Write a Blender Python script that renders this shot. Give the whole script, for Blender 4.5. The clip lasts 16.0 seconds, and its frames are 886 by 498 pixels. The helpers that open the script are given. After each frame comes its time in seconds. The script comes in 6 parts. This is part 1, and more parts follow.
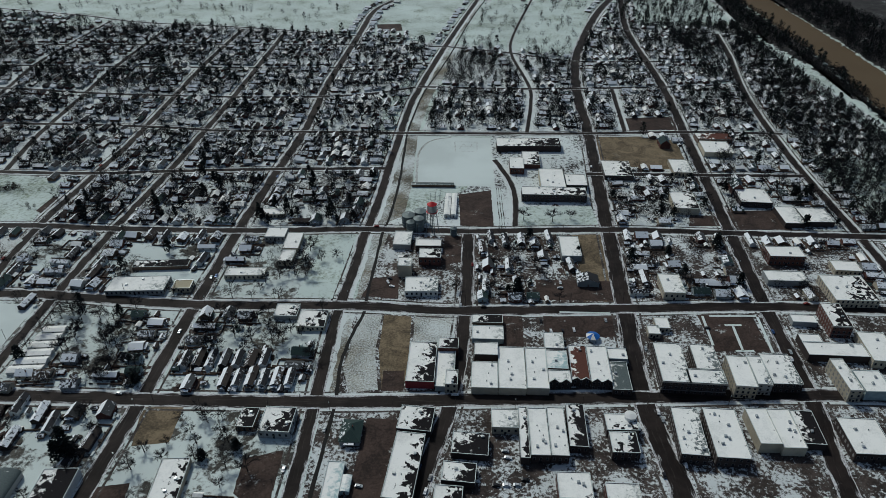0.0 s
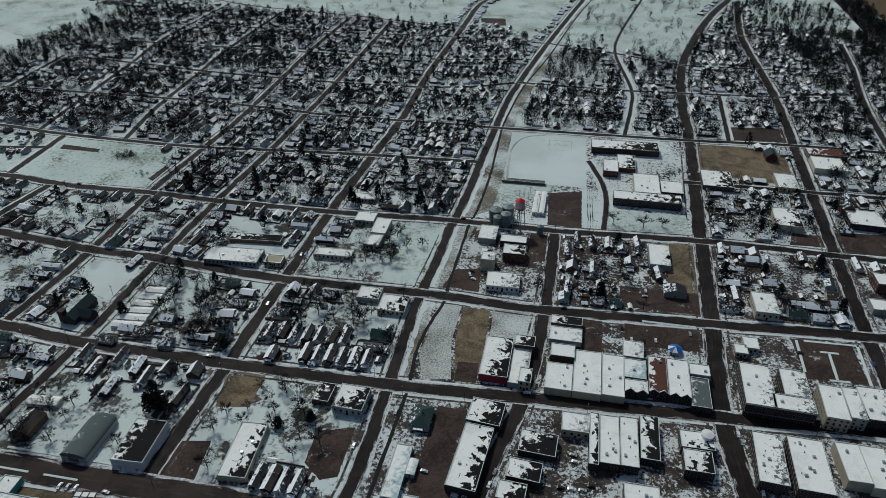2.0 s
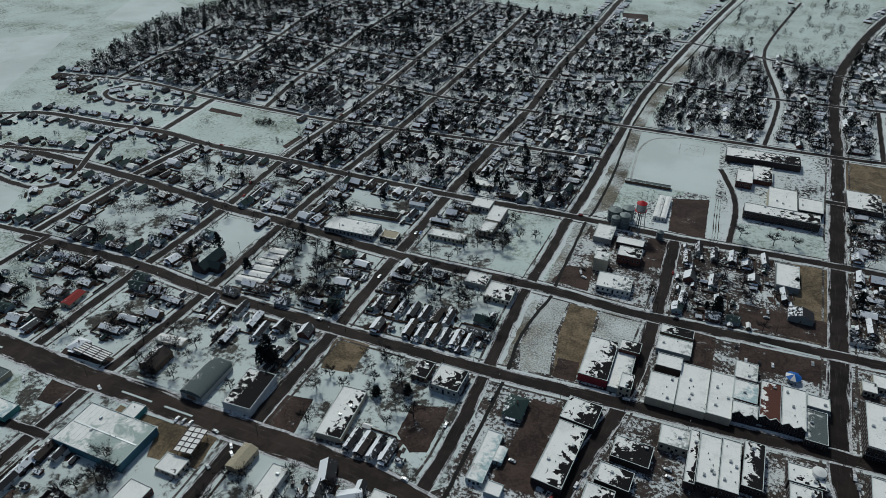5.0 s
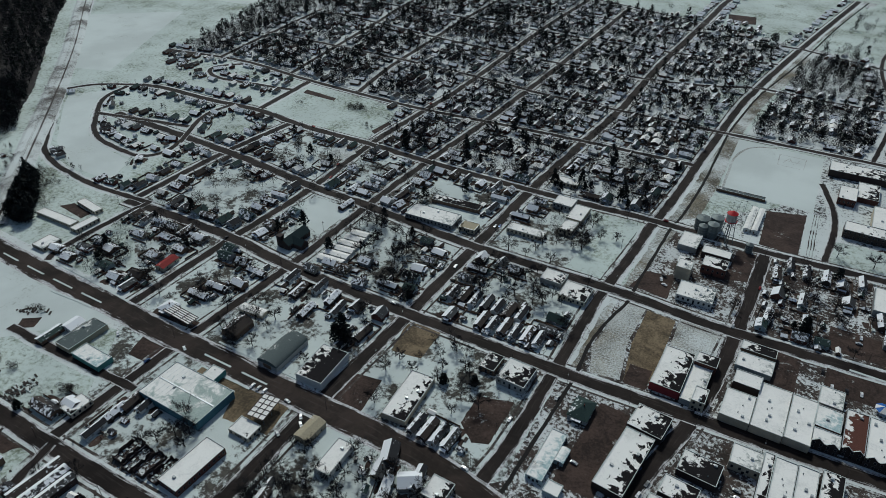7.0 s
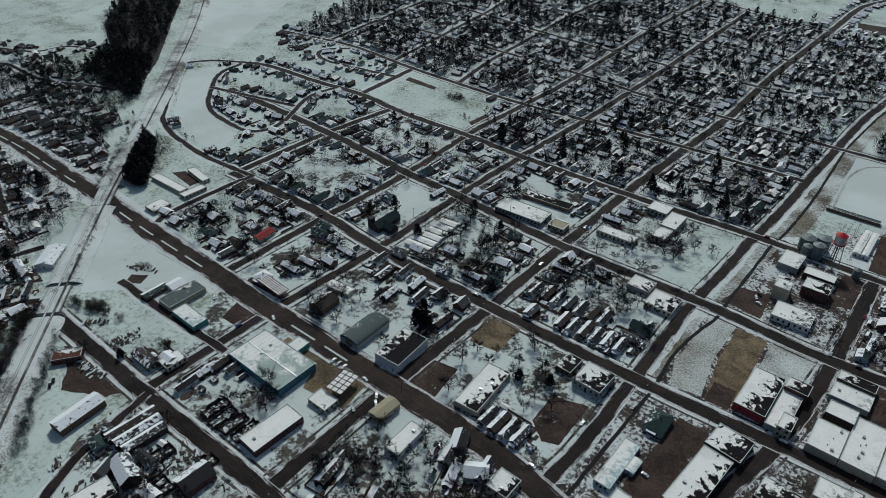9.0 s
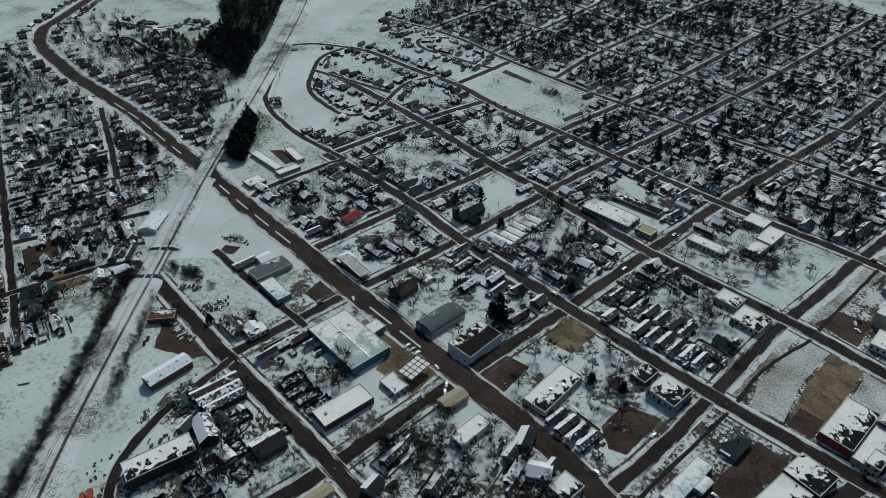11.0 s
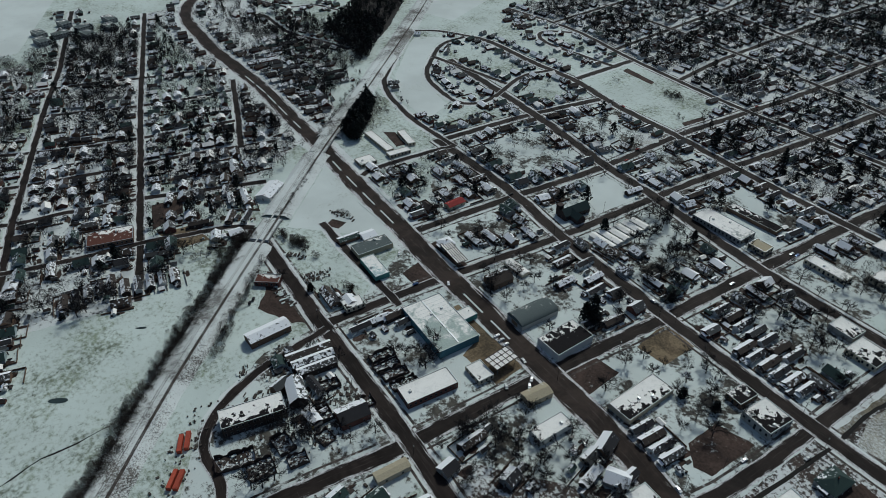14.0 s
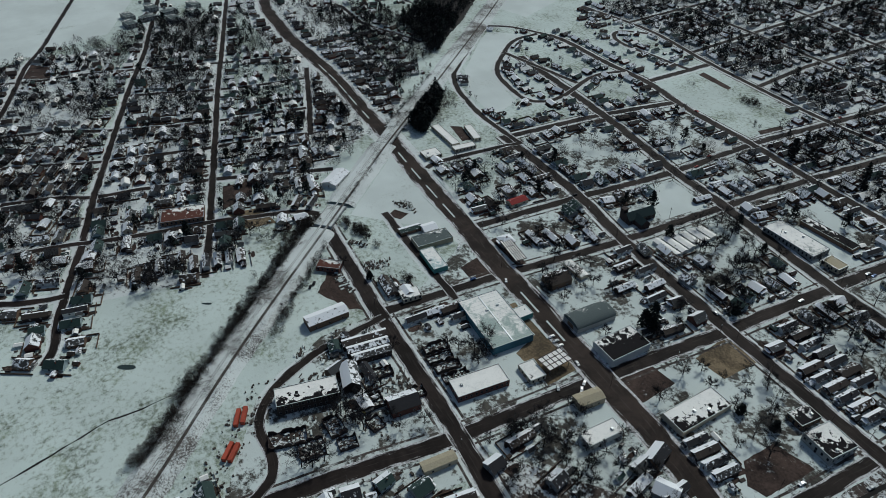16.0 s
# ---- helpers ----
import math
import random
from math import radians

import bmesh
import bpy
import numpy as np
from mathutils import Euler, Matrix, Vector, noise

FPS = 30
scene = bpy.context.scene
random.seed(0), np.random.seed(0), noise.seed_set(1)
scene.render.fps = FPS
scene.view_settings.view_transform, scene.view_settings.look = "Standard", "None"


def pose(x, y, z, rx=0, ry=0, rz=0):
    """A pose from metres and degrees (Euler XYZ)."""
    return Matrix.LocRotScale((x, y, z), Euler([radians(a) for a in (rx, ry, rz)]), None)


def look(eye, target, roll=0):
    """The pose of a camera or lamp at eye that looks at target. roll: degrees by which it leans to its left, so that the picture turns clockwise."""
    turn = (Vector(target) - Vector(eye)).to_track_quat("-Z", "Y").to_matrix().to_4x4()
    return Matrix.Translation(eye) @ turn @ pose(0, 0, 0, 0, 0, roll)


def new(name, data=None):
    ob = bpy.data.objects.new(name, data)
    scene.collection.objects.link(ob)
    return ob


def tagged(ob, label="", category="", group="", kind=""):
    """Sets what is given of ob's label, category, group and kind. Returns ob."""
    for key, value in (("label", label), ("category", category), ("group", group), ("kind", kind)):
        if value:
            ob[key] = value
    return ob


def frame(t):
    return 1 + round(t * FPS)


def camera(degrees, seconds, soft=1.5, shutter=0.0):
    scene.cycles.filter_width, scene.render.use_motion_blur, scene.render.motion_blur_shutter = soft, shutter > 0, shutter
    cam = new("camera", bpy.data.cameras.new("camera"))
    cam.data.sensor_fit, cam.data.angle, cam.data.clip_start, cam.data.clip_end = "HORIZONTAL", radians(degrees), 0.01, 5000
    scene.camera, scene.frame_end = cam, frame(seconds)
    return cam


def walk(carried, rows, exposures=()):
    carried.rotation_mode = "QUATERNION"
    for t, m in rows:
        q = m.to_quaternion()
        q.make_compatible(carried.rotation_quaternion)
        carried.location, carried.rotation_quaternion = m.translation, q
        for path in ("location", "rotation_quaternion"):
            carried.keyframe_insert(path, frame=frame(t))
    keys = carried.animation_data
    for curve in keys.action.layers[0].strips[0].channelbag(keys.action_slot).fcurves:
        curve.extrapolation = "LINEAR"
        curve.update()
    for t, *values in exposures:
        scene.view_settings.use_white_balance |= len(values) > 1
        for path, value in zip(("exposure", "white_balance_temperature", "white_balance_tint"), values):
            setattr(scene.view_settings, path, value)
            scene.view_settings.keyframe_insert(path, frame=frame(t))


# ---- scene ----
cam = camera(66.42, 16.0, soft=0.4)
walk(cam, [
    (0.0, pose(0.00, 0.00, 323.30, 57.045, 0.295, -0.191)),
    (0.5, pose(0.37, -0.38, 323.10, 56.962, 0.250, 2.161)),
    (1.0, pose(0.60, -0.82, 323.01, 56.873, 0.203, 4.421)),
    (1.5, pose(0.61, -1.35, 323.07, 56.775, 0.153, 6.522)),
    (2.0, pose(0.46, -1.95, 323.20, 56.667, 0.100, 8.498)),
    (2.5, pose(0.26, -2.51, 323.29, 56.549, 0.048, 10.411)),
    (3.0, pose(0.07, -2.99, 323.20, 56.422, 0.001, 12.310)),
    (3.5, pose(-0.07, -3.37, 323.00, 56.287, -0.041, 14.207)),
    (4.0, pose(-0.15, -3.68, 322.74, 56.145, -0.078, 16.103)),
    (4.5, pose(-0.16, -3.94, 322.51, 55.997, -0.109, 18.000)),
    (5.0, pose(-0.11, -4.17, 322.36, 55.845, -0.133, 19.902)),
    (5.5, pose(-0.01, -4.42, 322.30, 55.690, -0.156, 21.826)),
    (6.0, pose(0.07, -4.73, 322.30, 55.533, -0.180, 23.790)),
    (6.5, pose(0.15, -5.17, 322.37, 55.376, -0.212, 25.813)),
    (7.0, pose(0.15, -5.76, 322.51, 55.221, -0.254, 27.912)),
    (7.5, pose(0.11, -6.48, 322.70, 55.066, -0.301, 30.080)),
    (8.0, pose(0.04, -7.20, 322.93, 54.907, -0.344, 32.293)),
    (8.5, pose(-0.01, -7.82, 323.23, 54.742, -0.369, 34.524)),
    (9.0, pose(-0.01, -8.21, 323.56, 54.565, -0.367, 36.748)),
    (9.5, pose(0.06, -8.32, 323.92, 54.376, -0.329, 38.940)),
    (10.0, pose(0.23, -8.20, 324.29, 54.182, -0.264, 41.085)),
    (10.5, pose(0.48, -7.95, 324.59, 53.993, -0.182, 43.169)),
    (11.0, pose(0.79, -7.66, 324.79, 53.818, -0.095, 45.177)),
    (11.5, pose(1.18, -7.45, 324.82, 53.668, -0.014, 47.097)),
    (12.0, pose(1.63, -7.38, 324.67, 53.548, 0.053, 48.920)),
    (12.5, pose(2.12, -7.44, 324.39, 53.454, 0.105, 50.656)),
    (13.0, pose(2.59, -7.62, 324.07, 53.375, 0.147, 52.321)),
    (13.5, pose(2.99, -7.89, 323.80, 53.301, 0.180, 53.931)),
    (14.0, pose(3.29, -8.25, 323.67, 53.223, 0.208, 55.499)),
    (14.5, pose(3.48, -8.64, 323.69, 53.137, 0.232, 57.039)),
    (15.0, pose(3.59, -9.06, 323.85, 53.044, 0.253, 58.557)),
    (15.5, pose(3.64, -9.52, 324.09, 52.947, 0.273, 60.061)),
    (16.0, pose(3.65, -9.98, 324.39, 52.847, 0.291, 61.558)),
], exposures=[(0.0, -0.25, 5900, 2), (16.0, -0.25, 5900, 2)])

# ---- units: the plan is drawn in units of K metres ----
K = 1.22

# ---- light ----
SUN_TO = Vector((-0.36, 0.58, 0.73)).normalized()
world = bpy.data.worlds.new("overcast_sky")
scene.world = world
world.use_nodes = True
wn = world.node_tree
sky = wn.nodes.new("ShaderNodeTexSky")
sky.sky_type, sky.sun_disc = "NISHITA", False
sky.sun_elevation = math.asin(SUN_TO.z)
sky.sun_rotation = math.atan2(SUN_TO.x, SUN_TO.y)
sky.air_density, sky.dust_density, sky.ozone_density = 1.0, 2.5, 1.0
bg = wn.nodes["Background"]
bg.inputs["Strength"].default_value = 0.062
wn.links.new(sky.outputs[0], bg.inputs["Color"])
sun = new("sun", bpy.data.lights.new("sun", "SUN"))
sun.data.energy, sun.data.angle, sun.data.color = 2.3, radians(7), (1.0, 0.95, 0.86)
sun.matrix_world = look(SUN_TO * 900, (0, 0, 0))


# ---- materials ----
def nodes_of(name, rough=0.85, metal=0.0):
    m = bpy.data.materials.new(name)
    m.use_nodes = True
    nt = m.node_tree
    b = nt.nodes["Principled BSDF"]
    b.inputs["Roughness"].default_value, b.inputs["Metallic"].default_value = rough, metal
    b.inputs["Specular IOR Level"].default_value = 0.25
    return m, nt, b


def tex(nt, scale, detail=4.0, rough=0.6, coord=None, distort=0.0, stretch=None):
    n = nt.nodes.new("ShaderNodeTexNoise")
    n.inputs["Scale"].default_value, n.inputs["Detail"].default_value = scale, detail
    n.inputs["Roughness"].default_value, n.inputs["Distortion"].default_value = rough, distort
    src = coord or nt.nodes.new("ShaderNodeNewGeometry").outputs["Position"]
    if stretch:
        mp = nt.nodes.new("ShaderNodeMapping")
        mp.inputs["Scale"].default_value = stretch
        nt.links.new(src, mp.inputs["Vector"])
        src = mp.outputs[0]
    nt.links.new(src, n.inputs["Vector"])
    return n.outputs["Fac"]


def step(nt, value, low, high):
    r = nt.nodes.new("ShaderNodeMapRange")
    r.interpolation_type = "SMOOTHSTEP"
    r.inputs["From Min"].default_value, r.inputs["From Max"].default_value = low, high
    nt.links.new(value, r.inputs["Value"])
    return r.outputs[0]


def blend(nt, fac, a, b):
    m = nt.nodes.new("ShaderNodeMix")
    m.data_type = "RGBA"
    for sock, v in ((m.inputs[0], fac), (m.inputs[6], a), (m.inputs[7], b)):
        if isinstance(v, (int, float)):
            sock.default_value = v
        elif isinstance(v, tuple):
            sock.default_value = (*v, 1)
        else:
            nt.links.new(v, sock)
    return m.outputs[2]


def calc(nt, op, a, b):
    m = nt.nodes.new("ShaderNodeMath")
    m.operation = op
    for sock, v in zip(m.inputs, (a, b)):
        if isinstance(v, (int, float)):
            sock.default_value = v
        else:
            nt.links.new(v, sock)
    return m.outputs[0]


def bump(nt, b, height, strength, distance):
    n = nt.nodes.new("ShaderNodeBump")
    n.inputs["Strength"].default_value, n.inputs["Distance"].default_value = strength, distance
    nt.links.new(height, n.inputs["Height"])
    nt.links.new(n.outputs[0], b.inputs["Normal"])


def plain(name, color, rough=0.8, metal=0.0, vary=0.25, scale=0.8):
    """A surface of one colour with stains at two scales and a tone of its own on each object."""
    m, nt, b = nodes_of(name, rough, metal)
    dark = tuple(c * (1 - vary) for c in color)
    light = tuple(min(1, c * (1 + vary * 0.6)) for c in color)
    big = tex(nt, scale * 0.25, 3)
    fine = tex(nt, scale * 3, 4)
    oi = nt.nodes.new("ShaderNodeObjectInfo")
    f = calc(nt, "ADD", calc(nt, "MULTIPLY", big, 0.6), calc(nt, "MULTIPLY", fine, 0.4))
    f = calc(nt, "ADD", f, calc(nt, "MULTIPLY", calc(nt, "SUBTRACT", oi.outputs["Random"], 0.5), 0.3))
    nt.links.new(blend(nt, step(nt, f, 0.25, 0.75), dark, light), b.inputs["Base Color"])
    bump(nt, b, fine, 0.3, 0.05)
    return m


SNOW = (0.63, 0.67, 0.66)
GRASS = (0.085, 0.075, 0.045)


def snowy(name, low, high, under=GRASS, scale=0.35, top=SNOW, big=0.02, pull=0.5):
    """Thin snow over ground: where the summed noise is under low the ground shows."""
    m, nt, b = nodes_of(name, 0.9)
    f = calc(nt, "ADD", calc(nt, "MULTIPLY", tex(nt, big, 3), pull), calc(nt, "MULTIPLY", tex(nt, scale, 8, 0.72), 1 - pull))
    tone = blend(nt, step(nt, tex(nt, 0.012, 4), 0.35, 0.65), tuple(c * 0.86 for c in top), top)
    # lighter and darker ground: worn tracks, plus painted sheen of wet patches
    worn = calc(nt, "ADD", calc(nt, "MULTIPLY", tex(nt, 0.05, 6, 0.65, None, 1.2), 0.6), calc(nt, "MULTIPLY", tex(nt, 0.6, 5), 0.4))
    ground = blend(nt, step(nt, worn, 0.36, 0.64), tuple(c * 0.45 for c in under), tuple(c * 1.55 for c in under))
    cover = step(nt, f, low, high)
    nt.links.new(blend(nt, cover, ground, tone), b.inputs["Base Color"])
    bump(nt, b, tex(nt, 0.8, 6), 0.5, 0.25)
    return m


M_FIELD = snowy("snow_field", 0.36, 0.53, (0.16, 0.19, 0.135), 0.28, (0.55, 0.625, 0.59), pull=0.4)
M_TOWN = snowy("slushy_town_ground", 0.49, 0.55, (0.048, 0.037, 0.032), 0.42, (0.60, 0.63, 0.63), big=0.05, pull=0.42)
M_GARDEN = snowy("snowy_gardens", 0.43, 0.505, (0.062, 0.058, 0.050), 0.26, (0.58, 0.64, 0.62), big=0.035, pull=0.55)
# bare ground kept extra dark: shade of trees and houses in its colour
M_YARD = snowy("trodden_yard_snow", 0.42, 0.50, (0.038, 0.034, 0.032), 0.30, pull=0.35)
M_FOOTPATH = snowy("wet_trodden_footpath", 0.50, 0.64, (0.055, 0.045, 0.040), 0.4, big=0.06)
M_LOT = snowy("wet_brown_lot", 0.58, 0.70, (0.044, 0.029, 0.0235), 0.3, big=0.05)
M_DIRT = snowy("bare_tan_grass", 0.60, 0.72, (0.135, 0.103, 0.064), 0.9, big=0.04)
M_BANK = snowy("rough_snowy_grass_verge", 0.43, 0.60, (0.13, 0.115, 0.085), 0.5)
M_BALLAST = snowy("snowy_track_bed", 0.40, 0.52, (0.09, 0.082, 0.075), 0.9)
M_MOWN = snowy("frosted_mown_grass", 0.37, 0.60, (0.16, 0.145, 0.11), 0.8, pull=0.35)
M_WALK = snowy("snow_covered_pavement", 0.34, 0.46, (0.12, 0.10, 0.09), 0.45, pull=0.3)
M_SNOW = snowy("clean_snow", 0.30, 0.44, (0.30, 0.33, 0.29), 0.4, (0.60, 0.655, 0.635))
M_WOOD_FLOOR = snowy("woodland_floor", 0.55, 0.72, (0.028, 0.026, 0.025), 0.15)


def road_material(name, wet):
    """Wet asphalt with slush gathered at the edges and wheel tracks; the UV holds metres from the centre line."""
    m, nt, b = nodes_of(name, 0.75)
    uv = nt.nodes.new("ShaderNodeUVMap")
    xyz = nt.nodes.new("ShaderNodeSeparateXYZ")
    nt.links.new(uv.outputs[0], xyz.inputs[0])
    edge = calc(nt, "ABSOLUTE", xyz.outputs[0], 0)
    streak = tex(nt, 1.0, 6, 0.65, uv.outputs[0], 0.3, (5.0, 0.05, 1))
    patch = tex(nt, 0.09, 5)
    f = calc(nt, "ADD", calc(nt, "MULTIPLY", edge, 0.55), calc(nt, "MULTIPLY", streak, 0.75))
    f = calc(nt, "ADD", f, calc(nt, "MULTIPLY", patch, 0.35))
    base = blend(nt, step(nt, tex(nt, 0.035, 6, 0.65, None, 0.6), 0.36, 0.66), tuple(c * 0.7 for c in wet), tuple(c * 1.9 for c in wet))
    base = blend(nt, calc(nt, "MULTIPLY", step(nt, streak, 0.52, 0.72), 0.32), base, (0.09, 0.077, 0.069))
    slush = blend(nt, step(nt, tex(nt, 0.7, 5), 0.3, 0.7), (0.30, 0.28, 0.27), (0.66, 0.68, 0.70))
    nt.links.new(blend(nt, step(nt, f, 0.95, 1.06), base, slush), b.inputs["Base Color"])
    b.inputs["Specular IOR Level"].default_value = 0.12
    return m


M_ROAD = road_material("wet_asphalt", (0.0140, 0.0105, 0.0093))
M_HIGHWAY = road_material("wet_highway_asphalt", (0.0215, 0.0155, 0.0130))


def melt_roof(name, under, amount, soft=0.03, scale=0.22):
    """Snow on a flat roof, melted down to the felt in ragged patches, most of all towards one side."""
    m, nt, b = nodes_of(name, 0.85)
    b.inputs["Specular IOR Level"].default_value = 0.08
    gen = nt.nodes.new("ShaderNodeTexCoord")
    xyz = nt.nodes.new("ShaderNodeSeparateXYZ")
    nt.links.new(gen.outputs["Generated"], xyz.inputs[0])
    oi = nt.nodes.new("ShaderNodeObjectInfo")
    f = calc(nt, "ADD", calc(nt, "MULTIPLY", tex(nt, scale, 8, 0.6, None, 0.5), 1.0), calc(nt, "MULTIPLY", xyz.outputs[0], -0.28))
    f = calc(nt, "ADD", f, calc(nt, "MULTIPLY", xyz.outputs[1], 0.10))
    f = calc(nt, "ADD", f, calc(nt, "MULTIPLY", oi.outputs["Random"], 0.08))
    felt = blend(nt, tex(nt, 1.2, 4), tuple(c * 0.6 for c in under), tuple(c * 1.4 for c in under))
    stain = calc(nt, "ADD", calc(nt, "MULTIPLY", tex(nt, 0.09, 6, 0.65, None, 0.8), 0.55), calc(nt, "MULTIPLY", tex(nt, 0.9, 6, 0.7), 0.45))
    snow = blend(nt, step(nt, stain, 0.32, 0.55), (0.66, 0.66, 0.63), (0.84, 0.83, 0.79))
    nt.links.new(blend(nt, step(nt, f, amount - soft, amount + soft), felt, snow), b.inputs["Base Color"])
    bump(nt, b, f, 0.4, 0.2)
    return m


ROOFS = {
    "white": melt_roof("snow_covered_roof", (0.10, 0.10, 0.10), 0.15),
    "dusted": melt_roof("thinly_snowed_roof", (0.20, 0.23, 0.22), 0.30, 0.14, 0.35),
    "patchy": melt_roof("half_melted_roof", (0.012, 0.011, 0.012), 0.40, 0.015),
    "black": melt_roof("melted_black_roof", (0.014, 0.013, 0.014), 0.52),
    "mottled": melt_roof("stained_snowy_roof", (0.13, 0.15, 0.15), 0.33, 0.05, 0.40),
    "grey": melt_roof("grey_felt_roof", (0.10, 0.12, 0.12), 0.62, 0.1),
    "brown": melt_roof("brown_gravel_roof", (0.10, 0.045, 0.035), 0.55),
    "tan": melt_roof("tan_metal_roof", (0.36, 0.32, 0.23), 0.72, 0.1),
    "green": melt_roof("frosted_green_metal_roof", (0.36, 0.43, 0.40), 0.44, 0.07, 0.10),
    "blue": melt_roof("pale_blue_metal_roof", (0.34, 0.46, 0.47), 0.38, 0.15, 0.3),
}


def pitched(name, under, lean):
    """Shingles with snow left mostly on the slopes that lean towards -x."""
    m, nt, b = nodes_of(name, 0.85)
    geo = nt.nodes.new("ShaderNodeNewGeometry")
    dot = nt.nodes.new("ShaderNodeVectorMath")
    dot.operation = "DOT_PRODUCT"
    dot.inputs[1].default_value = (-0.85, -0.25, 0.0)
    nt.links.new(geo.outputs["Normal"], dot.inputs[0])
    oi = nt.nodes.new("ShaderNodeObjectInfo")
    f = calc(nt, "ADD", calc(nt, "MULTIPLY", dot.outputs["Value"], 0.45), tex(nt, 0.45, 5, 0.6, None, 0.6))
    f = calc(nt, "ADD", f, calc(nt, "MULTIPLY", calc(nt, "SUBTRACT", oi.outputs["Random"], 0.5), 0.35))
    course = tex(nt, 2.5, 3)
    shingle = blend(nt, course, tuple(c * 0.6 for c in under), tuple(c * 1.5 for c in under))
    nt.links.new(blend(nt, step(nt, f, lean - 0.03, lean + 0.05), shingle, (0.78, 0.80, 0.82)), b.inputs["Base Color"])
    return m


SHINGLES = [
    pitched("charcoal_shingles", (0.024, 0.024, 0.027), 0.52),
    pitched("grey_shingles", (0.055, 0.058, 0.060), 0.46),
    pitched("brown_shingles", (0.040, 0.032, 0.028), 0.54),
    pitched("snowed_shingles", (0.05, 0.05, 0.05), 0.32),
    pitched("green_shingles", (0.025, 0.045, 0.042), 0.62),
]
M_TEAL_ROOF = pitched("dark_teal_slates", (0.018, 0.034, 0.036), 0.92)
M_RED_ROOF = pitched("red_metal_roof", (0.22, 0.03, 0.028), 0.95)

WALLS = {
    "brick": plain("red_brick_wall", (0.10, 0.042, 0.034)),
    "darkbrick": plain("sooty_brick_wall", (0.042, 0.031, 0.029)),
    "cream": plain("cream_render_wall", (0.46, 0.41, 0.32)),
    # white paint toned down, for walls that stand in shade
    "white": plain("white_painted_wall", (0.60, 0.60, 0.58), vary=0.15),
    "grey": plain("grey_block_wall", (0.27, 0.28, 0.28)),
    "red": plain("red_painted_shopfront", (0.24, 0.035, 0.04)),
    "blue": plain("blue_metal_cladding", (0.07, 0.17, 0.22)),
    "teal": plain("teal_metal_cladding", (0.08, 0.22, 0.21)),
    "tan": plain("tan_metal_cladding", (0.40, 0.35, 0.26)),
    "brown": plain("brown_timber_wall", (0.13, 0.085, 0.06)),
    "pale": plain("pale_blue_timber_wall", (0.32, 0.39, 0.41)),
}
M_GLASS = plain("dark_window_glass", (0.018, 0.022, 0.028), 0.15, vary=0.1)
M_FRAME = plain("weathered_window_frame", (0.22, 0.21, 0.20), 0.7, vary=0.2)
M_TRIM = plain("white_painted_trim", (0.70, 0.70, 0.68), 0.6, vary=0.1)
M_METAL = plain("galvanised_metal", (0.42, 0.45, 0.46), 0.45, 0.6)
M_STEEL = plain("weathered_grey_steel", (0.16, 0.19, 0.19), 0.6, 0.3)
M_RUST = plain("rusted_dark_steel", (0.06, 0.045, 0.04), 0.7, 0.3)
M_RED = plain("signal_red_paint", (0.50, 0.025, 0.03), 0.5, vary=0.15)
M_ORANGE = plain("rust_red_container_paint", (0.36, 0.065, 0.035), 0.6)
M_TARP = plain("blue_canvas", (0.02, 0.13, 0.45), 0.6, vary=0.2)
M_BARK = plain("dark_wet_bark", (0.021, 0.019, 0.019), 0.95, vary=0.3)
M_TWIG = plain("bare_twigs", (0.018, 0.018, 0.021), 0.95, vary=0.3)
M_NEEDLE = plain("dark_evergreen_leaves", (0.013, 0.018, 0.017), 0.9, vary=0.4)
M_BRUSH = plain("bare_brushwood", (0.050, 0.042, 0.037), 0.95, vary=0.3)
M_POLE = plain("tarred_timber", (0.05, 0.04, 0.035), 0.9)
M_TYRE = plain("black_rubber", (0.015, 0.015, 0.016), 0.8)
M_RAIL = plain("rail_steel", (0.09, 0.075, 0.065), 0.5, 0.6)
M_WATER, _nt, _b = nodes_of("muddy_river_water", 0.7)
_b.inputs["Specular IOR Level"].default_value = 0.05
_nt.links.new(blend(_nt, tex(_nt, 0.006, 5), (0.085, 0.060, 0.036), (0.125, 0.092, 0.056)), _b.inputs["Base Color"])
bump(_nt, _b, tex(_nt, 0.3, 4), 0.2, 0.1)
M_SLEEPER = snowy("frosted_sleepers", 0.50, 0.62, (0.055, 0.048, 0.043), 1.2)
M_POND = plain("dark_pond_water", (0.03, 0.045, 0.045), 0.3)
M_MUD = plain("dark_wet_mud", (0.013, 0.012, 0.011), 0.9)
CARS = [plain("car_paint_" + n, c, 0.3, 0.2, 0.06) for n, c in
        (("white", (0.75, 0.75, 0.75)), ("black", (0.02, 0.02, 0.022)), ("silver", (0.40, 0.42, 0.43)), ("dark_red", (0.18, 0.02, 0.02)), ("blue", (0.04, 0.08, 0.18)), ("yellow", (0.55, 0.40, 0.10)))]


# ---- mesh helpers ----
def mesh_of(name, verts, faces, mats, slots=None, smooth=False):
    me = bpy.data.meshes.new(name)
    me.from_pydata([tuple(v) for v in verts], [], faces)
    for m in mats:
        me.materials.append(m)
    if slots is not None:
        me.polygons.foreach_set("material_index", slots)
    if smooth:
        me.polygons.foreach_set("use_smooth", [True] * len(me.polygons))
    me.update()
    return me


BOX_FACES = [(0, 3, 2, 1), (4, 5, 6, 7), (0, 1, 5, 4), (1, 2, 6, 5), (2, 3, 7, 6), (3, 0, 4, 7)]


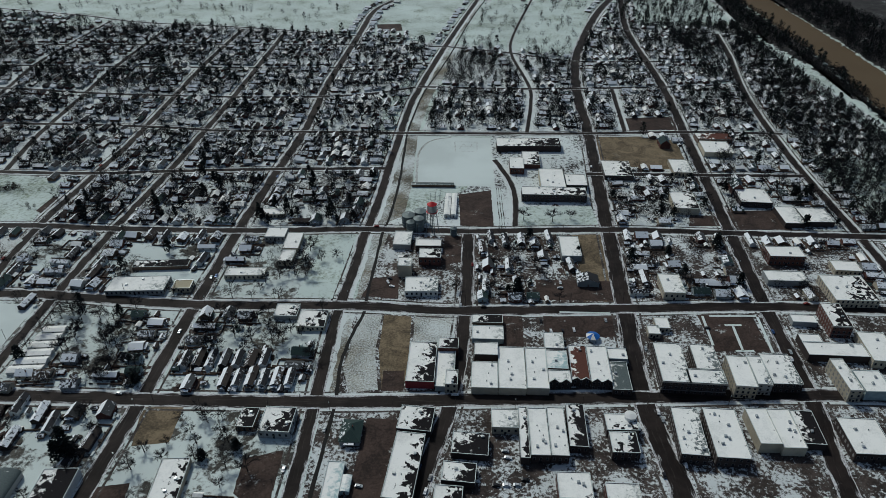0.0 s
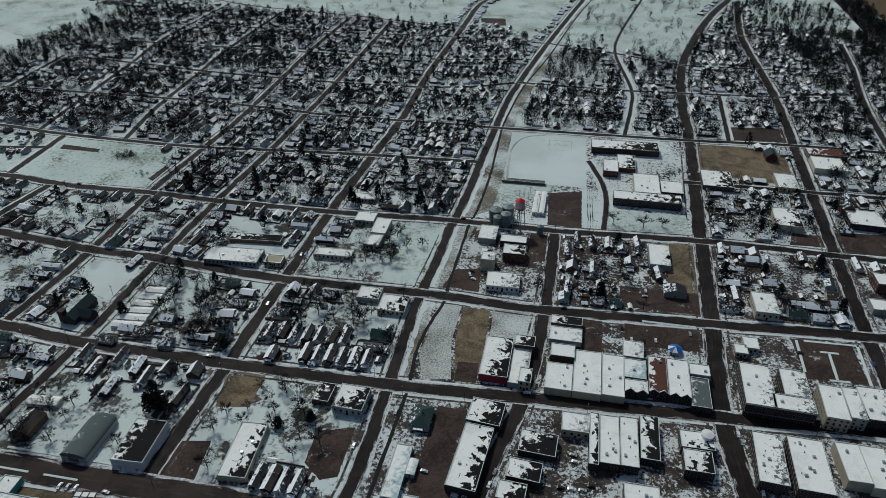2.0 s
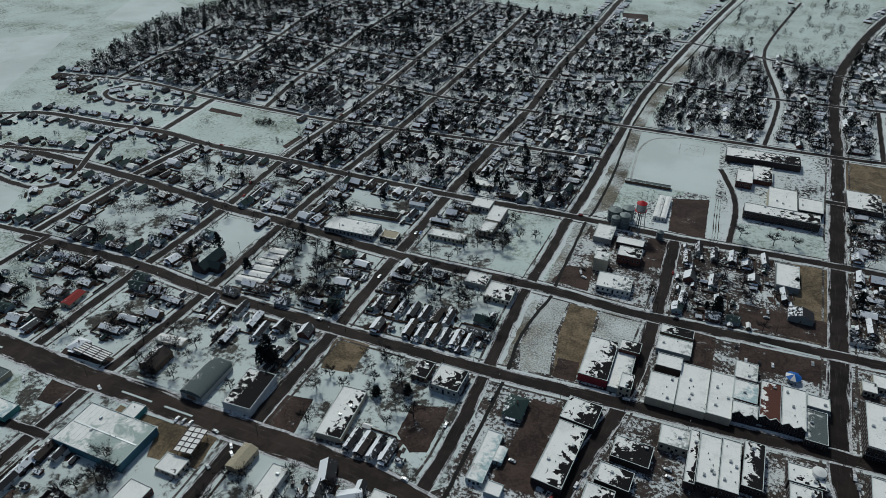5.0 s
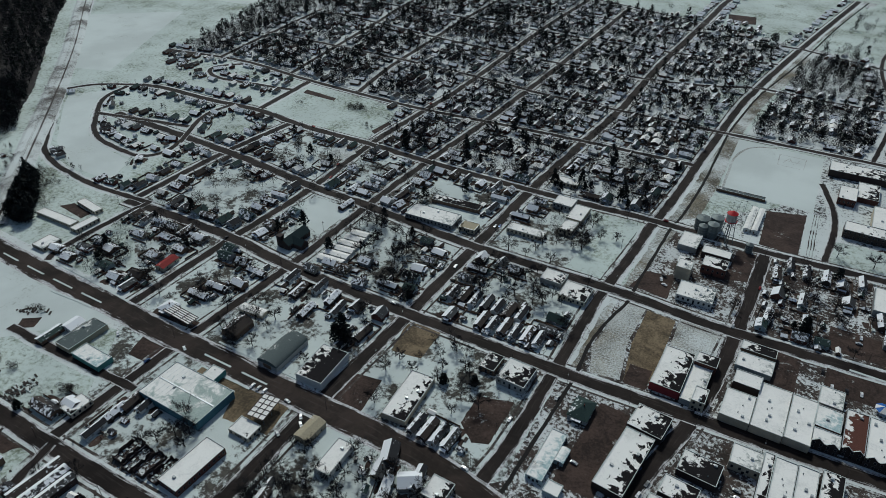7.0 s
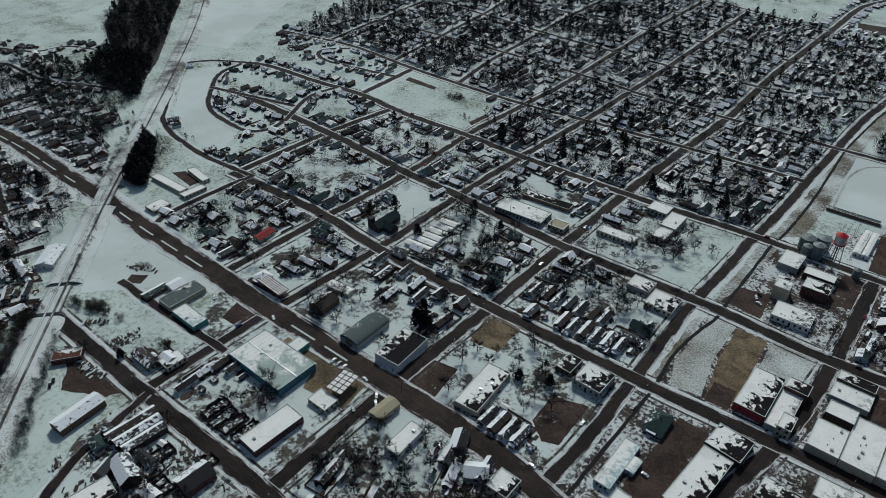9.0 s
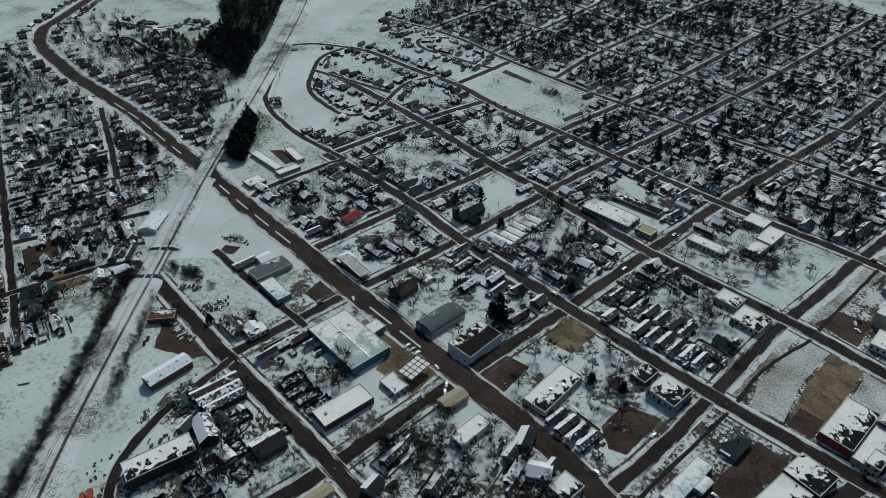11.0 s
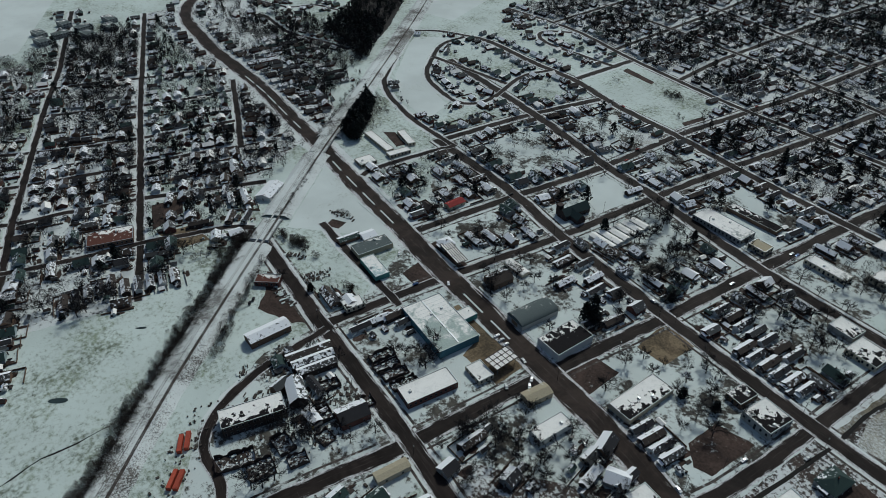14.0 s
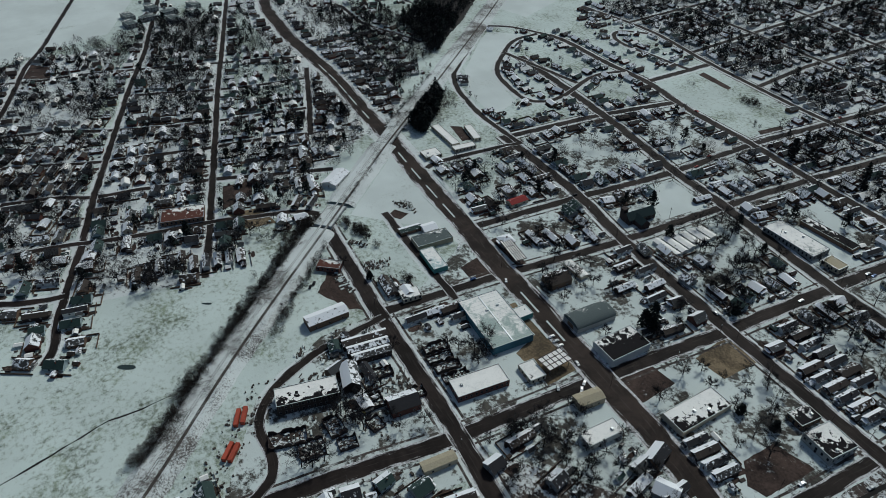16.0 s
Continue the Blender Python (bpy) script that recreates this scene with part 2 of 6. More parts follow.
def box_into(V, F, x0, y0, z0, x1, y1, z1):
    n = len(V)
    V += [(x0, y0, z0), (x1, y0, z0), (x1, y1, z0), (x0, y1, z0), (x0, y0, z1), (x1, y0, z1), (x1, y1, z1), (x0, y1, z1)]
    F += [tuple(n + i for i in f) for f in BOX_FACES]


def boxes(name, items, mat):
    V, F = [], []
    for it in items:
        box_into(V, F, *it)
    return mesh_of(name, V, F, [mat])


def tube(name, r0, r1, z0, z1, mat, sides=16, smooth=True):
    V, F = [], []
    for i in range(sides):
        a = 2 * math.pi * i / sides
        V += [(r0 * math.cos(a), r0 * math.sin(a), z0), (r1 * math.cos(a), r1 * math.sin(a), z1)]
    for i in range(sides):
        j = (i + 1) % sides
        F.append((2 * i, 2 * j, 2 * j + 1, 2 * i + 1))
    F.append(tuple(2 * i + 1 for i in range(sides)))
    F.append(tuple(2 * i for i in reversed(range(sides))))
    return mesh_of(name, V, F, [mat], smooth=False)


def root(name, x, y, rot, label, category, group="", z=0.0):
    ob = new(name)
    ob.matrix_world = pose(x * K, y * K, z, 0, 0, rot)
    return tagged(ob, label, category, group)


def part(name, data, parent, label="", at=None):
    ob = new(name, data)
    ob.parent = parent
    if at is not None:
        ob.matrix_local = at
    if label:
        tagged(ob, label)
    return ob


# ---- ground and roads ----
def smooth_line(pts, gap=6.0):
    """A polyline through the points, rounded and evenly divided."""
    p = [Vector((a * K, b * K)) for a, b in pts]
    q = [2 * p[0] - p[1]] + p + [2 * p[-1] - p[-2]]
    out = []
    for i in range(1, len(q) - 2):
        n = max(1, int((q[i + 1] - q[i]).length / gap))
        for k in range(n):
            s = k / n
            out.append(0.5 * (2 * q[i] + (q[i + 1] - q[i - 1]) * s + (2 * q[i - 1] - 5 * q[i] + 4 * q[i + 1] - q[i + 2]) * s * s + (3 * q[i] - q[i - 1] - 3 * q[i + 1] + q[i + 2]) * s ** 3))
    return out + [p[-1]]


def ribbon(name, pts, width, z, mat, label, profile=None, offset=0.0, category="road", ragged=0.0):
    """A strip along a line. profile: pairs of (share of the half width, height)."""
    line = smooth_line(pts)
    profile = profile or [(-1, 0), (1, 0)]
    rng = random.Random(name + label)
    V, F, UV, along = [], [], [], 0.0
    for i, p in enumerate(line):
        d = (line[min(i + 1, len(line) - 1)] - line[max(i - 1, 0)]).normalized()
        side = Vector((d.y, -d.x))
        along += (p - line[i - 1]).length if i else 0
        for s, h in profile:
            w = s * (width * K / 2 + rng.uniform(-ragged, ragged)) + offset * K
            V.append((p.x + side.x * w, p.y + side.y * w, z + h))
            UV.append((s, along))
    n = len(profile)
    for i in range(len(line) - 1):
        for k in range(n - 1):
            a = i * n + k
            F.append((a, a + 1, a + n + 1, a + n))
    me = mesh_of(name, V, F, [mat])
    lay = me.uv_layers.new(name="UVMap")
    for lo in me.loops:
        lay.data[lo.index].uv = UV[lo.vertex_index]
    return tagged(new(name, me), label, category, kind="structure")


OPEN = []
LAYER = [0]


def patch(name, pts, z, mat, label, category="ground", ragged=0.3):
    """A flat piece of ground with an uneven edge."""
    if category != "ground":
        OPEN.append(pts)
    LAYER[0] += 1
    z = 0.004 + 0.0006 * LAYER[0] if category == "ground" else z + 0.02 + 0.0007 * LAYER[0]
    rng = random.Random(label + name)
    V = []
    for i, (a, b) in enumerate(pts):
        c, d = pts[(i + 1) % len(pts)]
        n = max(1, int(math.hypot(c - a, d - b) / 3))
        for k in range(n):
            V.append(((a + (c - a) * k / n) * K + rng.uniform(-ragged, ragged), (b + (d - b) * k / n) * K + rng.uniform(-ragged, ragged), z))
    me = mesh_of(name, V, [tuple(range(len(V)))], [mat])
    if me.polygons[0].normal.z < 0:
        me.flip_normals()
    return tagged(new(name, me), label, category, kind="structure")


ring = [(4600 * math.cos(i * math.pi / 48), 4600 * math.sin(i * math.pi / 48), 0) for i in range(96)]
tagged(new("ground", mesh_of("ground", ring, [tuple(range(96))], [M_FIELD])), "thin snow over flat grassland and fields", "ground", kind="structure")

# streets that run away from the first view, and their cross streets
STREETS_UP = {
    "a": [(-318, 191), (-313, 276), (-307, 358), (-309, 445), (-304, 521), (-298, 600), (-297, 715), (-296, 850), (-288, 1000)],
    "b": [(-270, 96), (-265, 180), (-257, 266), (-254, 356), (-249, 440), (-240, 538), (-232, 687), (-229, 780), (-223, 985)],
    "c": [(-187, -60), (-179, 38), (-173, 92), (-169, 178), (-163, 262), (-159, 345), (-154, 436), (-144, 545), (-136, 627), (-132, 759), (-124, 866), (-115, 985), (-106, 1099), (-80, 1170)],
    "canal": [(-84, 120), (-74, 180), (-71, 203), (-69, 262), (-67, 332), (-61, 390), (-59, 424), (-56, 445), (-51, 490), (-47.5, 540), (-42, 602), (-39.5, 631), (-34, 690), (-25, 748), (-4, 863), (28, 1020), (62, 1180)],
    "f": [(-22, 150), (-13, 199), (4, 262), (14, 338), (19, 432)],
    "main": [(112, 100), (110, 198), (107, 262), (115, 340), (124, 436), (142, 614), (150, 720), (167, 837), (202, 964), (246, 1090), (290, 1190)],
    "s8": [(180, 100), (186, 198), (197, 262), (204, 340), (214, 430), (232, 585), (251, 752), (264, 977), (300, 1180)],
    "s9": [(290, 200), (300, 340), (306, 406), (313, 545), (334, 714), (366, 856), (385, 960)],
    "d": [(55, 440), (59, 484), (57, 516), (50, 545), (47, 556)],
    "w": [(-416, 284), (-411, 369), (-398, 448)],
    "w2": [(-446, 456), (-448, 545)],
    "w3": [(-385, 535), (-396, 620), (-400, 720), (-405, 830), (-400, 1015)],
    "w4": [(-480, 545), (-490, 650), (-500, 760), (-510, 860), (-500, 1050)],
    "w5": [(-585, 556), (-592, 650), (-600, 770)],
    "n4": [(82, 612), (96, 700), (99, 755), (90, 880), (105, 980), (150, 1170)],
    "mid": [(178, 612), (192, 742)],
}
STREETS_OVER = {
    "y97": [(-384, 101), (-320, 98), (-266, 96), (-175, 94), (-120, 90), (-60, 80)],
    "y262": [(-420, 276), (-324, 275), (-257, 267), (-163, 262), (-60, 259), (6, 260), (107, 261), (197, 262), (320, 256)],
    "y345": [(-560, 386), (-410, 374), (-309, 360), (-254, 356), (-159, 345), (-62, 343), (14, 337), (115, 338), (204, 339), (330, 332)],
    "y440": [(-597, 449), (-569, 454), (-504, 453), (-444, 456), (-379, 447), (-309, 445), (-249, 440), (-154, 436), (-55, 437), (19, 433), (124, 434), (214, 428), (340, 420)],
    "y530": [(-659, 544), (-553, 556), (-458, 544), (-358, 536), (-294, 534), (-240, 537), (-144, 540), (-50, 540)],
    "y525": [(125, 527), (226, 523), (310, 520)],
    "y612": [(-600, 653), (-484, 650), (-377, 645), (-279, 636), (-214, 626), (-102, 621), (-46, 618), (30, 616), (142, 614), (240, 616), (330, 610)],
    "y690": [(-573, 764), (-476, 750), (-374, 733), (-239, 721), (-139, 719), (-80, 728), (-30, 748)],
    "y745": [(-27, 750), (72, 741), (156, 741), (245, 743), (335, 751)],
    "y840": [(-550, 838), (-409, 830), (-266, 823), (-127, 820), (-14, 836)],
    "h7": [(8, 905), (87, 876), (165, 840), (258, 836), (350, 832)],
    "h8": [(206, 978), (264, 977), (381, 966)],
    "y930": [(-598, 930), (-446, 924), (-253, 919), (-124, 917), (10, 905)],
    "edge": [(-714, 1132), (-555, 1082), (-451, 1040), (-273, 1004), (-137, 965), (-112, 960)],
}
n = 0
for key, line in STREETS_UP.items():
    n += 1
    wide = {"canal": 8, "main": 12.5, "s8": 10.5, "f": 9.5, "n4": 4.5, "mid": 5, "d": 5, "c": 9.5, "w3": 6.5, "w4": 6.5, "w5": 6.5}.get(key, 7.8)
    ribbon("road", line, wide, 0.075 + 0.0036 * n, M_ROAD, "wet brown asphalt street with slushy snow edges", ragged=0.25)
    ribbon("pavement", line, wide + 5.5, 0.02 + 0.002 * n, M_WALK, "snow-covered pavement strip beside a street", category="pavement", ragged=0.9)
    for off in (-1, 1) if key in ("a", "b", "c", "f", "main", "s8", "s9", "w") else (-1,) if key == "canal" else ():
        ribbon("footpath", line, 1.3, 0.067, M_FOOTPATH, "wet footpath trodden through the verge snow", category="footpath", ragged=0.15, offset=off * (wide / 2 + 2.4))
for key, line in STREETS_OVER.items():
    n += 1
    wide = {"y262": 10, "y345": 10, "y440": 8.5, "y97": 10, "edge": 5, "h7": 6, "h8": 6}.get(key, 6.6)
    ribbon("road", line, wide, 0.075 + 0.0036 * n, M_ROAD, "wet brown asphalt cross street with slushy edges", ragged=0.25)
    ribbon("pavement", line, wide + 4.5, 0.02 + 0.002 * n, M_WALK, "snow-covered pavement strip beside a cross street", category="pavement", ragged=0.9)
    for off in (-1, 1) if key in "y97 y262 y345 y440 y612 y525 y530" else ():
        ribbon("footpath", line, 1.3, 0.071, M_FOOTPATH, "wet footpath trodden beside a cross street", category="footpath", ragged=0.15, offset=off * (wide / 2 + 2.1))

HIGHWAY = [(-1010, 330), (-938, 256), (-908, 224), (-855, 203), (-796, 197), (-723, 194), (-665, 196), (-594, 197), (-528, 193.5), (-466, 191.5), (-430, 188.5), (-400, 186.5), (-366, 185), (-316, 183), (-280, 180), (-254, 180), (-172, 177), (-107, 174), (-40, 160), (60, 140)]
ribbon("road", HIGHWAY, 16.5, 0.19, M_HIGHWAY, "wide wet brown highway with snowy median strips", ragged=0.25)
ribbon("pavement", HIGHWAY, 27, 0.012, M_WALK, "snowy verge along the highway", category="pavement", ragged=1.2)
MEDIANS = [(-640, -618), (-612, -590), (-584, -562), (-556, -534), (-520, -503), (-436, -419), (-408.5, -391), (-381, -362), (-353, -334), (-246, -226), (-218, -200)]
for a, b in MEDIANS:
    def at(x):
        for (p, q), (r, s) in zip(HIGHWAY, HIGHWAY[1:]):
            if p <= x <= r:
                return q + (s - q) * (x - p) / (r - p)
    ribbon("median_strip", [(a, at(a) - 1.6), ((a + b) / 2, at((a + b) / 2) - 1.6), (b, at(b) - 1.6)], 1.2, 0.2, M_SNOW, "narrow snow-covered kerbed median strip", [(-1, 0), (-0.9, 0.15), (0.9, 0.15), (1, 0)], category="kerb")

for pts in ([(-388, 196.2), (-368, 194.9), (-320.7, 190.6)], [(-372, 175.4), (-352, 176.2), (-336, 176.4)], [(-246, 189.6), (-216, 188.4), (-184, 187.2)], [(-240, 170.6), (-206, 169.6)]):
    ribbon("kerb", pts, 1.3, 0.2, M_SNOW, "snow-covered kerb along the highway", [(-1, 0), (-0.9, 0.15), (0.9, 0.15), (1, 0)], category="kerb", ragged=0.2)

# curving lane round the yards by the railway, the lane under the railway and the west grid
LANES = [
    [(-504, -95), (-495, -59), (-483, -35), (-478, -3), (-470, 28), (-466, 48), (-456, 76), (-447, 104), (-437, 132)],
    [(-562, -94), (-547, -55), (-535, -22), (-524, 26), (-517, 57), (-513, 92), (-505, 123), (-494, 164)],
    [(-620, -94), (-608, -51), (-590, -13), (-574, 31), (-564, 71), (-550, 150)],
    [(-744, -92), (-735, -63), (-730, -17), (-719, 24), (-710, 61), (-695, 106), (-682, 152), (-667, 192)],
    [(-630, -102), (-685, -88), (-736, -77), (-779, -68), (-831, -50), (-903, -31), (-1050, 8)],
    [(-656, 12), (-644, 48), (-630, 86), (-621, 123), (-614, 172)],
    [(-318, -78), (-328, -72), (-357, -67), (-398, -56), (-427, -48), (-479, -36), (-527, -23), (-586, -7), (-656, 12), (-709, 28), (-760, 44), (-820, 59), (-960, 94)],
    [(-351, 15), (-381, 24), (-410, 32), (-441, 40), (-527, 63), (-641, 93), (-728, 118), (-900, 166)],
    [(-502, 137), (-562, 157), (-639, 181)],
    [(-398, -120), (-384, -97), (-377, -79), (-374, -63)],
    [(-436, -110), (-430, -63), (-421, -30), (-414, 5), (-410, 33), (-402, 60), (-395, 87), (-384, 101)],
    [(-812, 255), (-809, 283), (-737, 283), (-684, 302), (-646, 315)],
    [(-870, 300), (-821, 322), (-809, 353), (-774, 367)],
    [(-160, -70), (-178, -20), (-195, 10), (-224, 12), (-243, 25), (-256, 50), (-262, 75), (-266, 97)],
    [(-657, 402), (-625, 370), (-563, 312), (-540, 297), (-514, 288), (-464, 280), (-437, 280), (-400, 281)],
    [(-657, 402), (-638, 427), (-597, 449)],
    [(-606, 440), (-601, 407), (-575, 376), (-539, 345), (-501, 334), (-470, 333), (-457, 346), (-460, 370), (-481, 419), (-478, 452)],
    [(-577, 377), (-526, 387), (-476, 396)],
    [(-542, 552), (-565, 530), (-563, 514), (-539, 503), (-487, 508), (-450, 513)],
    [(-657, 402), (-741, 481), (-806, 543), (-876, 608), (-1016, 738)],
    [(-403, 196), (-407, 210), (-405, 258), (-402, 280)],
    [(-363, 142), (-321, 141), (-275, 141), (-259, 141)],
]
for line in LANES:
    n += 1
    ribbon("road", line, 5.8, 0.06 + 0.003 * n, M_ROAD, "narrow dark asphalt lane between snowy verges", ragged=0.4)
    ribbon("verge", line, 10, 0.012 + 0.0009 * (n - 36), M_WALK, "snowy verge beside a narrow lane", category="verge", ragged=0.9)

# open ground
patch("park_snow", [(-52, 335), (-38, 338), (-40, 300), (-36, 268), (-52, 266), (-57, 285)], 0.03, M_MOWN, "frosted mown grass strip beside the ditch", "lawn")
patch("bare_lot", [(-37, 336), (-20, 336), (-20, 302), (-22, 268), (-34, 268), (-38, 300)], 0.035, M_DIRT, "bare tan lot with wet brown patches", "lot")
patch("bare_lot", [(-334, 90), (-318, 96), (-274, 93), (-282, 83), (-304, 71), (-316, 80)], 0.03, M_LOT, "wet brown scrap yard beside the railway", "lot", ragged=1.0)
patch("bare_lot", [(-34, 283), (-22, 283), (-22, 267), (-34, 267)], 0.045, M_LOT, "wet brown gravel lot beside the shops", "lot")
patch("mown_lot", [(-18, 335), (8, 334), (6, 303), (-18, 303)], 0.035, M_MOWN, "frosted mown grass lot with brown stripes", "lot")
patch("parking_lot", [(33, 332), (49, 331), (47, 295), (33, 294)], 0.16, M_LOT, "wet brown asphalt parking lot", "parking lot")
patch("parking_lot", [(62, 331), (105, 330), (103, 311), (61, 311)], 0.16, M_LOT, "wet dark parking lot with a snowy kerb", "parking lot")
patch("parking_lot", [(158, 331), (192, 331), (190, 297), (158, 297)], 0.16, M_LOT, "wet dark parking lot with snowy islands", "parking lot")
patch("parking_lot", [(-40, 248), (-24, 246), (-26, 190), (-46, 190)], 0.03, M_LOT, "wet brown parking lot beside the stores", "parking lot")
patch("parking_lot", [(-98, 222), (-79, 227), (-80, 196), (-88, 193), (-98, 202)], 0.03, M_LOT, "wet black asphalt lot in the snow", "parking lot")
patch("parking_lot", [(-240, 171), (-180, 169), (-178, 150), (-205, 148), (-212, 165), (-240, 166)], 0.03, M_DIRT, "wet brown forecourt by the highway", "parking lot")
patch("parking_lot", [(-289, 177), (-266, 175), (-270, 158), (-284, 158)], 0.03, M_LOT, "wet brown forecourt with slush", "parking lot")
patch("parking_lot", [(-163, 206), (-148, 208), (-146, 183), (-164, 182)], 0.03, M_LOT, "dark wet asphalt lot beside the highway", "parking lot")
patch("bare_lot", [(-160, 256), (-138, 258), (-138, 232), (-156, 230)], 0.035, M_DIRT, "bare tan building lot with a muddy edge", "lot")
patch("school_path", [(40.5, 504), (49, 502), (48, 440), (39.5, 441)], 0.03, M_SNOW, "snowy strip with a trodden path", "lawn")
patch("bare_lot", [(13, 491), (40, 498), (38.5, 439), (13.5, 441)], 0.03, M_LOT, "wet red-brown gravel yard", "lot")
patch("bare_lot", [(96, 428), (120, 428), (118, 345), (90, 346), (94, 392)], 0.03, M_DIRT, "bare brown grass lot", "lot")
patch("bare_lot", [(62, 370), (112, 368), (110, 346), (60, 348)], 0.04, M_LOT, "wet brown lot with slush", "lot")
patch("bare_lot", [(148, 606), (192, 606), (186, 540), (140, 540)], 0.03, M_DIRT, "bare brown lot with thin grass", "lot")
patch("bare_lot", [(184, 606), (222, 596), (216, 534), (172, 536)], 0.03, M_DIRT, "bare brown lot with thin grass", "lot")
patch("parking_lot", [(187, 652), (238, 656), (232, 620), (184, 620)], 0.03, M_LOT, "wet black parking lot among houses", "parking lot")
patch("bare_lot", [(192, 455), (232, 452), (228, 438), (186, 438)], 0.03, M_LOT, "wet brown lot", "lot")
patch("bare_lot", [(222, 460), (262, 462), (262, 432), (220, 432)], 0.03, M_LOT, "wet red-brown lot behind the hall", "lot")
patch("bare_lot", [(-414, 45), (-390, 52), (-388, 72), (-412, 66)], 0.03, M_DIRT, "bare brown lot beside the lane", "lot")
patch("parking_lot", [(1.5, 425.2), (16.6, 429.5), (13.2, 392.0), (-1.7, 387.4)], 0.03, M_LOT, "wet black yard beside the mill", "lot")
patch("parking_lot", [(-47.4, 373.2), (-29.7, 375.7), (-29.2, 349.6), (-53.2, 353.0)], 0.03, M_LOT, "wet brown strip beside the white shop", "lot")
patch("playing_field", [(-24, 610), (46, 604), (44, 504), (-24, 508)], 0.03, M_SNOW, "smooth snow-covered playing field", "field")
patch("school_lawn", [(56, 470), (118, 470), (118, 440), (54, 440)], 0.03, M_FIELD, "snow-covered school lawn with paths", "lawn")
patch("dark_forecourt", [(-300, 200), (-262, 196), (-258, 176), (-262, 190), (-300, 190)], 0.03, M_LOT, "wet dark forecourt under a canopy", "lot")
patch("snow_lot", [(-298, 348), (-260, 346), (-262, 306), (-292, 318)], 0.03, M_SNOW, "smooth white snow lot beside the church", "field")
patch("snow_lot", [(-104, 428), (-64, 430), (-72, 350), (-96, 352), (-90, 400)], 0.03, M_FIELD, "snowy lot with scattered bare trees", "field")
patch("track_side_lot", [(-372, 120), (-310, 182), (-440, 186)], 0.03, M_SNOW, "smooth triangle of snow by the railway", "field")
patch("meadow", [(-440, 459), (-441, 534), (-362, 530), (-318, 520), (-318, 452), (-380, 453)], 0.03, M_FIELD, "large snowy meadow with brush", "field")
patch("meadow", [(-640, 396), (-609, 426), (-606, 402), (-578, 371), (-542, 340), (-500, 328), (-470, 322), (-455, 290), (-505, 293), (-556, 318), (-622, 376)], 0.03, M_SNOW, "smooth snow between a lane and a housing estate", "field")
patch("meadow", [(-700, 450), (-870, 590), (-760, 670), (-659, 461)], 0.03, M_SNOW, "smooth snow-covered farm field", "field")
patch("meadow", [(-766, 734), (-706, 738), (-698, 830), (-830, 900)], 0.03, M_SNOW, "smooth snow-covered farm field", "field")
patch("meadow", [(-790, -100), (-820, -37), (-842, 18), (-1150, 130), (-1150, -200), (-800, -200)], 0.03, M_SNOW, "smooth snow-covered farm field", "field")
patch("meadow", [(16, 918), (88, 890), (160, 858), (212, 990), (240, 1160), (66, 1150), (40, 1030)], 0.03, M_FIELD, "snowy park with scattered bare trees", "park")
patch("bare_lot", [(-332, 414), (-328, 430), (-318, 432), (-310, 424), (-314, 410), (-324, 406)], 0.05, M_MOWN, "round patch of frosted brown grass", "lot")
patch("brush_strip", [(-433.9, 511.9), (-394.4, 509.6), (-396.3, 516.1), (-436.1, 521.2)], 0.05, M_LOT, "dark strip of turned earth in a meadow", "lot")
patch("brush_strip", [(-316.9, 464.1), (-315, 489.7), (-320.2, 492.5), (-322.8, 467.6)], 0.05, M_LOT, "dark strip of turned earth in a meadow", "lot")
patch("bare_lot", [(-457, 246), (-428, 241.5), (-426.5, 250), (-450.6, 254)], 0.03, M_LOT, "wet brown motel yard", "lot")
patch("bare_lot", [(-453, 51), (-449, 72), (-431, 67), (-421, 43)], 0.03, M_LOT, "wet brown lot beside the lane", "lot")
patch("bare_lot", [(-748, -72), (-735, -48), (-766, -46), (-784, -63)], 0.03, M_LOT, "wet brown yard at the edge of the fields", "lot")
patch("bare_lot", [(-96, 1020), (-60, 1022), (-56, 985), (-90, 980)], 0.03, M_LOT, "brown car park of a shopping yard", "lot")
# trodden yards, their ground colour darkened for tree and house shade
for pts in ([(-900, 300), (-470, 225), (-480, 160), (-900, 170)], [(-860, 150), (-420, 30), (-350, 10), (-362, -62), (-860, 60)], [(-420, 90), (-480, 180), (-560, 190), (-500, 70)], [(-800, 20), (-380, -68), (-430, -120), (-780, -120)]):
    patch("yards", pts, 0.008, M_YARD, "trodden snowy yards with brown grass")
patch("yards", [(-442, 536), (-310, 446), (-155, 440), (-60, 440), (-62, 690), (-10, 925), (-137, 962), (-273, 1000), (-451, 1034), (-640, 1000), (-690, 760), (-650, 556)], 0.006, M_YARD, "trodden snowy back yards with brown grass")
patch("yards", [(-20, 620), (320, 620), (325, 1000), (36, 1000)], 0.010, M_YARD, "trodden snowy back yards with brown grass")
patch("yards", [(-50, 440), (330, 430), (320, 615), (50, 615), (20, 500)], 0.006, M_YARD, "trodden snowy plots with brown grass")
patch("yards", [(-150, 92), (300, 120), (320, 430), (-40, 432), (-55, 340), (-60, 262), (-160, 180)], 0.006, M_TOWN, "slushy wet town plots between buildings")
patch("yards", [(-270, 92), (-150, 92), (-150, -60), (-180, -20), (-240, 15), (-268, 60)], 0.006, M_GARDEN, "trodden snowy yards with rubbish")
patch("yards", [(-415, 278), (-320, 196), (-262, 100), (-165, 96), (-66, 180), (-62, 438), (-310, 444), (-412, 455)], 0.006, M_GARDEN, "snowy gardens and yards with worn brown patches")
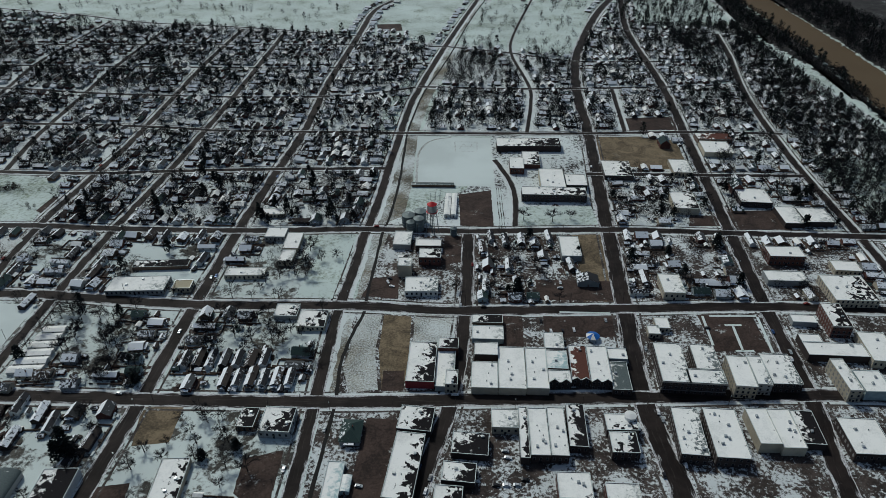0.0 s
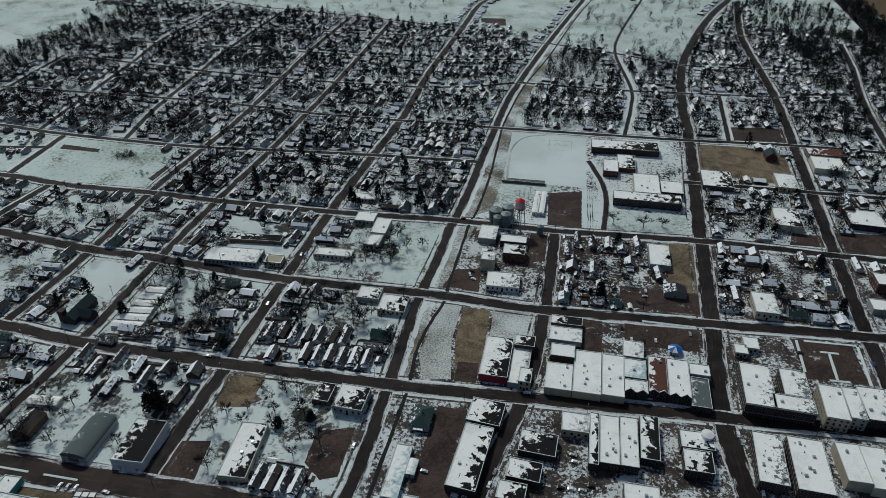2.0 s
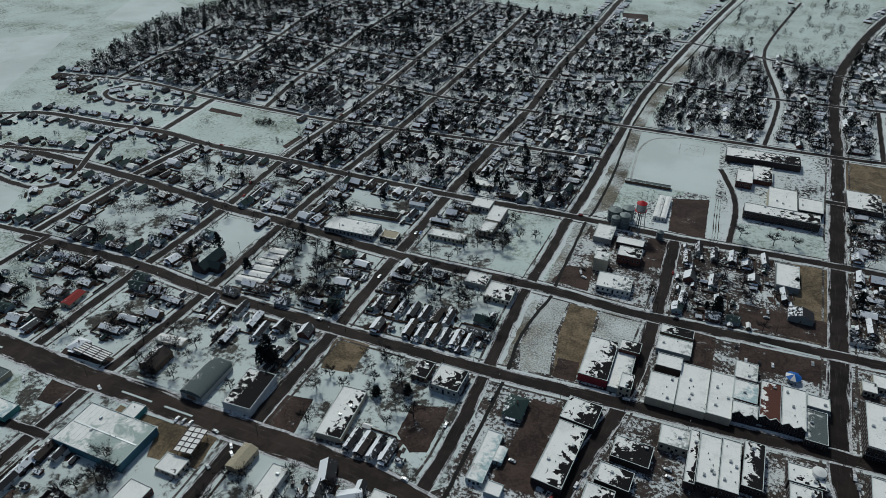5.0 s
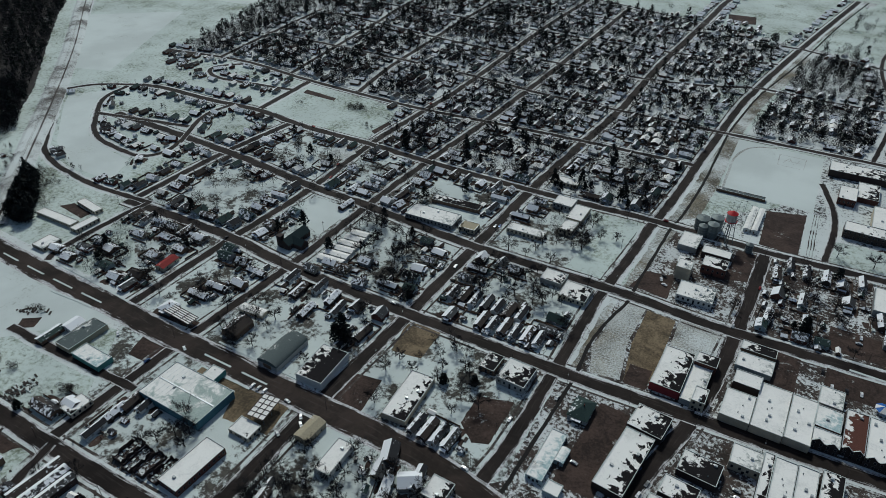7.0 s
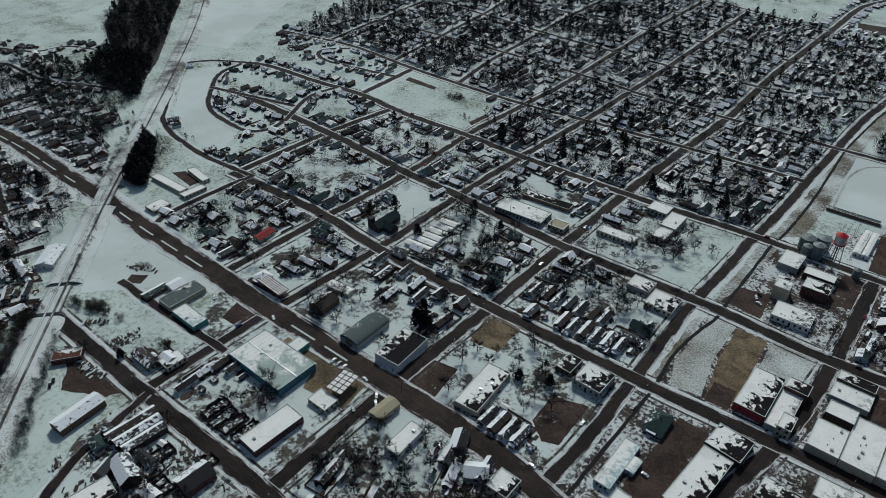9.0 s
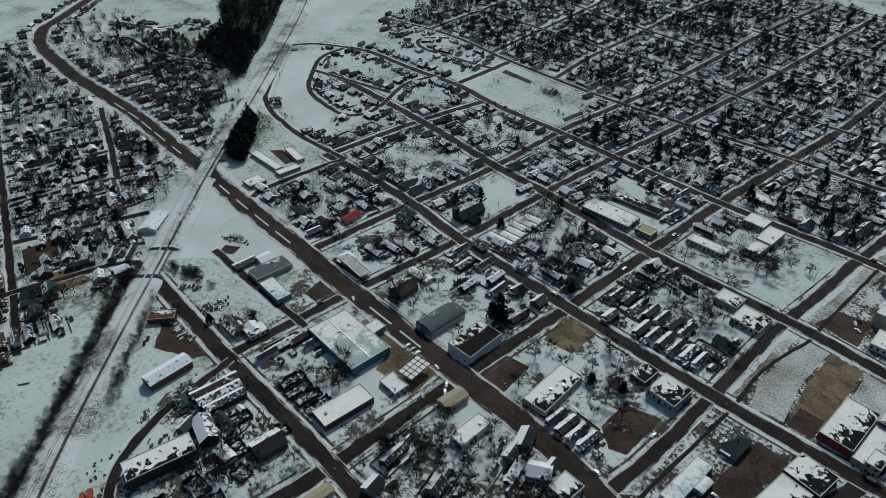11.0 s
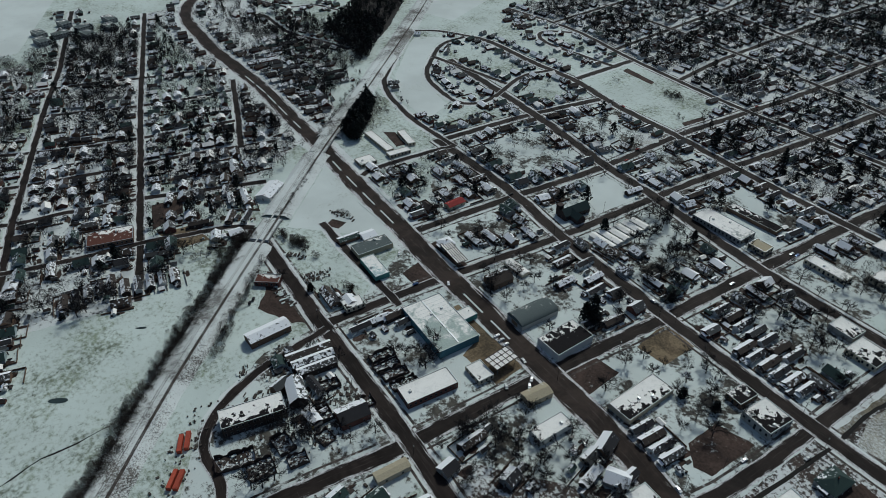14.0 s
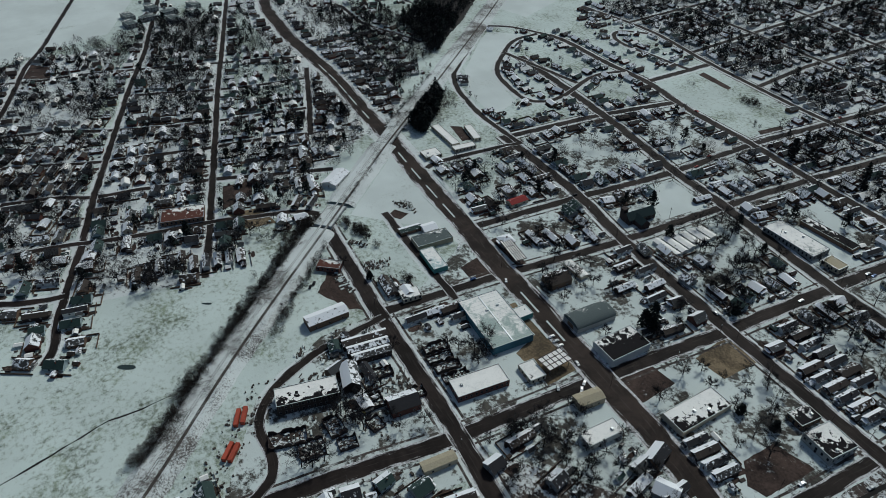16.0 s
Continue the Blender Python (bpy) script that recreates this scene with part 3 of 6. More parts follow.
patch("woodland_floor", [(-1057, 747), (-907, 587), (-784, 475), (-687, 391), (-647, 347), (-705, 345), (-760, 380), (-850, 424), (-935, 500), (-1135, 665)], 0.01, M_WOOD_FLOOR, "dark leaf litter with thin snow", ragged=1.5)
patch("yards", [(326, 560), (420, 560), (418, 1000), (338, 1000)], 0.008, M_YARD, "trodden snowy riverside yards with brown grass")
patch("woodland_floor", [(514, 560), (530, 780), (538, 960), (546, 1300), (800, 1300), (800, 560)], 0.01, M_WOOD_FLOOR, "dark leaf litter on the far river bank", ragged=6)
patch("woodland_floor", [(445, 500), (450, 820), (430, 1000), (448, 1200), (486, 1240), (484, 930), (470, 800), (460, 680), (450, 500)], 0.01, M_WOOD_FLOOR, "dark leaf litter on the river bank", ragged=6)

# snowy islands of the car parks and paths of the school lawn
ribbon("kerbed_island", [(171.7, 321.1), (182.0, 321.0)], 1.6, 0.17, M_SNOW, "snow-covered kerbed island in a car park", [(-1, 0), (-0.85, 0.15), (0.85, 0.15), (1, 0)], category="kerb", ragged=0.15)
ribbon("kerbed_island", [(176.5, 320.0), (174.2, 297.4)], 1.6, 0.17, M_SNOW, "snow-covered kerbed island in a car park", [(-1, 0), (-0.85, 0.15), (0.85, 0.15), (1, 0)], category="kerb", ragged=0.15)
ribbon("kerbed_island", [(169.9, 297.5), (180.7, 297.4)], 1.6, 0.17, M_SNOW, "snow-covered kerbed island in a car park", [(-1, 0), (-0.85, 0.15), (0.85, 0.15), (1, 0)], category="kerb", ragged=0.15)
ribbon("kerbed_island", [(165.3, 330.0), (194.4, 329.7)], 1.6, 0.17, M_SNOW, "snow-covered kerbed island in a car park", [(-1, 0), (-0.85, 0.15), (0.85, 0.15), (1, 0)], category="kerb", ragged=0.15)
ribbon("kerbed_island", [(194.7, 328.6), (191.0, 295.8)], 1.6, 0.17, M_SNOW, "snow-covered kerbed island in a car park", [(-1, 0), (-0.85, 0.15), (0.85, 0.15), (1, 0)], category="kerb", ragged=0.15)
ribbon("kerbed_island", [(161.1, 330.0), (158.5, 302.5)], 1.6, 0.17, M_SNOW, "snow-covered kerbed island in a car park", [(-1, 0), (-0.85, 0.15), (0.85, 0.15), (1, 0)], category="kerb", ragged=0.15)
ribbon("kerbed_island", [(72.9, 334.9), (88.7, 334.1), (104.5, 333.4)], 1.6, 0.17, M_SNOW, "snow-covered kerbed island in a car park", [(-1, 0), (-0.85, 0.15), (0.85, 0.15), (1, 0)], category="kerb", ragged=0.15)
ribbon("path", [(90.2, 473.4), (115.4, 435.6)], 1.6, 0.05, M_LOT, "dark wet path over the snowy school lawn", category="path", ragged=0.15)
ribbon("path", [(90.2, 473.4), (61.0, 444.6)], 1.6, 0.05, M_LOT, "dark wet path over the snowy school lawn", category="path", ragged=0.15)
ribbon("path", [(91.1, 473.4), (87.3, 438.4)], 1.6, 0.05, M_LOT, "dark wet path over the snowy school lawn", category="path", ragged=0.15)

ribbon("running_track", [(-22.0, 505.9), (-22.4, 537.9), (-21.4, 573.1), (-11.2, 598.4), (9.4, 607.4)], 2.0, 0.09, M_MOWN, "worn track round the snowy playing field", category="path", ragged=0.2)
for pts in ([(12, 575), (32, 574)], [(12, 596), (33, 595)], [(12, 575), (12, 596)], [(32, 574), (33, 595)], [(16, 580), (20, 591), (24, 580), (28, 590)], [(16, 586), (29, 585)]):
    ribbon("worn_mark", pts, 0.8, 0.1, M_MOWN, "worn line in the snow of the playing field", category="path", ragged=0.2)
for k in range(3):
    ribbon("tree_belt_path", [(43.5 + 1.8 * k, 442), (44 + 1.8 * k, 470), (45 + 1.6 * k, 502)], 0.6, 0.09 + 0.005 * k, M_FOOTPATH, "trodden path in a snowy strip", category="path", ragged=0.3)
# ditch between low banks
DITCH = [(-70, 120), (-64, 170), (-62, 199), (-59, 240), (-58, 262), (-59, 285), (-56, 310), (-50, 336), (-49.5, 356), (-46.4, 408), (-44.7, 437), (-41.5, 452), (-37, 510), (-35, 582), (-33.7, 622), (-28, 675), (-22, 720), (-14.5, 757), (9.5, 863), (40.7, 1028), (75, 1180)]
ribbon("ditch_bank", [(x + (2 if y < 262 or y > 345 else 0), y) for x, y in DITCH], 18, 0.025, M_BANK, "rough grassy ditch verge under thin snow", category="verge", ragged=0.8)
ribbon("ditch", DITCH, 2.0, 0.125, M_MUD, "narrow muddy drainage ditch between low banks", [(-1, 0), (-0.6, 0.018), (-0.45, 0), (0.45, 0), (0.6, 0.018), (1, 0)], category="ditch", ragged=0.3)
# river and levee
ribbon("river", [(520, 300), (482, 590), (489, 713), (500, 800), (508, 940), (514, 1150), (500, 1500)], 52, 0.05, M_WATER, "wide muddy brown river", category="river", ragged=3)
ribbon("levee_road", [(440, 500), (436, 626), (430, 713), (424, 810), (425, 931), (443, 1122), (470, 1400)], 7, 0.02, M_BALLAST, "pale snowy levee track along the river", [(-1, 0), (-0.6, 1.2), (0.6, 1.2), (1, 0)], category="levee")
ribbon("field_drain", [(-264.7, -20.9), (-262.2, -40.5), (-262.5, -51.7), (-258.5, -64.7), (-247.7, -99.1)], 0.9, 0.03, M_MUD, "winding dark field drain in the snow", category="ditch", ragged=0.5)
for x, y, w, d, r in ((-295.8, -38.9, 5.2, 1.9, 60), (-326.4, 10.1, 3.2, 0.9, 62), (-423, -150, 8, 3, 40), (-358, 152, 9, 11, 60)):
    patch("pond", [(x + w * math.cos(i * 0.6283) * math.cos(radians(r)) - d * math.sin(i * 0.6283) * math.sin(radians(r)), y + w * math.cos(i * 0.6283) * math.sin(radians(r)) + d * math.sin(i * 0.6283) * math.cos(radians(r))) for i in range(10)] if x != -358 else [(-363, 150), (-354, 156), (-350, 148), (-359, 142)], 0.05, M_POND if x != -358 else M_LOT, "small dark pool of open water in the snow" if x != -358 else "dark tarmac pad in the snow", "pond" if x != -358 else "lot")

# railway on its bank, with a bridge over the highway and one over the lane
RAILWAY = [(-150, -105), (-190, -66), (-222, -36), (-267, 3), (-309, 42), (-377, 108), (-463, 192), (-557, 290), (-742, 475), (-929, 645), (-1200, 900)]


BANK = [(-1, 0), (-0.62, 2.6), (-0.3, 2.8), (0.45, 2.8), (0.64, 2.6), (1, 0)]
for b in ([(-150, -105), (-190, -66), (-222, -36), (-267, 3), (-309, 42), (-364, 95)], [(-387, 118), (-420, 150), (-453, 182)], [(-474, 203), (-557, 290), (-742, 475), (-929, 645), (-1200, 900)]):
    ribbon("railway_bank", b, 22, 0.0, M_BALLAST, "low railway bank of ballast under patchy snow", BANK, category="railway", ragged=0.8)
rail_line = smooth_line(RAILWAY, 5)
V1, F1, V2, F2, V3, F3 = [], [], [], [], [], []
for i, p in enumerate(rail_line[:-1]):
    d = (rail_line[i + 1] - p).normalized()
    s = Vector((d.y, -d.x))
    for off, V, F, hw, h in ((4.2, V1, F1, 1.0, 2.9), (-1.2, V3, F3, 0.8, 2.95), (3.48, V2, F2, 0.09, 3.12), (4.92, V2, F2, 0.09, 3.12), (-1.92, V2, F2, 0.09, 3.12), (-0.48, V2, F2, 0.09, 3.12)):
        k = len(V)
        q = rail_line[i + 1]
        for e in (p, q):
            for w in (-hw, hw):
                V.append((e.x + s.x * (off + w), e.y + s.y * (off + w), h))
                V.append((e.x + s.x * (off + w), e.y + s.y * (off + w), h - 0.14))
        F += [(k, k + 2, k + 6, k + 4), (k, k + 4, k + 5, k + 1), (k + 2, k + 3, k + 7, k + 6)]
tracks = tagged(new("railway_tracks"), "two parallel rusty railway tracks on dark sleepers", "railway track", kind="structure")
part("sleeper_bed", mesh_of("sleeper_bed", V1, F1, [M_SLEEPER]), tracks, "dark strip of sleepers and ballast")
part("sleeper_bed", mesh_of("sleeper_bed", V3, F3, [M_BALLAST]), tracks, "disused sleepers under snow")
part("rail", mesh_of("rail", V2, F2, [M_RAIL]), tracks, "rusty steel rails")


def rail_bridge(x, y, length, label):
    b = root("railway_bridge", x, y, 136, label, "bridge")
    part("deck", boxes("deck", [(-length / 2, -7.5, 1.6, length / 2, 7.5, 2.75)], M_BALLAST), b, "snow-covered ballasted deck")
    for s in (-1, 1):
        part("parapet", boxes("parapet", [(-length / 2, s * 7.75 - 0.25, 1.6, length / 2, s * 7.75 + 0.25, 3.1)], WALLS["grey"]), b)
        part("abutment", boxes("abutment", [(s * length / 2 - 1.2, -8, 0, s * length / 2 + 1.2, 8, 1.6)], WALLS["grey"]), b)


rail_bridge(-463.5, 192.5, 34, "concrete railway bridge over the highway")
rail_bridge(-375.5, 106.5, 31, "small concrete railway bridge over a lane")

# ---- buildings ----
TAKEN = []


def window(parent, meshes, w, h, at):
    key = (round(w, 1), round(h, 1))
    if key not in meshes:
        V, F = [], []
        box_into(V, F, -w / 2 - 0.12, -0.07, -h / 2 - 0.12, w / 2 + 0.12, 0.07, h / 2 + 0.12)
        box_into(V, F, -w / 2, -0.09, -h / 2, w / 2, 0.05, h / 2)
        meshes[key] = mesh_of("window", V, F, [M_FRAME, M_GLASS], [0] * 6 + [1] * 6)
    part("window", meshes[key], parent, at=at)


WINDOWS = {}
UNIT = boxes("rooftop_unit", [(-0.9, -0.7, 0, 0.9, 0.7, 1.0), (-0.6, -0.5, 1.0, 0.6, 0.5, 1.15)], M_METAL)
VENT = tube("roof_vent", 0.35, 0.28, 0, 0.8, M_STEEL, 8)


def flat(x, y, w, d, h, rot, wall, roof, label, storeys=0, units=0, name="commercial_building", front=None, sides="sew"):
    """A flat-roofed building: walls with a parapet, a sunk roof, a snowy coping, windows by storey and rooftop plant."""
    W, D, H = w * K / 2, d * K / 2, h * K
    TAKEN.append((x, y, math.hypot(w, d) / 2))
    ob = root(name, x, y, rot, label, "building", "buildings of the town")
    t, low = 0.28, H - 0.32
    o = [(-W, -D), (W, -D), (W, D), (-W, D)]
    i4 = [(-W + t, -D + t), (W - t, -D + t), (W - t, D - t), (-W + t, D - t)]
    V = [(a, b, 0) for a, b in o] + [(a, b, H) for a, b in o] + [(a, b, H) for a, b in i4] + [(a, b, low) for a, b in i4]
    F = []
    for k in range(4):
        j = (k + 1) % 4
        F += [(k, j, 4 + j, 4 + k), (4 + k, 4 + j, 8 + j, 8 + k), (8 + k, 8 + j, 12 + j, 12 + k)]
    part("wall", mesh_of("wall", V, F, [WALLS[wall]]), ob)
    part("roof", boxes("roof", [(-W + t, -D + t, low - 0.3, W - t, D - t, low)], ROOFS[roof]), ob)
    c = [(-W - 0.08, -D - 0.08), (W + 0.08, -D - 0.08), (W + 0.08, D + 0.08), (-W - 0.08, D + 0.08)]
    V = [(a, b, H + 0.02) for a, b in c] + [(a, b, H + 0.09) for a, b in c] + [(a * 0.998, b * 0.998, H + 0.09) for a, b in i4] + [(a, b, H + 0.02) for a, b in i4]
    part("coping", mesh_of("coping", V, F, [M_SNOW if roof not in ("tan", "brown") else M_METAL]), ob, "snow lying along the parapet")
    if front:
        part("shopfront", boxes("shopfront", [(-W + 0.02, -D - 0.25, 0, W - 0.02, -D - 0.003, H - 0.6)], WALLS[front]), ob, front + " painted shopfront")
    rng = random.Random(round(x * 7 + y * 13))
    face = -D - (0.26 if front else 0.0)
    for s in range(storeys):
        z = H * (s + 0.52) / storeys
        wh = min(1.9, H / storeys * 0.5)
        for k in range(max(2, int(2 * W / 3.4))):
            n = max(2, int(2 * W / 3.4))
            window(ob, WINDOWS, 1.3, wh, pose(-W + (k + 0.5) * 2 * W / n, face, z))
        side = W if x < 0 else -W
        n = max(2, int(2 * D / 3.4))
        for k in range(n):
            window(ob, WINDOWS, 1.2, wh, pose(side, -D + (k + 0.5) * 2 * D / n, z, 0, 0, 90))
    if storeys == 3:
        part("cornice", boxes("cornice", [(-W - 0.35, -D - 0.6, H - 0.9, W + 0.35, -D - 0.002, H - 0.35)], M_FRAME), ob, "projecting stone cornice")
        part("ledge", boxes("ledge", [(-W, -D - 0.35, H / 3 - 0.3, W, -D - 0.002, H / 3)], M_FRAME), ob)
    if storeys:
        part("door", boxes("door", [(-0.7, face - 0.08, 0, 0.7, face + 0.02, 2.2)], M_GLASS), ob)
    for k in range(units):
        m = pose(rng.uniform(-W * 0.7, W * 0.7), rng.uniform(-D * 0.75, D * 0.75), low, 0, 0, rng.choice((0, 90)))
        part("rooftop_unit" if k % 2 == 0 else "roof_vent", UNIT if k % 2 == 0 else VENT, ob, at=m)
    return ob

def pediments(ob, w, d, h, count):
    """Steep brick gables with snowy tops along the front of a shop."""
    W, D, H = w * K / 2, d * K / 2, h * K
    g = W / count
    V = [(-g * 0.9, 0, -0.1), (g * 0.9, 0, -0.1), (0, 0, g * 0.75), (-g * 0.9, 0.8, -0.1), (g * 0.9, 0.8, -0.1), (0, 0.8, g * 0.75)]
    F = [(0, 1, 2), (5, 4, 3), (0, 2, 5, 3), (1, 4, 5, 2), (0, 3, 4, 1)]
    me = mesh_of("pediment", V, F, [WALLS["darkbrick"], M_SNOW], [0, 0, 1, 1, 0])
    for k in range(count):
        part("pediment", me, ob, "brick gable with a snowy top", pose(-W + g * (2 * k + 1), -D - 0.3, H + 0.1))


def gable_meshes(w, d, h, pitch, wall, roof, porch, over=0.45, chimney=True):
    """The parts of a gabled house whose ridge runs along its own y."""
    W, D = w / 2, d / 2
    R = h + W * math.tan(radians(pitch))
    V = [(-W, -D, 0), (W, -D, 0), (W, D, 0), (-W, D, 0), (-W, -D, h), (W, -D, h), (W, D, h), (-W, D, h), (0, -D, R), (0, D, R)]
    F = [(0, 1, 5, 8, 4), (2, 3, 7, 9, 6), (1, 2, 6, 5), (3, 0, 4, 7)]
    out = [("wall", mesh_of("wall", V, F, [wall]), None)]
    tp = math.tan(radians(pitch))
    V, F = [], []
    for s in (-1, 1):
        k = len(V)
        e, y0, y1, th = W + over, -D - over, D + over, 0.16
        pr = [(0, R + 0.02), (s * e, h - over * tp + 0.02), (s * e, h - over * tp + 0.02 + th), (0, R + 0.02 + th)]
        V += [(a, y0, z) for a, z in pr] + [(a, y1, z) for a, z in pr]
        quads = [(0, 1, 2, 3), (7, 6, 5, 4), (0, 4, 5, 1), (1, 5, 6, 2), (2, 6, 7, 3)]
        F += [tuple(k + i for i in (q if s > 0 else q[::-1])) for q in quads]
    out.append(("roof", mesh_of("roof", V, F, [roof]), None))
    if porch:
        V, F = [], []
        pw = W * 0.8
        V += [(-pw, -D - 2.2, h - 0.75), (pw, -D - 2.2, h - 0.75), (pw, -D - 0.46, h - 0.3), (-pw, -D - 0.46, h - 0.3), (-pw, -D - 2.2, h - 0.6), (pw, -D - 2.2, h - 0.6), (pw, -D - 0.46, h - 0.15), (-pw, -D - 0.46, h - 0.15)]
        F += BOX_FACES
        out.append(("porch_roof", mesh_of("porch_roof", V, F, [roof]), None))
        out.append(("porch_floor", boxes("porch_floor", [(-pw, -D - 2.1, 0, pw, -D, 0.35)], WALLS["grey"]), None))
        post = boxes("porch_post", [(-0.08, -0.08, 0.35, 0.08, 0.08, h - 0.7)], M_TRIM)
        for px in (-pw + 0.2, pw - 0.2):
            out.append(("porch_post", post, pose(px, -D - 2.0, 0)))
    if chimney:
        out.append(("chimney", boxes("chimney", [(W * 0.3, D * 0.2, h, W * 0.3 + 0.6, D * 0.2 + 0.6, R + 0.7)], WALLS["brick"]), None))
        out.append(("chimney_cap", boxes("chimney_cap", [(W * 0.3 - 0.08, D * 0.2 - 0.08, R + 0.7, W * 0.3 + 0.68, D * 0.2 + 0.68, R + 0.88)], WALLS["grey"]), None))
    out.append(("door", boxes("door", [(-0.5, -D - 0.06, 0.3, 0.5, -D + 0.02, 2.35)], WALLS["brown"]), None))
    return out, W, D, h


KINDS = []
# many dark walls: partly darker paint, partly facade shade put into the colour
WALL_SET = ["white", "brown", "cream", "grey", "darkbrick", "brick", "pale", "brown"]
for i in range(16):
    r = random.Random(100 + i)
    shot = i % 4 == 0
    w, d = (r.uniform(4.8, 5.8), r.uniform(13, 17)) if shot else (r.uniform(6.8, 9.2), r.uniform(9.0, 13.0))
    wall = WALL_SET[i % 8]
    roof = SHINGLES[(i * 3 + i // 5) % 5]
    KINDS.append((gable_meshes(w, d, r.uniform(2.9, 3.6), r.uniform(24, 38), WALLS[wall], roof, i % 3 != 2, chimney=i % 2 == 0), wall, roof.name.replace("_", " "), shot))


def add_parts(parts, ob):
    """Hang the parts on a house; posts stand on the porch floor, the cap on the chimney."""
    last = {}
    for nm, me, m in parts:
        holder = {"porch_post": "porch_floor", "chimney_cap": "chimney"}.get(nm)
        last[nm] = part(nm, me, last[holder] if holder else ob, at=m)


def house(x, y, rot, kind, label=""):
    (parts, W, D, h), wall, roofname, shot = KINDS[kind % 16]
    names = {"pale": "pale blue", "brick": "red brick", "darkbrick": "dark brick"}
    ob = root("house", x, y, rot, label or "small %s-walled gabled house with %s" % (names.get(wall, wall), roofname.replace("snowed shingles", "a snow-covered roof")), "house", "houses of the town")
    add_parts(parts, ob)
    for s in (-1, 1):
        for k in (-0.45, 0.4):
            window(ob, WINDOWS, 1.0, 1.3, pose(s * W, D * k, h * 0.55, 0, 0, 90))
    return ob


def gabled(x, y, w, d, h, rot, pitch, wall, roof, label, name="shed", category="building", porch=False):
    """A single gabled building of its own size; its ridge runs along its own y."""
    TAKEN.append((x, y, math.hypot(w, d) / 2))
    parts, W, D, H = gable_meshes(w * K, d * K, h * K, pitch, WALLS[wall], roof, porch, 0.3, False)
    ob = root(name, x, y, rot, label, category, "buildings of the town")
    add_parts(parts, ob)
    for k in range(max(1, int(d / 7))):
        window(ob, WINDOWS, 1.1, 1.3, pose(W if x < 0 else -W, -D + (k + 0.5) * 2 * D / max(1, int(d / 7)), min(1.7, H * 0.55), 0, 0, 90))
    return ob


# shops and warehouses round the main street
for x, y, w, d in ((-885, 46, 20, 11), (-856, 44, 20, 11), (-868, 66, 11, 18), (-850, 92, 20, 11), (-893, 124, 20, 11), (-864, 118, 20, 11), (-878, 92, 11, 18), (-905, 76, 18, 11)):
    flat(x, y, w, d, 5.4, 14, "grey", "grey", "two-storey grey-blue apartment block with a dusted roof", 2, 0, name="apartment_block")
flat(-441, 233, 38, 7, 3, -1, "cream", "white", "long low motel wing with a snowy roof", 1, 0)
flat(-416, 236.5, 7, 19, 3, -4, "cream", "white", "low motel wing facing the lane", 1, 0)
flat(-434, 255, 25, 6.5, 3, -10, "cream", "white", "low motel wing with a snowy roof", 1, 0)
flat(-419, 208, 12, 14, 3, -2, "tan", "dusted", "low shop with a frosted roof beside the highway", 1, 1)
flat(-12.3, 285.3, 15.7, 32.6, 5.2, -3, "brick", "patchy", "flat-roofed store with a red front and half-melted snow", 0, 2, front="red")
flat(1.3, 286.1, 10.3, 39.2, 3.7, -3, "grey", "dusted", "low grey flat-roofed annexe between taller shops", 0, 1)
flat(2.9, 299.7, 11.5, 9.0, 5.9, -3, "brick", "black", "brick block with a black melted roof")
flat(4.3, 270.8, 6.7, 11.1, 6.7, -3, "cream", "patchy", "small two-storey cream house with a patchy roof", 2, 1)
flat(22.4, 274.2, 14.3, 20.4, 5.2, -3, "cream", "white", "long white-roofed store with a pale front", 0, 4)
flat(24.4, 293.8, 13.3, 10.4, 6.7, -3, "darkbrick", "white", "tall brick storehouse with a snow-white roof")
flat(37.8, 280.0, 14.9, 33.3, 5.2, -3, "cream", "white", "wide white-roofed store with a pale front", 0, 5)
flat(51.7, 279.4, 11.9, 32.3, 5.2, -3.5, "cream", "white", "white-roofed store with a pale front beside the brick row", 0, 5)
flat(26.4, 311.7, 18.7, 12.3, 3.7, -3, "pale", "dusted", "low pale shop with a thin cover of snow", 0, 2)
flat(27.0, 323.7, 18.3, 7.7, 4.4, -3, "brown", "black", "low shop with a black roof at the crossing")
flat(64.7, 304.1, 11.3, 14.0, 3.7, -4, "grey", "dusted", "low grey building with a frosted roof", 0, 2)
flat(63.6, 286.1, 12.1, 15.1, 5.2, -4, "brick", "blue", "brick shop with a pale blue frosted roof", 0, 1)
pediments(flat(63.2, 272.4, 12.4, 9.6, 5.2, -3, "darkbrick", "dusted", "dark brick shop with arched windows", 2, 1), 12.4, 9.6, 5.2, 2)
pediments(flat(75.7, 283.4, 9.8, 28.2, 5.2, -4, "darkbrick", "brown", "dark brick shop with a red-brown roof", 2, 2), 9.8, 28.2, 5.2, 2)
pediments(flat(86.5, 281.6, 11.3, 29.2, 5.9, -4, "darkbrick", "white", "tall dark brick shop with a snowy roof", 2, 4), 11.3, 29.2, 5.9, 2)
flat(98.8, 290.4, 10.6, 8.8, 5.2, -4, "grey", "white", "small grey shop with a white roof", 0, 1)
flat(96.7, 273.6, 10.1, 22.1, 4.4, -4, "darkbrick", "grey", "corner brick shop with a bare dark roof", 1, 2)
flat(-14.3, 243.5, 17.5, 16.1, 4.4, -8, "darkbrick", "patchy", "brick store with half its roof snow melted", 0, 2)
flat(-19.1, 214.5, 14.5, 39.2, 4.4, -8, "darkbrick", "patchy", "long brick warehouse with melted black patches", 0, 3)
flat(12.9, 226.9, 18.0, 13.7, 4.4, -6, "darkbrick", "black", "dark warehouse with a mostly bare black roof", 0, 2)
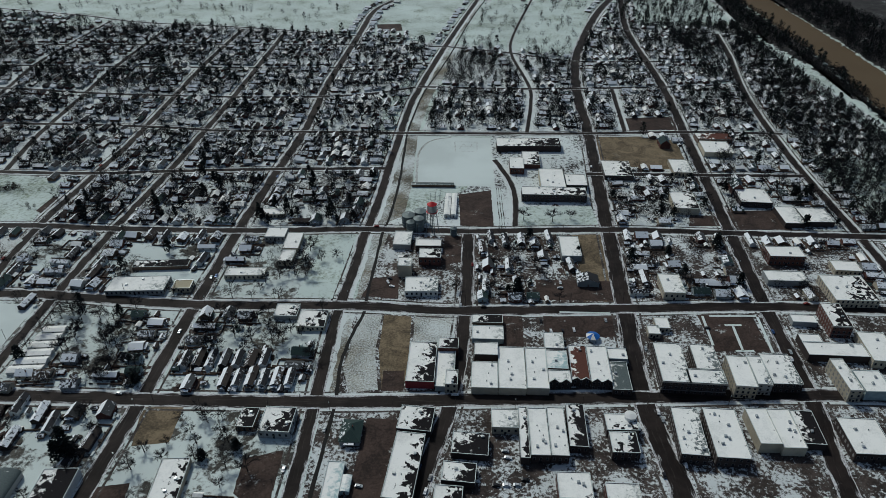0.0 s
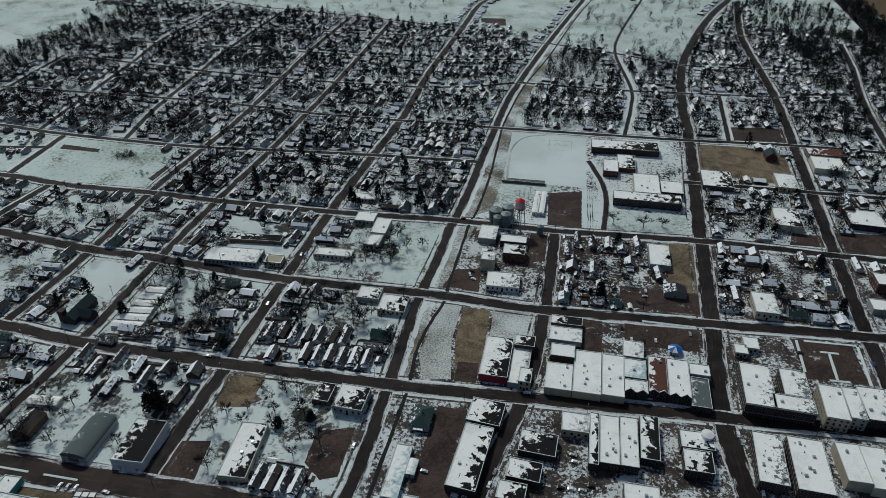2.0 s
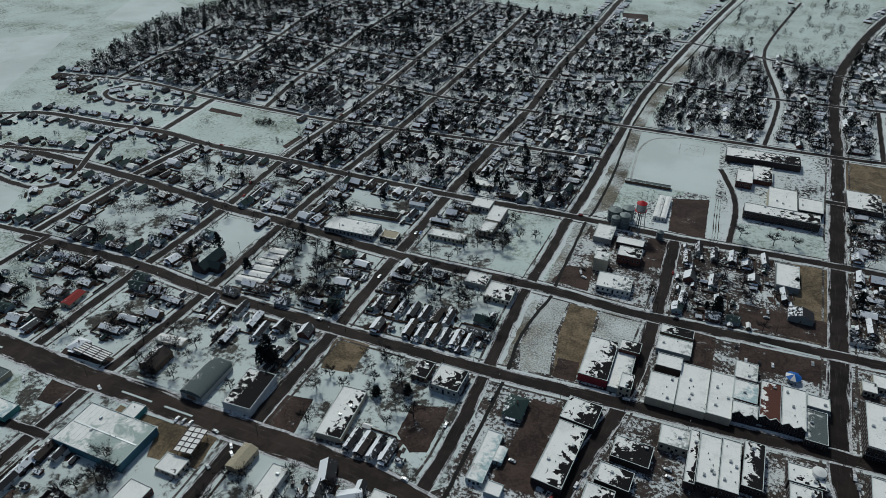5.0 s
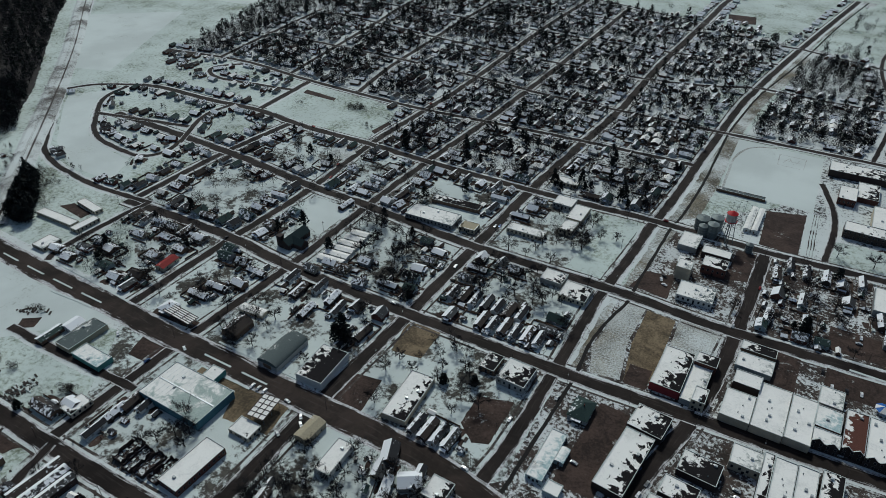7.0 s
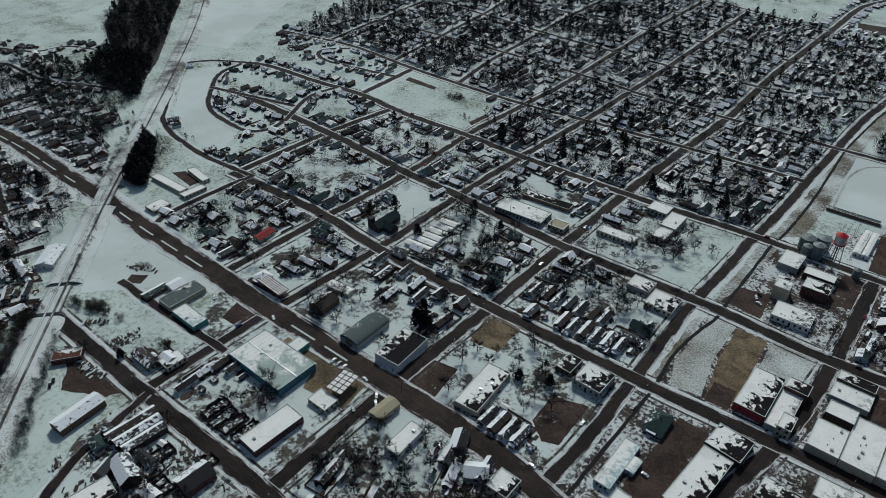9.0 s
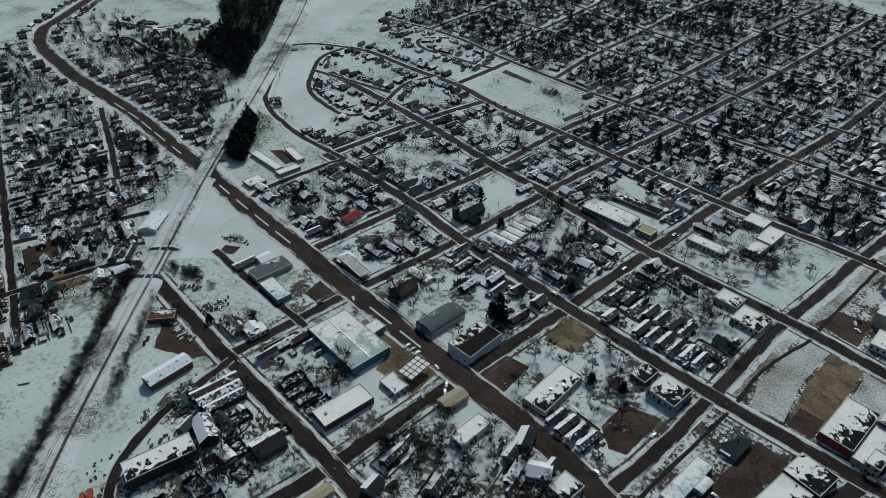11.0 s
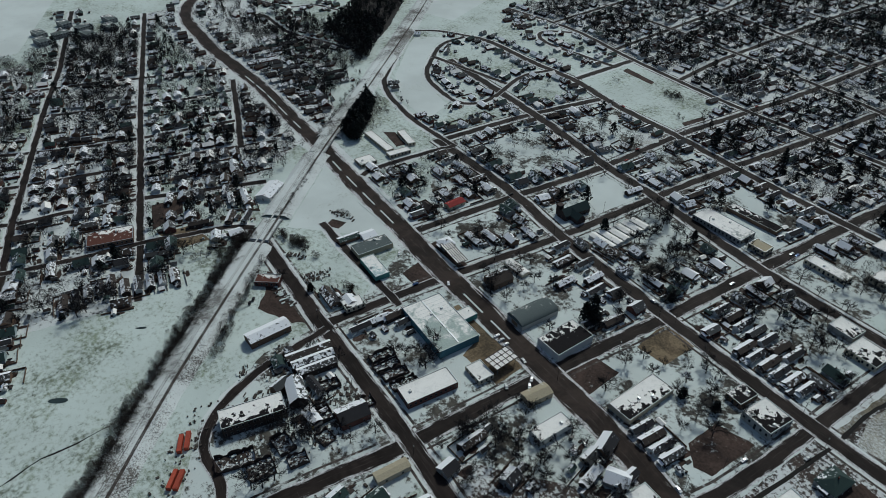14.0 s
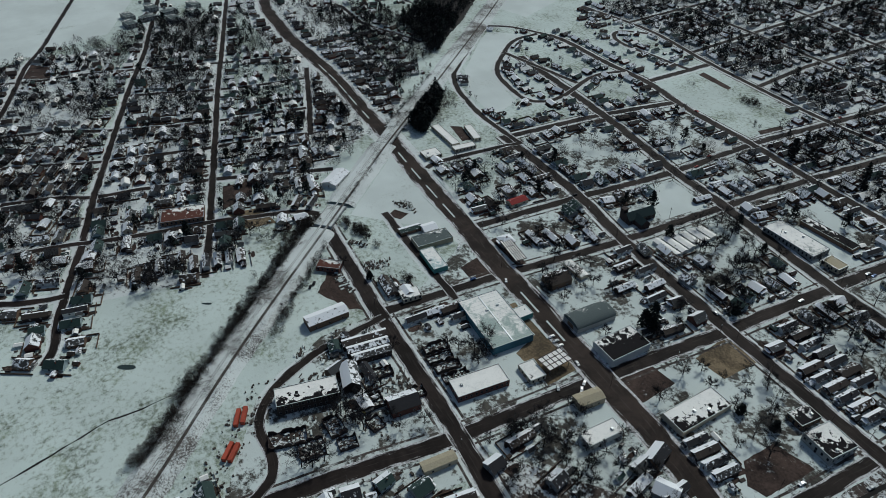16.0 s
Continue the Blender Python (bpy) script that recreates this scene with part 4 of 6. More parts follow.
flat(6.9, 209.8, 15.9, 11.2, 4.4, -7, "darkbrick", "patchy", "brick warehouse with ragged patches of snow", 0, 1)
flat(1.6, 197.2, 13.1, 10.1, 4.4, -6, "darkbrick", "patchy", "brick warehouse with ragged snow on its roof")
flat(31.1, 242.3, 13.8, 12.5, 5.2, -2, "cream", "dusted", "cream shop with a thinly snowed roof", 1, 2)
flat(39.8, 233.5, 4.6, 32.9, 5.2, -3, "darkbrick", "patchy", "narrow brick shop with black roof patches", 0, 1)
flat(47.1, 233.2, 9.4, 30.5, 5.9, -2.5, "darkbrick", "white", "brick shop with a clean white snow roof", 1, 6)
flat(56.5, 233.2, 8.5, 31.1, 5.9, -2.8, "darkbrick", "white", "brick shop with a clean white roof and vents", 1, 6)
flat(66.9, 237.7, 9.1, 28.1, 5.2, -4, "darkbrick", "black", "brick shop with a black melted roof ringed by snow", 1, 1)
flat(89.4, 238.7, 15.7, 10.9, 5.9, -2, "darkbrick", "patchy", "brick corner block with patchy roof snow", 2, 2)
flat(88.1, 225.7, 13.3, 13.0, 5.9, -2.8, "darkbrick", "patchy", "brick block with black roof patches", 2, 2)
flat(59.7, 200.8, 15.5, 14.5, 5.9, -2.4, "brick", "white", "brick store with a white snowy roof", 1, 4)
flat(81.0, 195.6, 15.3, 12.1, 5.9, -2.6, "brick", "dusted", "brick store with a frosted roof", 1, 2)
gabled(-334.5, 147.8, 6, 15, 2.4, -2, 18, "brown", SHINGLES[4], "long dark green shed by the lane")
gabled(-329.3, 159.5, 9, 10, 2.8, -2, 20, "white", SHINGLES[3], "white workshop under snow by the lane", "workshop")
flat(-274.5, 118.4, 9, 12, 3.2, -4, "cream", "patchy", "cream flat-roofed house with ragged roof snow", 1, 0)
gabled(-284.7, 109.9, 7, 12, 2.8, 88, 25, "brown", SHINGLES[0], "dark brown house with a bare roof", "house", "house")
gabled(-46.0, 205.1, 4.4, 9, 2.6, -4, 12, "pale", ROOFS["blue"], "pale blue lean-to under frost", "shed")
gabled(-118.4, 167.9, 8, 12, 3.0, 20, 32, "brown", SHINGLES[0], "dark gabled house beside the scrap yard", "house", "house")
gabled(-102.3, 158.8, 9, 11, 3.0, -60, 30, "grey", SHINGLES[3], "grey house with a snow-covered roof", "house", "house")
flat(-88.5, 160.2, 11, 12, 4.0, -3, "cream", "patchy", "cream shop with ragged black roof patches", 1, 1)
# the old hotel: a deep block with a light well
flat(126.0, 279.4, 15.2, 31.4, 8.9, -5, "darkbrick", "mottled", "three-storey brick hotel wing with a snowy roof", 3, 3)
flat(146.1, 284.2, 13.1, 20.2, 8.1, -5, "darkbrick", "mottled", "three-storey brick hotel wing with a frosted grey roof", 3, 4)
flat(141.2, 267.7, 20.2, 10.6, 8.9, -5, "darkbrick", "mottled", "three-storey brick hotel front with tall windows", 3, 2)
flat(161.7, 271.9, 11.3, 24.0, 8.9, -6, "cream", "white", "tall cream office building with rows of windows", 3, 2)
flat(172.2, 273.4, 7.7, 22.4, 8.1, -5, "grey", "mottled", "grey three-storey office with arched windows", 3, 2)
flat(185.2, 275.7, 15.7, 24.0, 6.7, -3, "darkbrick", "mottled", "two-storey dark brick store with a frosted roof", 2, 5)
flat(121.6, 232.0, 13.1, 30.5, 6.7, -6, "darkbrick", "mottled", "two-storey brick shop with a stained snowy roof", 2, 6)
flat(139.3, 230.7, 16.1, 32.0, 6.7, -5, "darkbrick", "white", "wide two-storey brick shop with many roof vents", 2, 9)
flat(159.4, 234.9, 10.7, 23.2, 6.7, -2, "cream", "white", "cream-walled store with a clean white roof", 0, 1)
flat(170.6, 234.0, 11.2, 25.4, 5.9, -3, "cream", "white", "pale store with rooftop hatches", 0, 5)
flat(182.6, 235.8, 11.0, 22.0, 4.4, -6, "darkbrick", "black", "low store with a black melted roof", 0, 1)
flat(207.5, 228.6, 19.2, 23.2, 5.9, -4, "darkbrick", "white", "large white-roofed brick store", 1, 4)
flat(217.1, 268.7, 7.1, 24.3, 8.9, -1, "cream", "dusted", "tall narrow building with a long cream side wall", 3, 3)
flat(230.4, 265.8, 14.1, 16.1, 6.7, -2, "pale", "white", "pale blue rendered store with a snowy roof", 0, 3)
flat(224.5, 293.0, 33.7, 11.1, 5.2, -4, "darkbrick", "white", "wide store with a white roof", 0, 3)
flat(214.5, 303.1, 12.1, 7.0, 5.2, -4, "darkbrick", "white", "rear wing of the wide white-roofed store")
flat(236.8, 319.8, 11.4, 22.6, 8.9, -6, "brick", "patchy", "tall red brick mill with a part-melted roof", 3, 1)
flat(261.1, 351.3, 27.1, 27.6, 5.9, -3, "cream", "patchy", "large cream building with black roof patches", 2, 5)
flat(249.5, 294.4, 15.1, 25.2, 5.9, -6, "cream", "white", "cream store with a clean snowy roof", 1, 2)
flat(219.9, 322.9, 14.6, 7.4, 3.7, -6, "grey", "white", "low grey shed by the brick mill")
flat(125.8, 313.4, 7.0, 8.0, 3.7, -4, "cream", "white", "small cream kiosk building", 1)
flat(132.5, 319.6, 8.2, 10.0, 3.7, -4, "cream", "white", "small cream shop with a flat snowy roof", 1)
# the school
flat(91.5, 507, 20, 33, 6.9, -3, "cream", "white", "tall white-roofed school hall", 0, 4, name="school_building")
flat(89.9, 483.9, 51.8, 13.6, 6.7, -3, "darkbrick", "patchy", "long brick school front with a patchy roof", 2, 5, name="school_building")
flat(111.2, 505.1, 16.9, 20.2, 5.9, -3, "darkbrick", "white", "school wing with a flat white roof", 1, 2, name="school_building")
flat(79.9, 581.9, 59.1, 18.1, 5.9, -1, "darkbrick", "patchy", "long school gymnasium with barred snow patches", 0, 8, name="school_building")
flat(64.9, 538.3, 12.1, 22.7, 5.9, -3, "brick", "white", "school annexe with a snowy roof", 1, 2, name="school_building")
flat(79, 551, 15, 27, 4.4, -3, "brick", "patchy", "low school link building with patchy snow", 0, 2, name="school_building")
# blocks beyond
flat(190.7, 468.7, 18.7, 26.8, 5.9, -5, "cream", "patchy", "cream hall with a part-melted roof", 0, 2)
flat(151, 529, 24, 29, 4.4, -4, "darkbrick", "patchy", "wide brick hall with ragged roof snow on a bare lot", 1, 2)
flat(207, 533, 16, 26, 4.4, -4, "tan", "dusted", "tan store with a frosted roof", 1, 1)
flat(257, 596, 32, 15, 4.4, -2, "brown", "brown", "long store with a bare brown roof", 1, 1)
flat(250.6, 570.4, 24.9, 25.0, 5.2, -6, "cream", "white", "cream store with a stepped white roof", 0, 4)
flat(248.5, 477.1, 24.3, 23.2, 5.2, -6, "darkbrick", "white", "brick hall with a clean white roof", 1, 1)
flat(265.1, 447.2, 15.0, 25.1, 4.4, -3, "darkbrick", "dusted", "brick store with a frosted roof")
flat(284.3, 446.9, 21.2, 21.5, 4.4, -2, "darkbrick", "dusted", "ribbed metal-roofed store under snow")
flat(237.0, 391.9, 23.9, 12.9, 7.4, -3, "brick", "white", "two-storey red brick house of offices", 2, 1)
flat(227.5, 366.8, 25.8, 11.3, 4.4, -4, "grey", "dusted", "low grey workshop with a frosted roof")
flat(273.2, 378.2, 17.2, 11.8, 4.4, -6, "cream", "white", "cream workshop with a white roof", 1)
flat(148.8, 357.3, 13.7, 20.8, 5.9, -3, "cream", "dusted", "cream corner shop with a stained snowy roof", 1, 2)
flat(-14.2, 360.2, 21.6, 16.1, 4.4, 0, "white", "mottled", "white painted shop with rooftop units", 1, 5)
flat(90.5, 405.3, 13.8, 26.2, 4.4, -3, "grey", "dusted", "ribbed grey shed with a frosted roof")
flat(-195.0, 388.5, 38, 8.5, 3.0, 2, "brown", "black", "long low dark building with a bare black roof", 0, 2)
flat(-8, 506, 36, 4.5, 2.4, -2, "brown", "grey", "long low open shed along the mill yard", 0, 0)
# mill and elevator group
flat(-29.2, 417.6, 12.7, 18.5, 4.4, -3, "grey", "dusted", "grey mill shed with a thin snow cover")
flat(-10.4, 409.8, 18.3, 9.1, 5.2, -2, "darkbrick", "white", "mill building with a white roof")
flat(-9.0, 393.8, 15.2, 11.7, 6.7, -2, "brick", "patchy", "brick mill house with roof patches", 1)
flat(-25.8, 379.0, 9.1, 10.1, 9.6, -2, "cream", "dusted", "tall pale grain elevator tower", 0, 1, name="grain_elevator")
flat(-27.7, 389.2, 8.1, 9.1, 5.9, -2, "cream", "patchy", "pale annexe of the grain elevator")
# west blocks
flat(-133, 459, 20, 9, 3.4, -1, "cream", "white", "low cream store with a snowy roof", 1, 1)
flat(-122.9, 426.6, 14.8, 13.1, 4.4, -2, "grey", "white", "grey clinic wing with a white roof", 1)
flat(-108.6, 415.2, 11.4, 21.3, 4.4, -2, "cream", "white", "cream clinic wing with a white roof", 1, 1)
flat(-109.2, 395.3, 9.8, 14.1, 4.4, -3, "cream", "dusted", "cream clinic wing with a frosted roof", 1)
flat(-133.9, 376.8, 27.0, 9.0, 3.7, 0, "cream", "dusted", "long low cream store with a frosted roof", 1, 2)
flat(-97.7, 334.6, 14.6, 12.1, 3.7, -2, "grey", "patchy", "grey garage with square melted roof patches", 0, 2)
flat(-80.4, 326.1, 17.3, 16.1, 3.7, -2, "cream", "patchy", "cream garage with a black roof patch", 1, 2)
flat(-180.5, 199.5, 16.4, 26.0, 5.2, 1, "white", "black", "white walled hall with a half-melted roof", 0, 0)
flat(-128.6, 202.9, 13.6, 33.2, 3.7, 2, "cream", "patchy", "long low shop with ragged black roof patches", 0, 3)
flat(-101.0, 245.5, 9, 13, 3.7, -4, "brown", "black", "low dark shop with a bare black roof", 1, 1)
flat(-85.0, 242.6, 16.1, 16.7, 5.2, -4, "grey", "patchy", "grey store with stepped snowy roofs", 1, 2)
flat(-52.5, 202, 8.2, 31, 3.0, -3, "pale", "blue", "long low pale shop with a humped snowy roof", 1)
flat(-43.5, 185.5, 7.4, 7.0, 3.0, -4, "pale", "white", "small pale extension with a white roof")
flat(-140.2, 153.2, 8.6, 20.1, 3.7, -1, "white", "white", "white workshop with a long snowy roof", 0, 1)
flat(-201.5, 363.5, 38, 16.5, 4.0, 1, "grey", "dusted", "long grey low store with a snowy roof", 1, 3)
flat(-172.0, 362.8, 12, 9.6, 3.7, 1, "tan", "tan", "tan metal store roof beside the long store", 1)
flat(-195.2, 118.6, 12.4, 28.7, 4.4, -5, "brick", "white", "long red brick store with a row of windows", 1, 1)
big = flat(-230.1, 149.8, 41.8, 25.2, 5.2, -3, "blue", "green", "large blue metal warehouse with a frosted ribbed roof", 0, 4)
for k in range(14):
    part("roof_seam", boxes("roof_seam", [(-0.05, -14.5, 0, 0.05, 14.5, 0.08)], M_METAL), big, at=pose(-23 + 3.5 * k, 0, 5.2 * K - 0.31))
part("ridge_cap", boxes("ridge_cap", [(-24.5, -0.5, 0, 24.5, 0.5, 0.3)], M_METAL), big, at=pose(0, 0, 5.2 * K - 0.30))
flat(-228.5, 165.9, 8.5, 12.1, 3.7, 0, "teal", "white", "small teal office block with a white roof", 0, 3)
flat(-317, 155.5, 12, 25, 3.7, -3, "tan", "grey", "workshop with a bare olive felt roof", 0, 1)
flat(-297, 146, 22, 9.5, 3.7, -3, "teal", "blue", "workshop with a pale blue frosted roof", 0, 1)
flat(-228.5, 38.5, 12.0, 31.0, 6.7, -11, "darkbrick", "patchy", "derelict brick mill with a ragged snowy roof", 2, 0)
for i in range(3):
    gabled(-252.0 + 6.2 * i, 79.5 - 0.6 * i, 5.2, 25 - 2 * i, 4.2, -6, 24, "darkbrick", SHINGLES[(2, 0, 3)[i]], "long narrow brick shed with a streaked snowy roof", "workshop")
flat(-425.0, 17.1, 16.6, 28.6, 3.7, -14, "brown", "brown", "low hall with a brown gravel roof", 1, 1)
flat(-323, 86, 8, 15, 3.7, -38, "brick", "brown", "small brick store with a tapering plan", 1)
gabled(-230, 62, 9, 16, 4.5, 76, 34, "darkbrick", SHINGLES[1], "derelict mill wing with a torn snowy roof", "mill_wing")
gabled(-238.5, 57, 6, 9, 4, 20, 38, "brown", SHINGLES[1], "small ruined wing with a broken gable", "mill_wing")
gabled(-159.8, 161, 7.7, 14.3, 4, -5, 16, "tan", ROOFS["tan"], "tan metal shed with a bare ribbed roof")
gabled(-279.5, 67.5, 9.5, 24, 4.2, 3, 22, "brown", SHINGLES[3], "dark metal shed with a streaked snowy roof", "workshop")
gabled(-201.8, 78.8, 10.9, 15.1, 4, -5, 28, "brick", SHINGLES[0], "large brick house with a dark roof", "house", "house")
gabled(-163, 78, 5.4, 16.5, 3.5, -3, 12, "tan", ROOFS["tan"], "long tan shed roof beside the street")
gabled(-328.5, 229.9, 7, 14, 2.6, 2, 22, "cream", M_RED_ROOF, "small house with a bright red roof", "house", "house")
gabled(-243.1, 202.4, 11, 14.4, 4, -2, 25, "brown", SHINGLES[2], "dark brown shop with a patchy pitched roof", "shop", "building")
for i in range(6):
    gabled(-236.0 + 0.00 * i, 284.0 + 7.00 * i, 5.2, 19 - 1.2 * i, 2.2, -87, 14, "white", ROOFS["white"], "long low white storage shed under snow", "storage_shed")
gabled(-246, 219, 6, 17, 2.4, -87, 14, "cream", ROOFS["dusted"], "long low cream shed under frost", "storage_shed")
gabled(4, 470, 4.4, 34, 3, -3, 14, "white", ROOFS["white"], "long white metal shed by the mill yard", "storage_shed")
gabled(9, 470, 3.6, 34, 3, -3, 14, "white", ROOFS["white"], "long white metal shed by the mill yard", "storage_shed")
gabled(96, 366, 14, 9, 3.4, -3, 22, "grey", SHINGLES[0], "dark-roofed bungalow beside the lot", "house", "house")
gabled(241, 494, 9, 13, 5.5, -3, 42, "brick", M_TEAL_ROOF, "chapel with a steep dark slate roof", "chapel", "church")
gabled(207, 584, 9, 13, 4.5, -3, 40, "brick", M_TEAL_ROOF, "brick chapel with a steep slate roof beside a lot", "chapel", "church")
gabled(-420, 128, 12, 22, 3, 40, 18, "white", SHINGLES[3], "long white building by the railway", "shed")


def pyramid_house(x, y, w, d, h, rise, rot, roof, label):
    TAKEN.append((x, y, math.hypot(w, d) / 2))
    ob = root("house", x, y, rot, label, "house", "houses of the town")
    W, D, H, e = w * K / 2, d * K / 2, h * K, 0.6
    part("wall", boxes("wall", [(-W, -D, 0, W, D, H)], WALLS["grey"]), ob)
    V = [(-W - e, -D - e, H), (W + e, -D - e, H), (W + e, D + e, H), (-W - e, D + e, H), (-W - e, -D - e, H + 0.15), (W + e, -D - e, H + 0.15), (W + e, D + e, H + 0.15), (-W - e, D + e, H + 0.15), (0, -D * 0.25, H + rise), (0, D * 0.25, H + rise)]
    F = [(0, 3, 2, 1), (0, 1, 5, 4), (1, 2, 6, 5), (2, 3, 7, 6), (3, 0, 4, 7), (4, 5, 8), (5, 6, 9, 8), (6, 7, 9), (7, 4, 8, 9)]
    part("roof", mesh_of("roof", V, F, [roof]), ob)
    part("porch_roof", boxes("porch_roof", [(-W * 0.5, -D - 2.4, H - 0.5, W * 0.5, -D - 0.61, H - 0.35)], roof), ob)
    part("chimney", boxes("chimney", [(0.8, -0.3, H, 1.5, 0.4, H + rise + 0.8)], WALLS["brick"]), ob)
    for k in (-0.5, 0.5):
        window(ob, WINDOWS, 1.1, 1.4, pose(W * k, -D, H * 0.5))
        window(ob, WINDOWS, 1.1, 1.4, pose(-W, D * k, H * 0.5, 0, 0, 90))
        window(ob, WINDOWS, 1.1, 1.4, pose(W, D * k, H * 0.5, 0, 0, 90))


pyramid_house(-46.8, 236.4, 10, 14, 3.0, 4.0, -3, SHINGLES[4], "dark hip-roofed house alone beside the ditch")
pyramid_house(-292, 197, 9, 9, 3, 3, -3, SHINGLES[3], "small hip-roofed house under snow")


def quonset(x, y, w, d, rot):
    """A barrel-roofed metal hall with its ridge along its own y."""
    TAKEN.append((x, y, math.hypot(w, d) / 2))
    ob = root("barrel_roofed_hall", x, y, rot, "grey barrel-roofed metal hall with worn cladding", "building", "buildings of the town")
    W, D, H = w * K / 2, d * K / 2, 4.2
    part("wall", boxes("wall", [(-W, -D, 0, W, D, H)], WALLS["grey"]), ob)
    V, F, S = [], [], 14
    for yy in (-D - 0.2, D + 0.2):
        for i in range(S + 1):
            a = math.pi * i / S
            V.append((-(W + 0.2) * math.cos(a), yy, H + 0.01 + 3.4 * math.sin(a)))
    for i in range(S):
        F.append((i, i + S + 1, i + S + 2, i + 1))
    F += [tuple(range(S + 1)), tuple(reversed(range(S + 1, 2 * S + 2)))]
    part("roof", mesh_of("roof", V, F, [ROOFS["grey"]]), ob, "curved frosted metal roof")
    part("sliding_door", boxes("sliding_door", [(-W * 0.4, -D - 0.1, 0, W * 0.4, -D, 3.6)], WALLS["brown"]), ob)


quonset(-207.3, 199.1, 13.5, 26.2, -2)


def church(x, y, rot):
    TAKEN.append((x, y, 20))
    ob = root("church", x, y, rot, "brick church with steep dark teal slate roofs and a square tower", "church")
    p, W, D, H = gable_meshes(10.5, 27, 4.8, 42, WALLS["darkbrick"], M_TEAL_ROOF, False, 0.4, False)
    for nm, me, m in p:
        part(nm, me, ob, at=m)
    q, W2, D2, H2 = gable_meshes(8.5, 13, 4.4, 42, WALLS["darkbrick"], M_TEAL_ROOF, False, 0.35, False)
    for nm, me, m in q:
        part("transept_" + nm if nm != "door" else "side_door", me, ob, at=pose(8, -4, 0, 0, 0, 90))
    part("tower", boxes("tower", [(-8.5, -12.5, 0, -4.2, -8, 10), (-8.8, -12.8, 9.2, -3.9, -7.7, 9.9)], WALLS["darkbrick"]), ob, "square brick bell tower")
    for k in range(5):
        window(ob, WINDOWS, 1.3, 2.4, pose(W, -D + 2.6 + k * 5.2, 2.6, 0, 0, 90))
        window(ob, WINDOWS, 1.3, 2.4, pose(-W, -D + 2.6 + k * 5.2, 2.6, 0, 0, 90))


church(-272, 292, -3)


def canopy(x, y, w, d, h, rot, label, glazed):
    """A forecourt roof on posts; a glazed one is a grid of beams and pale sheets."""
    TAKEN.append((x, y, math.hypot(w, d) / 2))
    ob = root("forecourt_canopy", x, y, rot, label, "canopy")
    W, D, H = w * K / 2, d * K / 2, h * K
    part("roof", boxes("roof", [(-W, -D, H - 0.35, W, D, H)], ROOFS["white"]), ob)
    post = boxes("post", [(-0.14, -0.14, 0, 0.14, 0.14, H - 0.35)], M_STEEL)
    for sx in (-0.8, 0.8):
        for sy in (-0.85, 0, 0.85):
            part("post", post, ob, at=pose(W * sx, D * sy, 0))
    if glazed:
        beam = boxes("beam", [(-0.22, -D - 0.1, H, 0.22, D + 0.1, H + 0.3)], M_RUST)
        cross = boxes("cross_beam", [(-W - 0.1, -0.22, H, W + 0.1, 0.22, H + 0.28)], M_RUST)
        for k in range(4):
            part("beam", beam, ob, at=pose(-W + 2 * W * k / 3, 0, 0))
        for k in range(6):
            part("cross_beam", cross, ob, at=pose(0, -D + 2 * D * k / 5, 0))


canopy(-187.9, 160.5, 9.9, 15.3, 5, 5, "forecourt canopy with a dark steel grid over pale sheets", True)
canopy(-279.5, 194.2, 23, 7.5, 4, -6, "long forecourt canopy with a steel grid roof", True)
flat(-189.1, 147.1, 12.7, 9.4, 3.0, -2, "cream", "white", "filling station shop with a snowy roof", 1)


def ruin(x, y, w, d, rot):
    """A burnt-out brick shell: broken walls of uneven height round a floor of charred rubble."""
    TAKEN.append((x, y, math.hypot(w, d) / 2))
    R = random.Random(round(x * 3 + y * 5))
    ob = root("ruined_building", x, y, rot, "roofless burnt-out brick shell with broken walls and rubble", "ruin", "buildings of the town")
    W, D = w * K / 2, d * K / 2
    for ax, ay, bx, by in ((-W, -D, W, -D), (W, -D, W, D), (W, D, -W, D), (-W, D, -W, -D)):
        n = max(3, int(math.hypot(bx - ax, by - ay) / 1.6))
        V, F = [], []
        nx, ny = (by - ay) / math.hypot(bx - ax, by - ay) * 0.18, (ax - bx) / math.hypot(bx - ax, by - ay) * 0.18
        for i in range(n + 1):
            px, py, h = ax + (bx - ax) * i / n, ay + (by - ay) * i / n, R.choice((0.8, 1.8, 2.8, 3.3, 3.4))
            V += [(px + nx, py + ny, 0), (px + nx, py + ny, h), (px - nx, py - ny, h), (px - nx, py - ny, 0)]
        for i in range(n):
            a = 4 * i
            F += [(a, a + 4, a + 5, a + 1), (a + 1, a + 5, a + 6, a + 2), (a + 2, a + 6, a + 7, a + 3)]
        part("wall", mesh_of("wall", V, F, [WALLS["darkbrick"]]), ob)
    V, F = [], []
    for _ in range(46):
        px, py, q = R.uniform(-W, W) * 0.9, R.uniform(-D, D) * 0.9, R.uniform(0.2, 0.7)
        box_into(V, F, px - q, py - q * R.uniform(0.4, 2), 0, px + q, py + q, R.uniform(0.3, 1.1))
    tagged(part("rubble", mesh_of("rubble", V, F, [M_RUST, M_SNOW], [0 if R.random() < 0.55 else 1 for _ in range(len(F) // 6) for _ in range(6)]), ob), "charred timber and brick rubble dusted with snow", kind="stuff")
    part("floor_slab", boxes("floor_slab", [(-W + 0.2, -D + 0.2, 0, W - 0.2, D - 0.2, 0.12)], M_TOWN), ob)


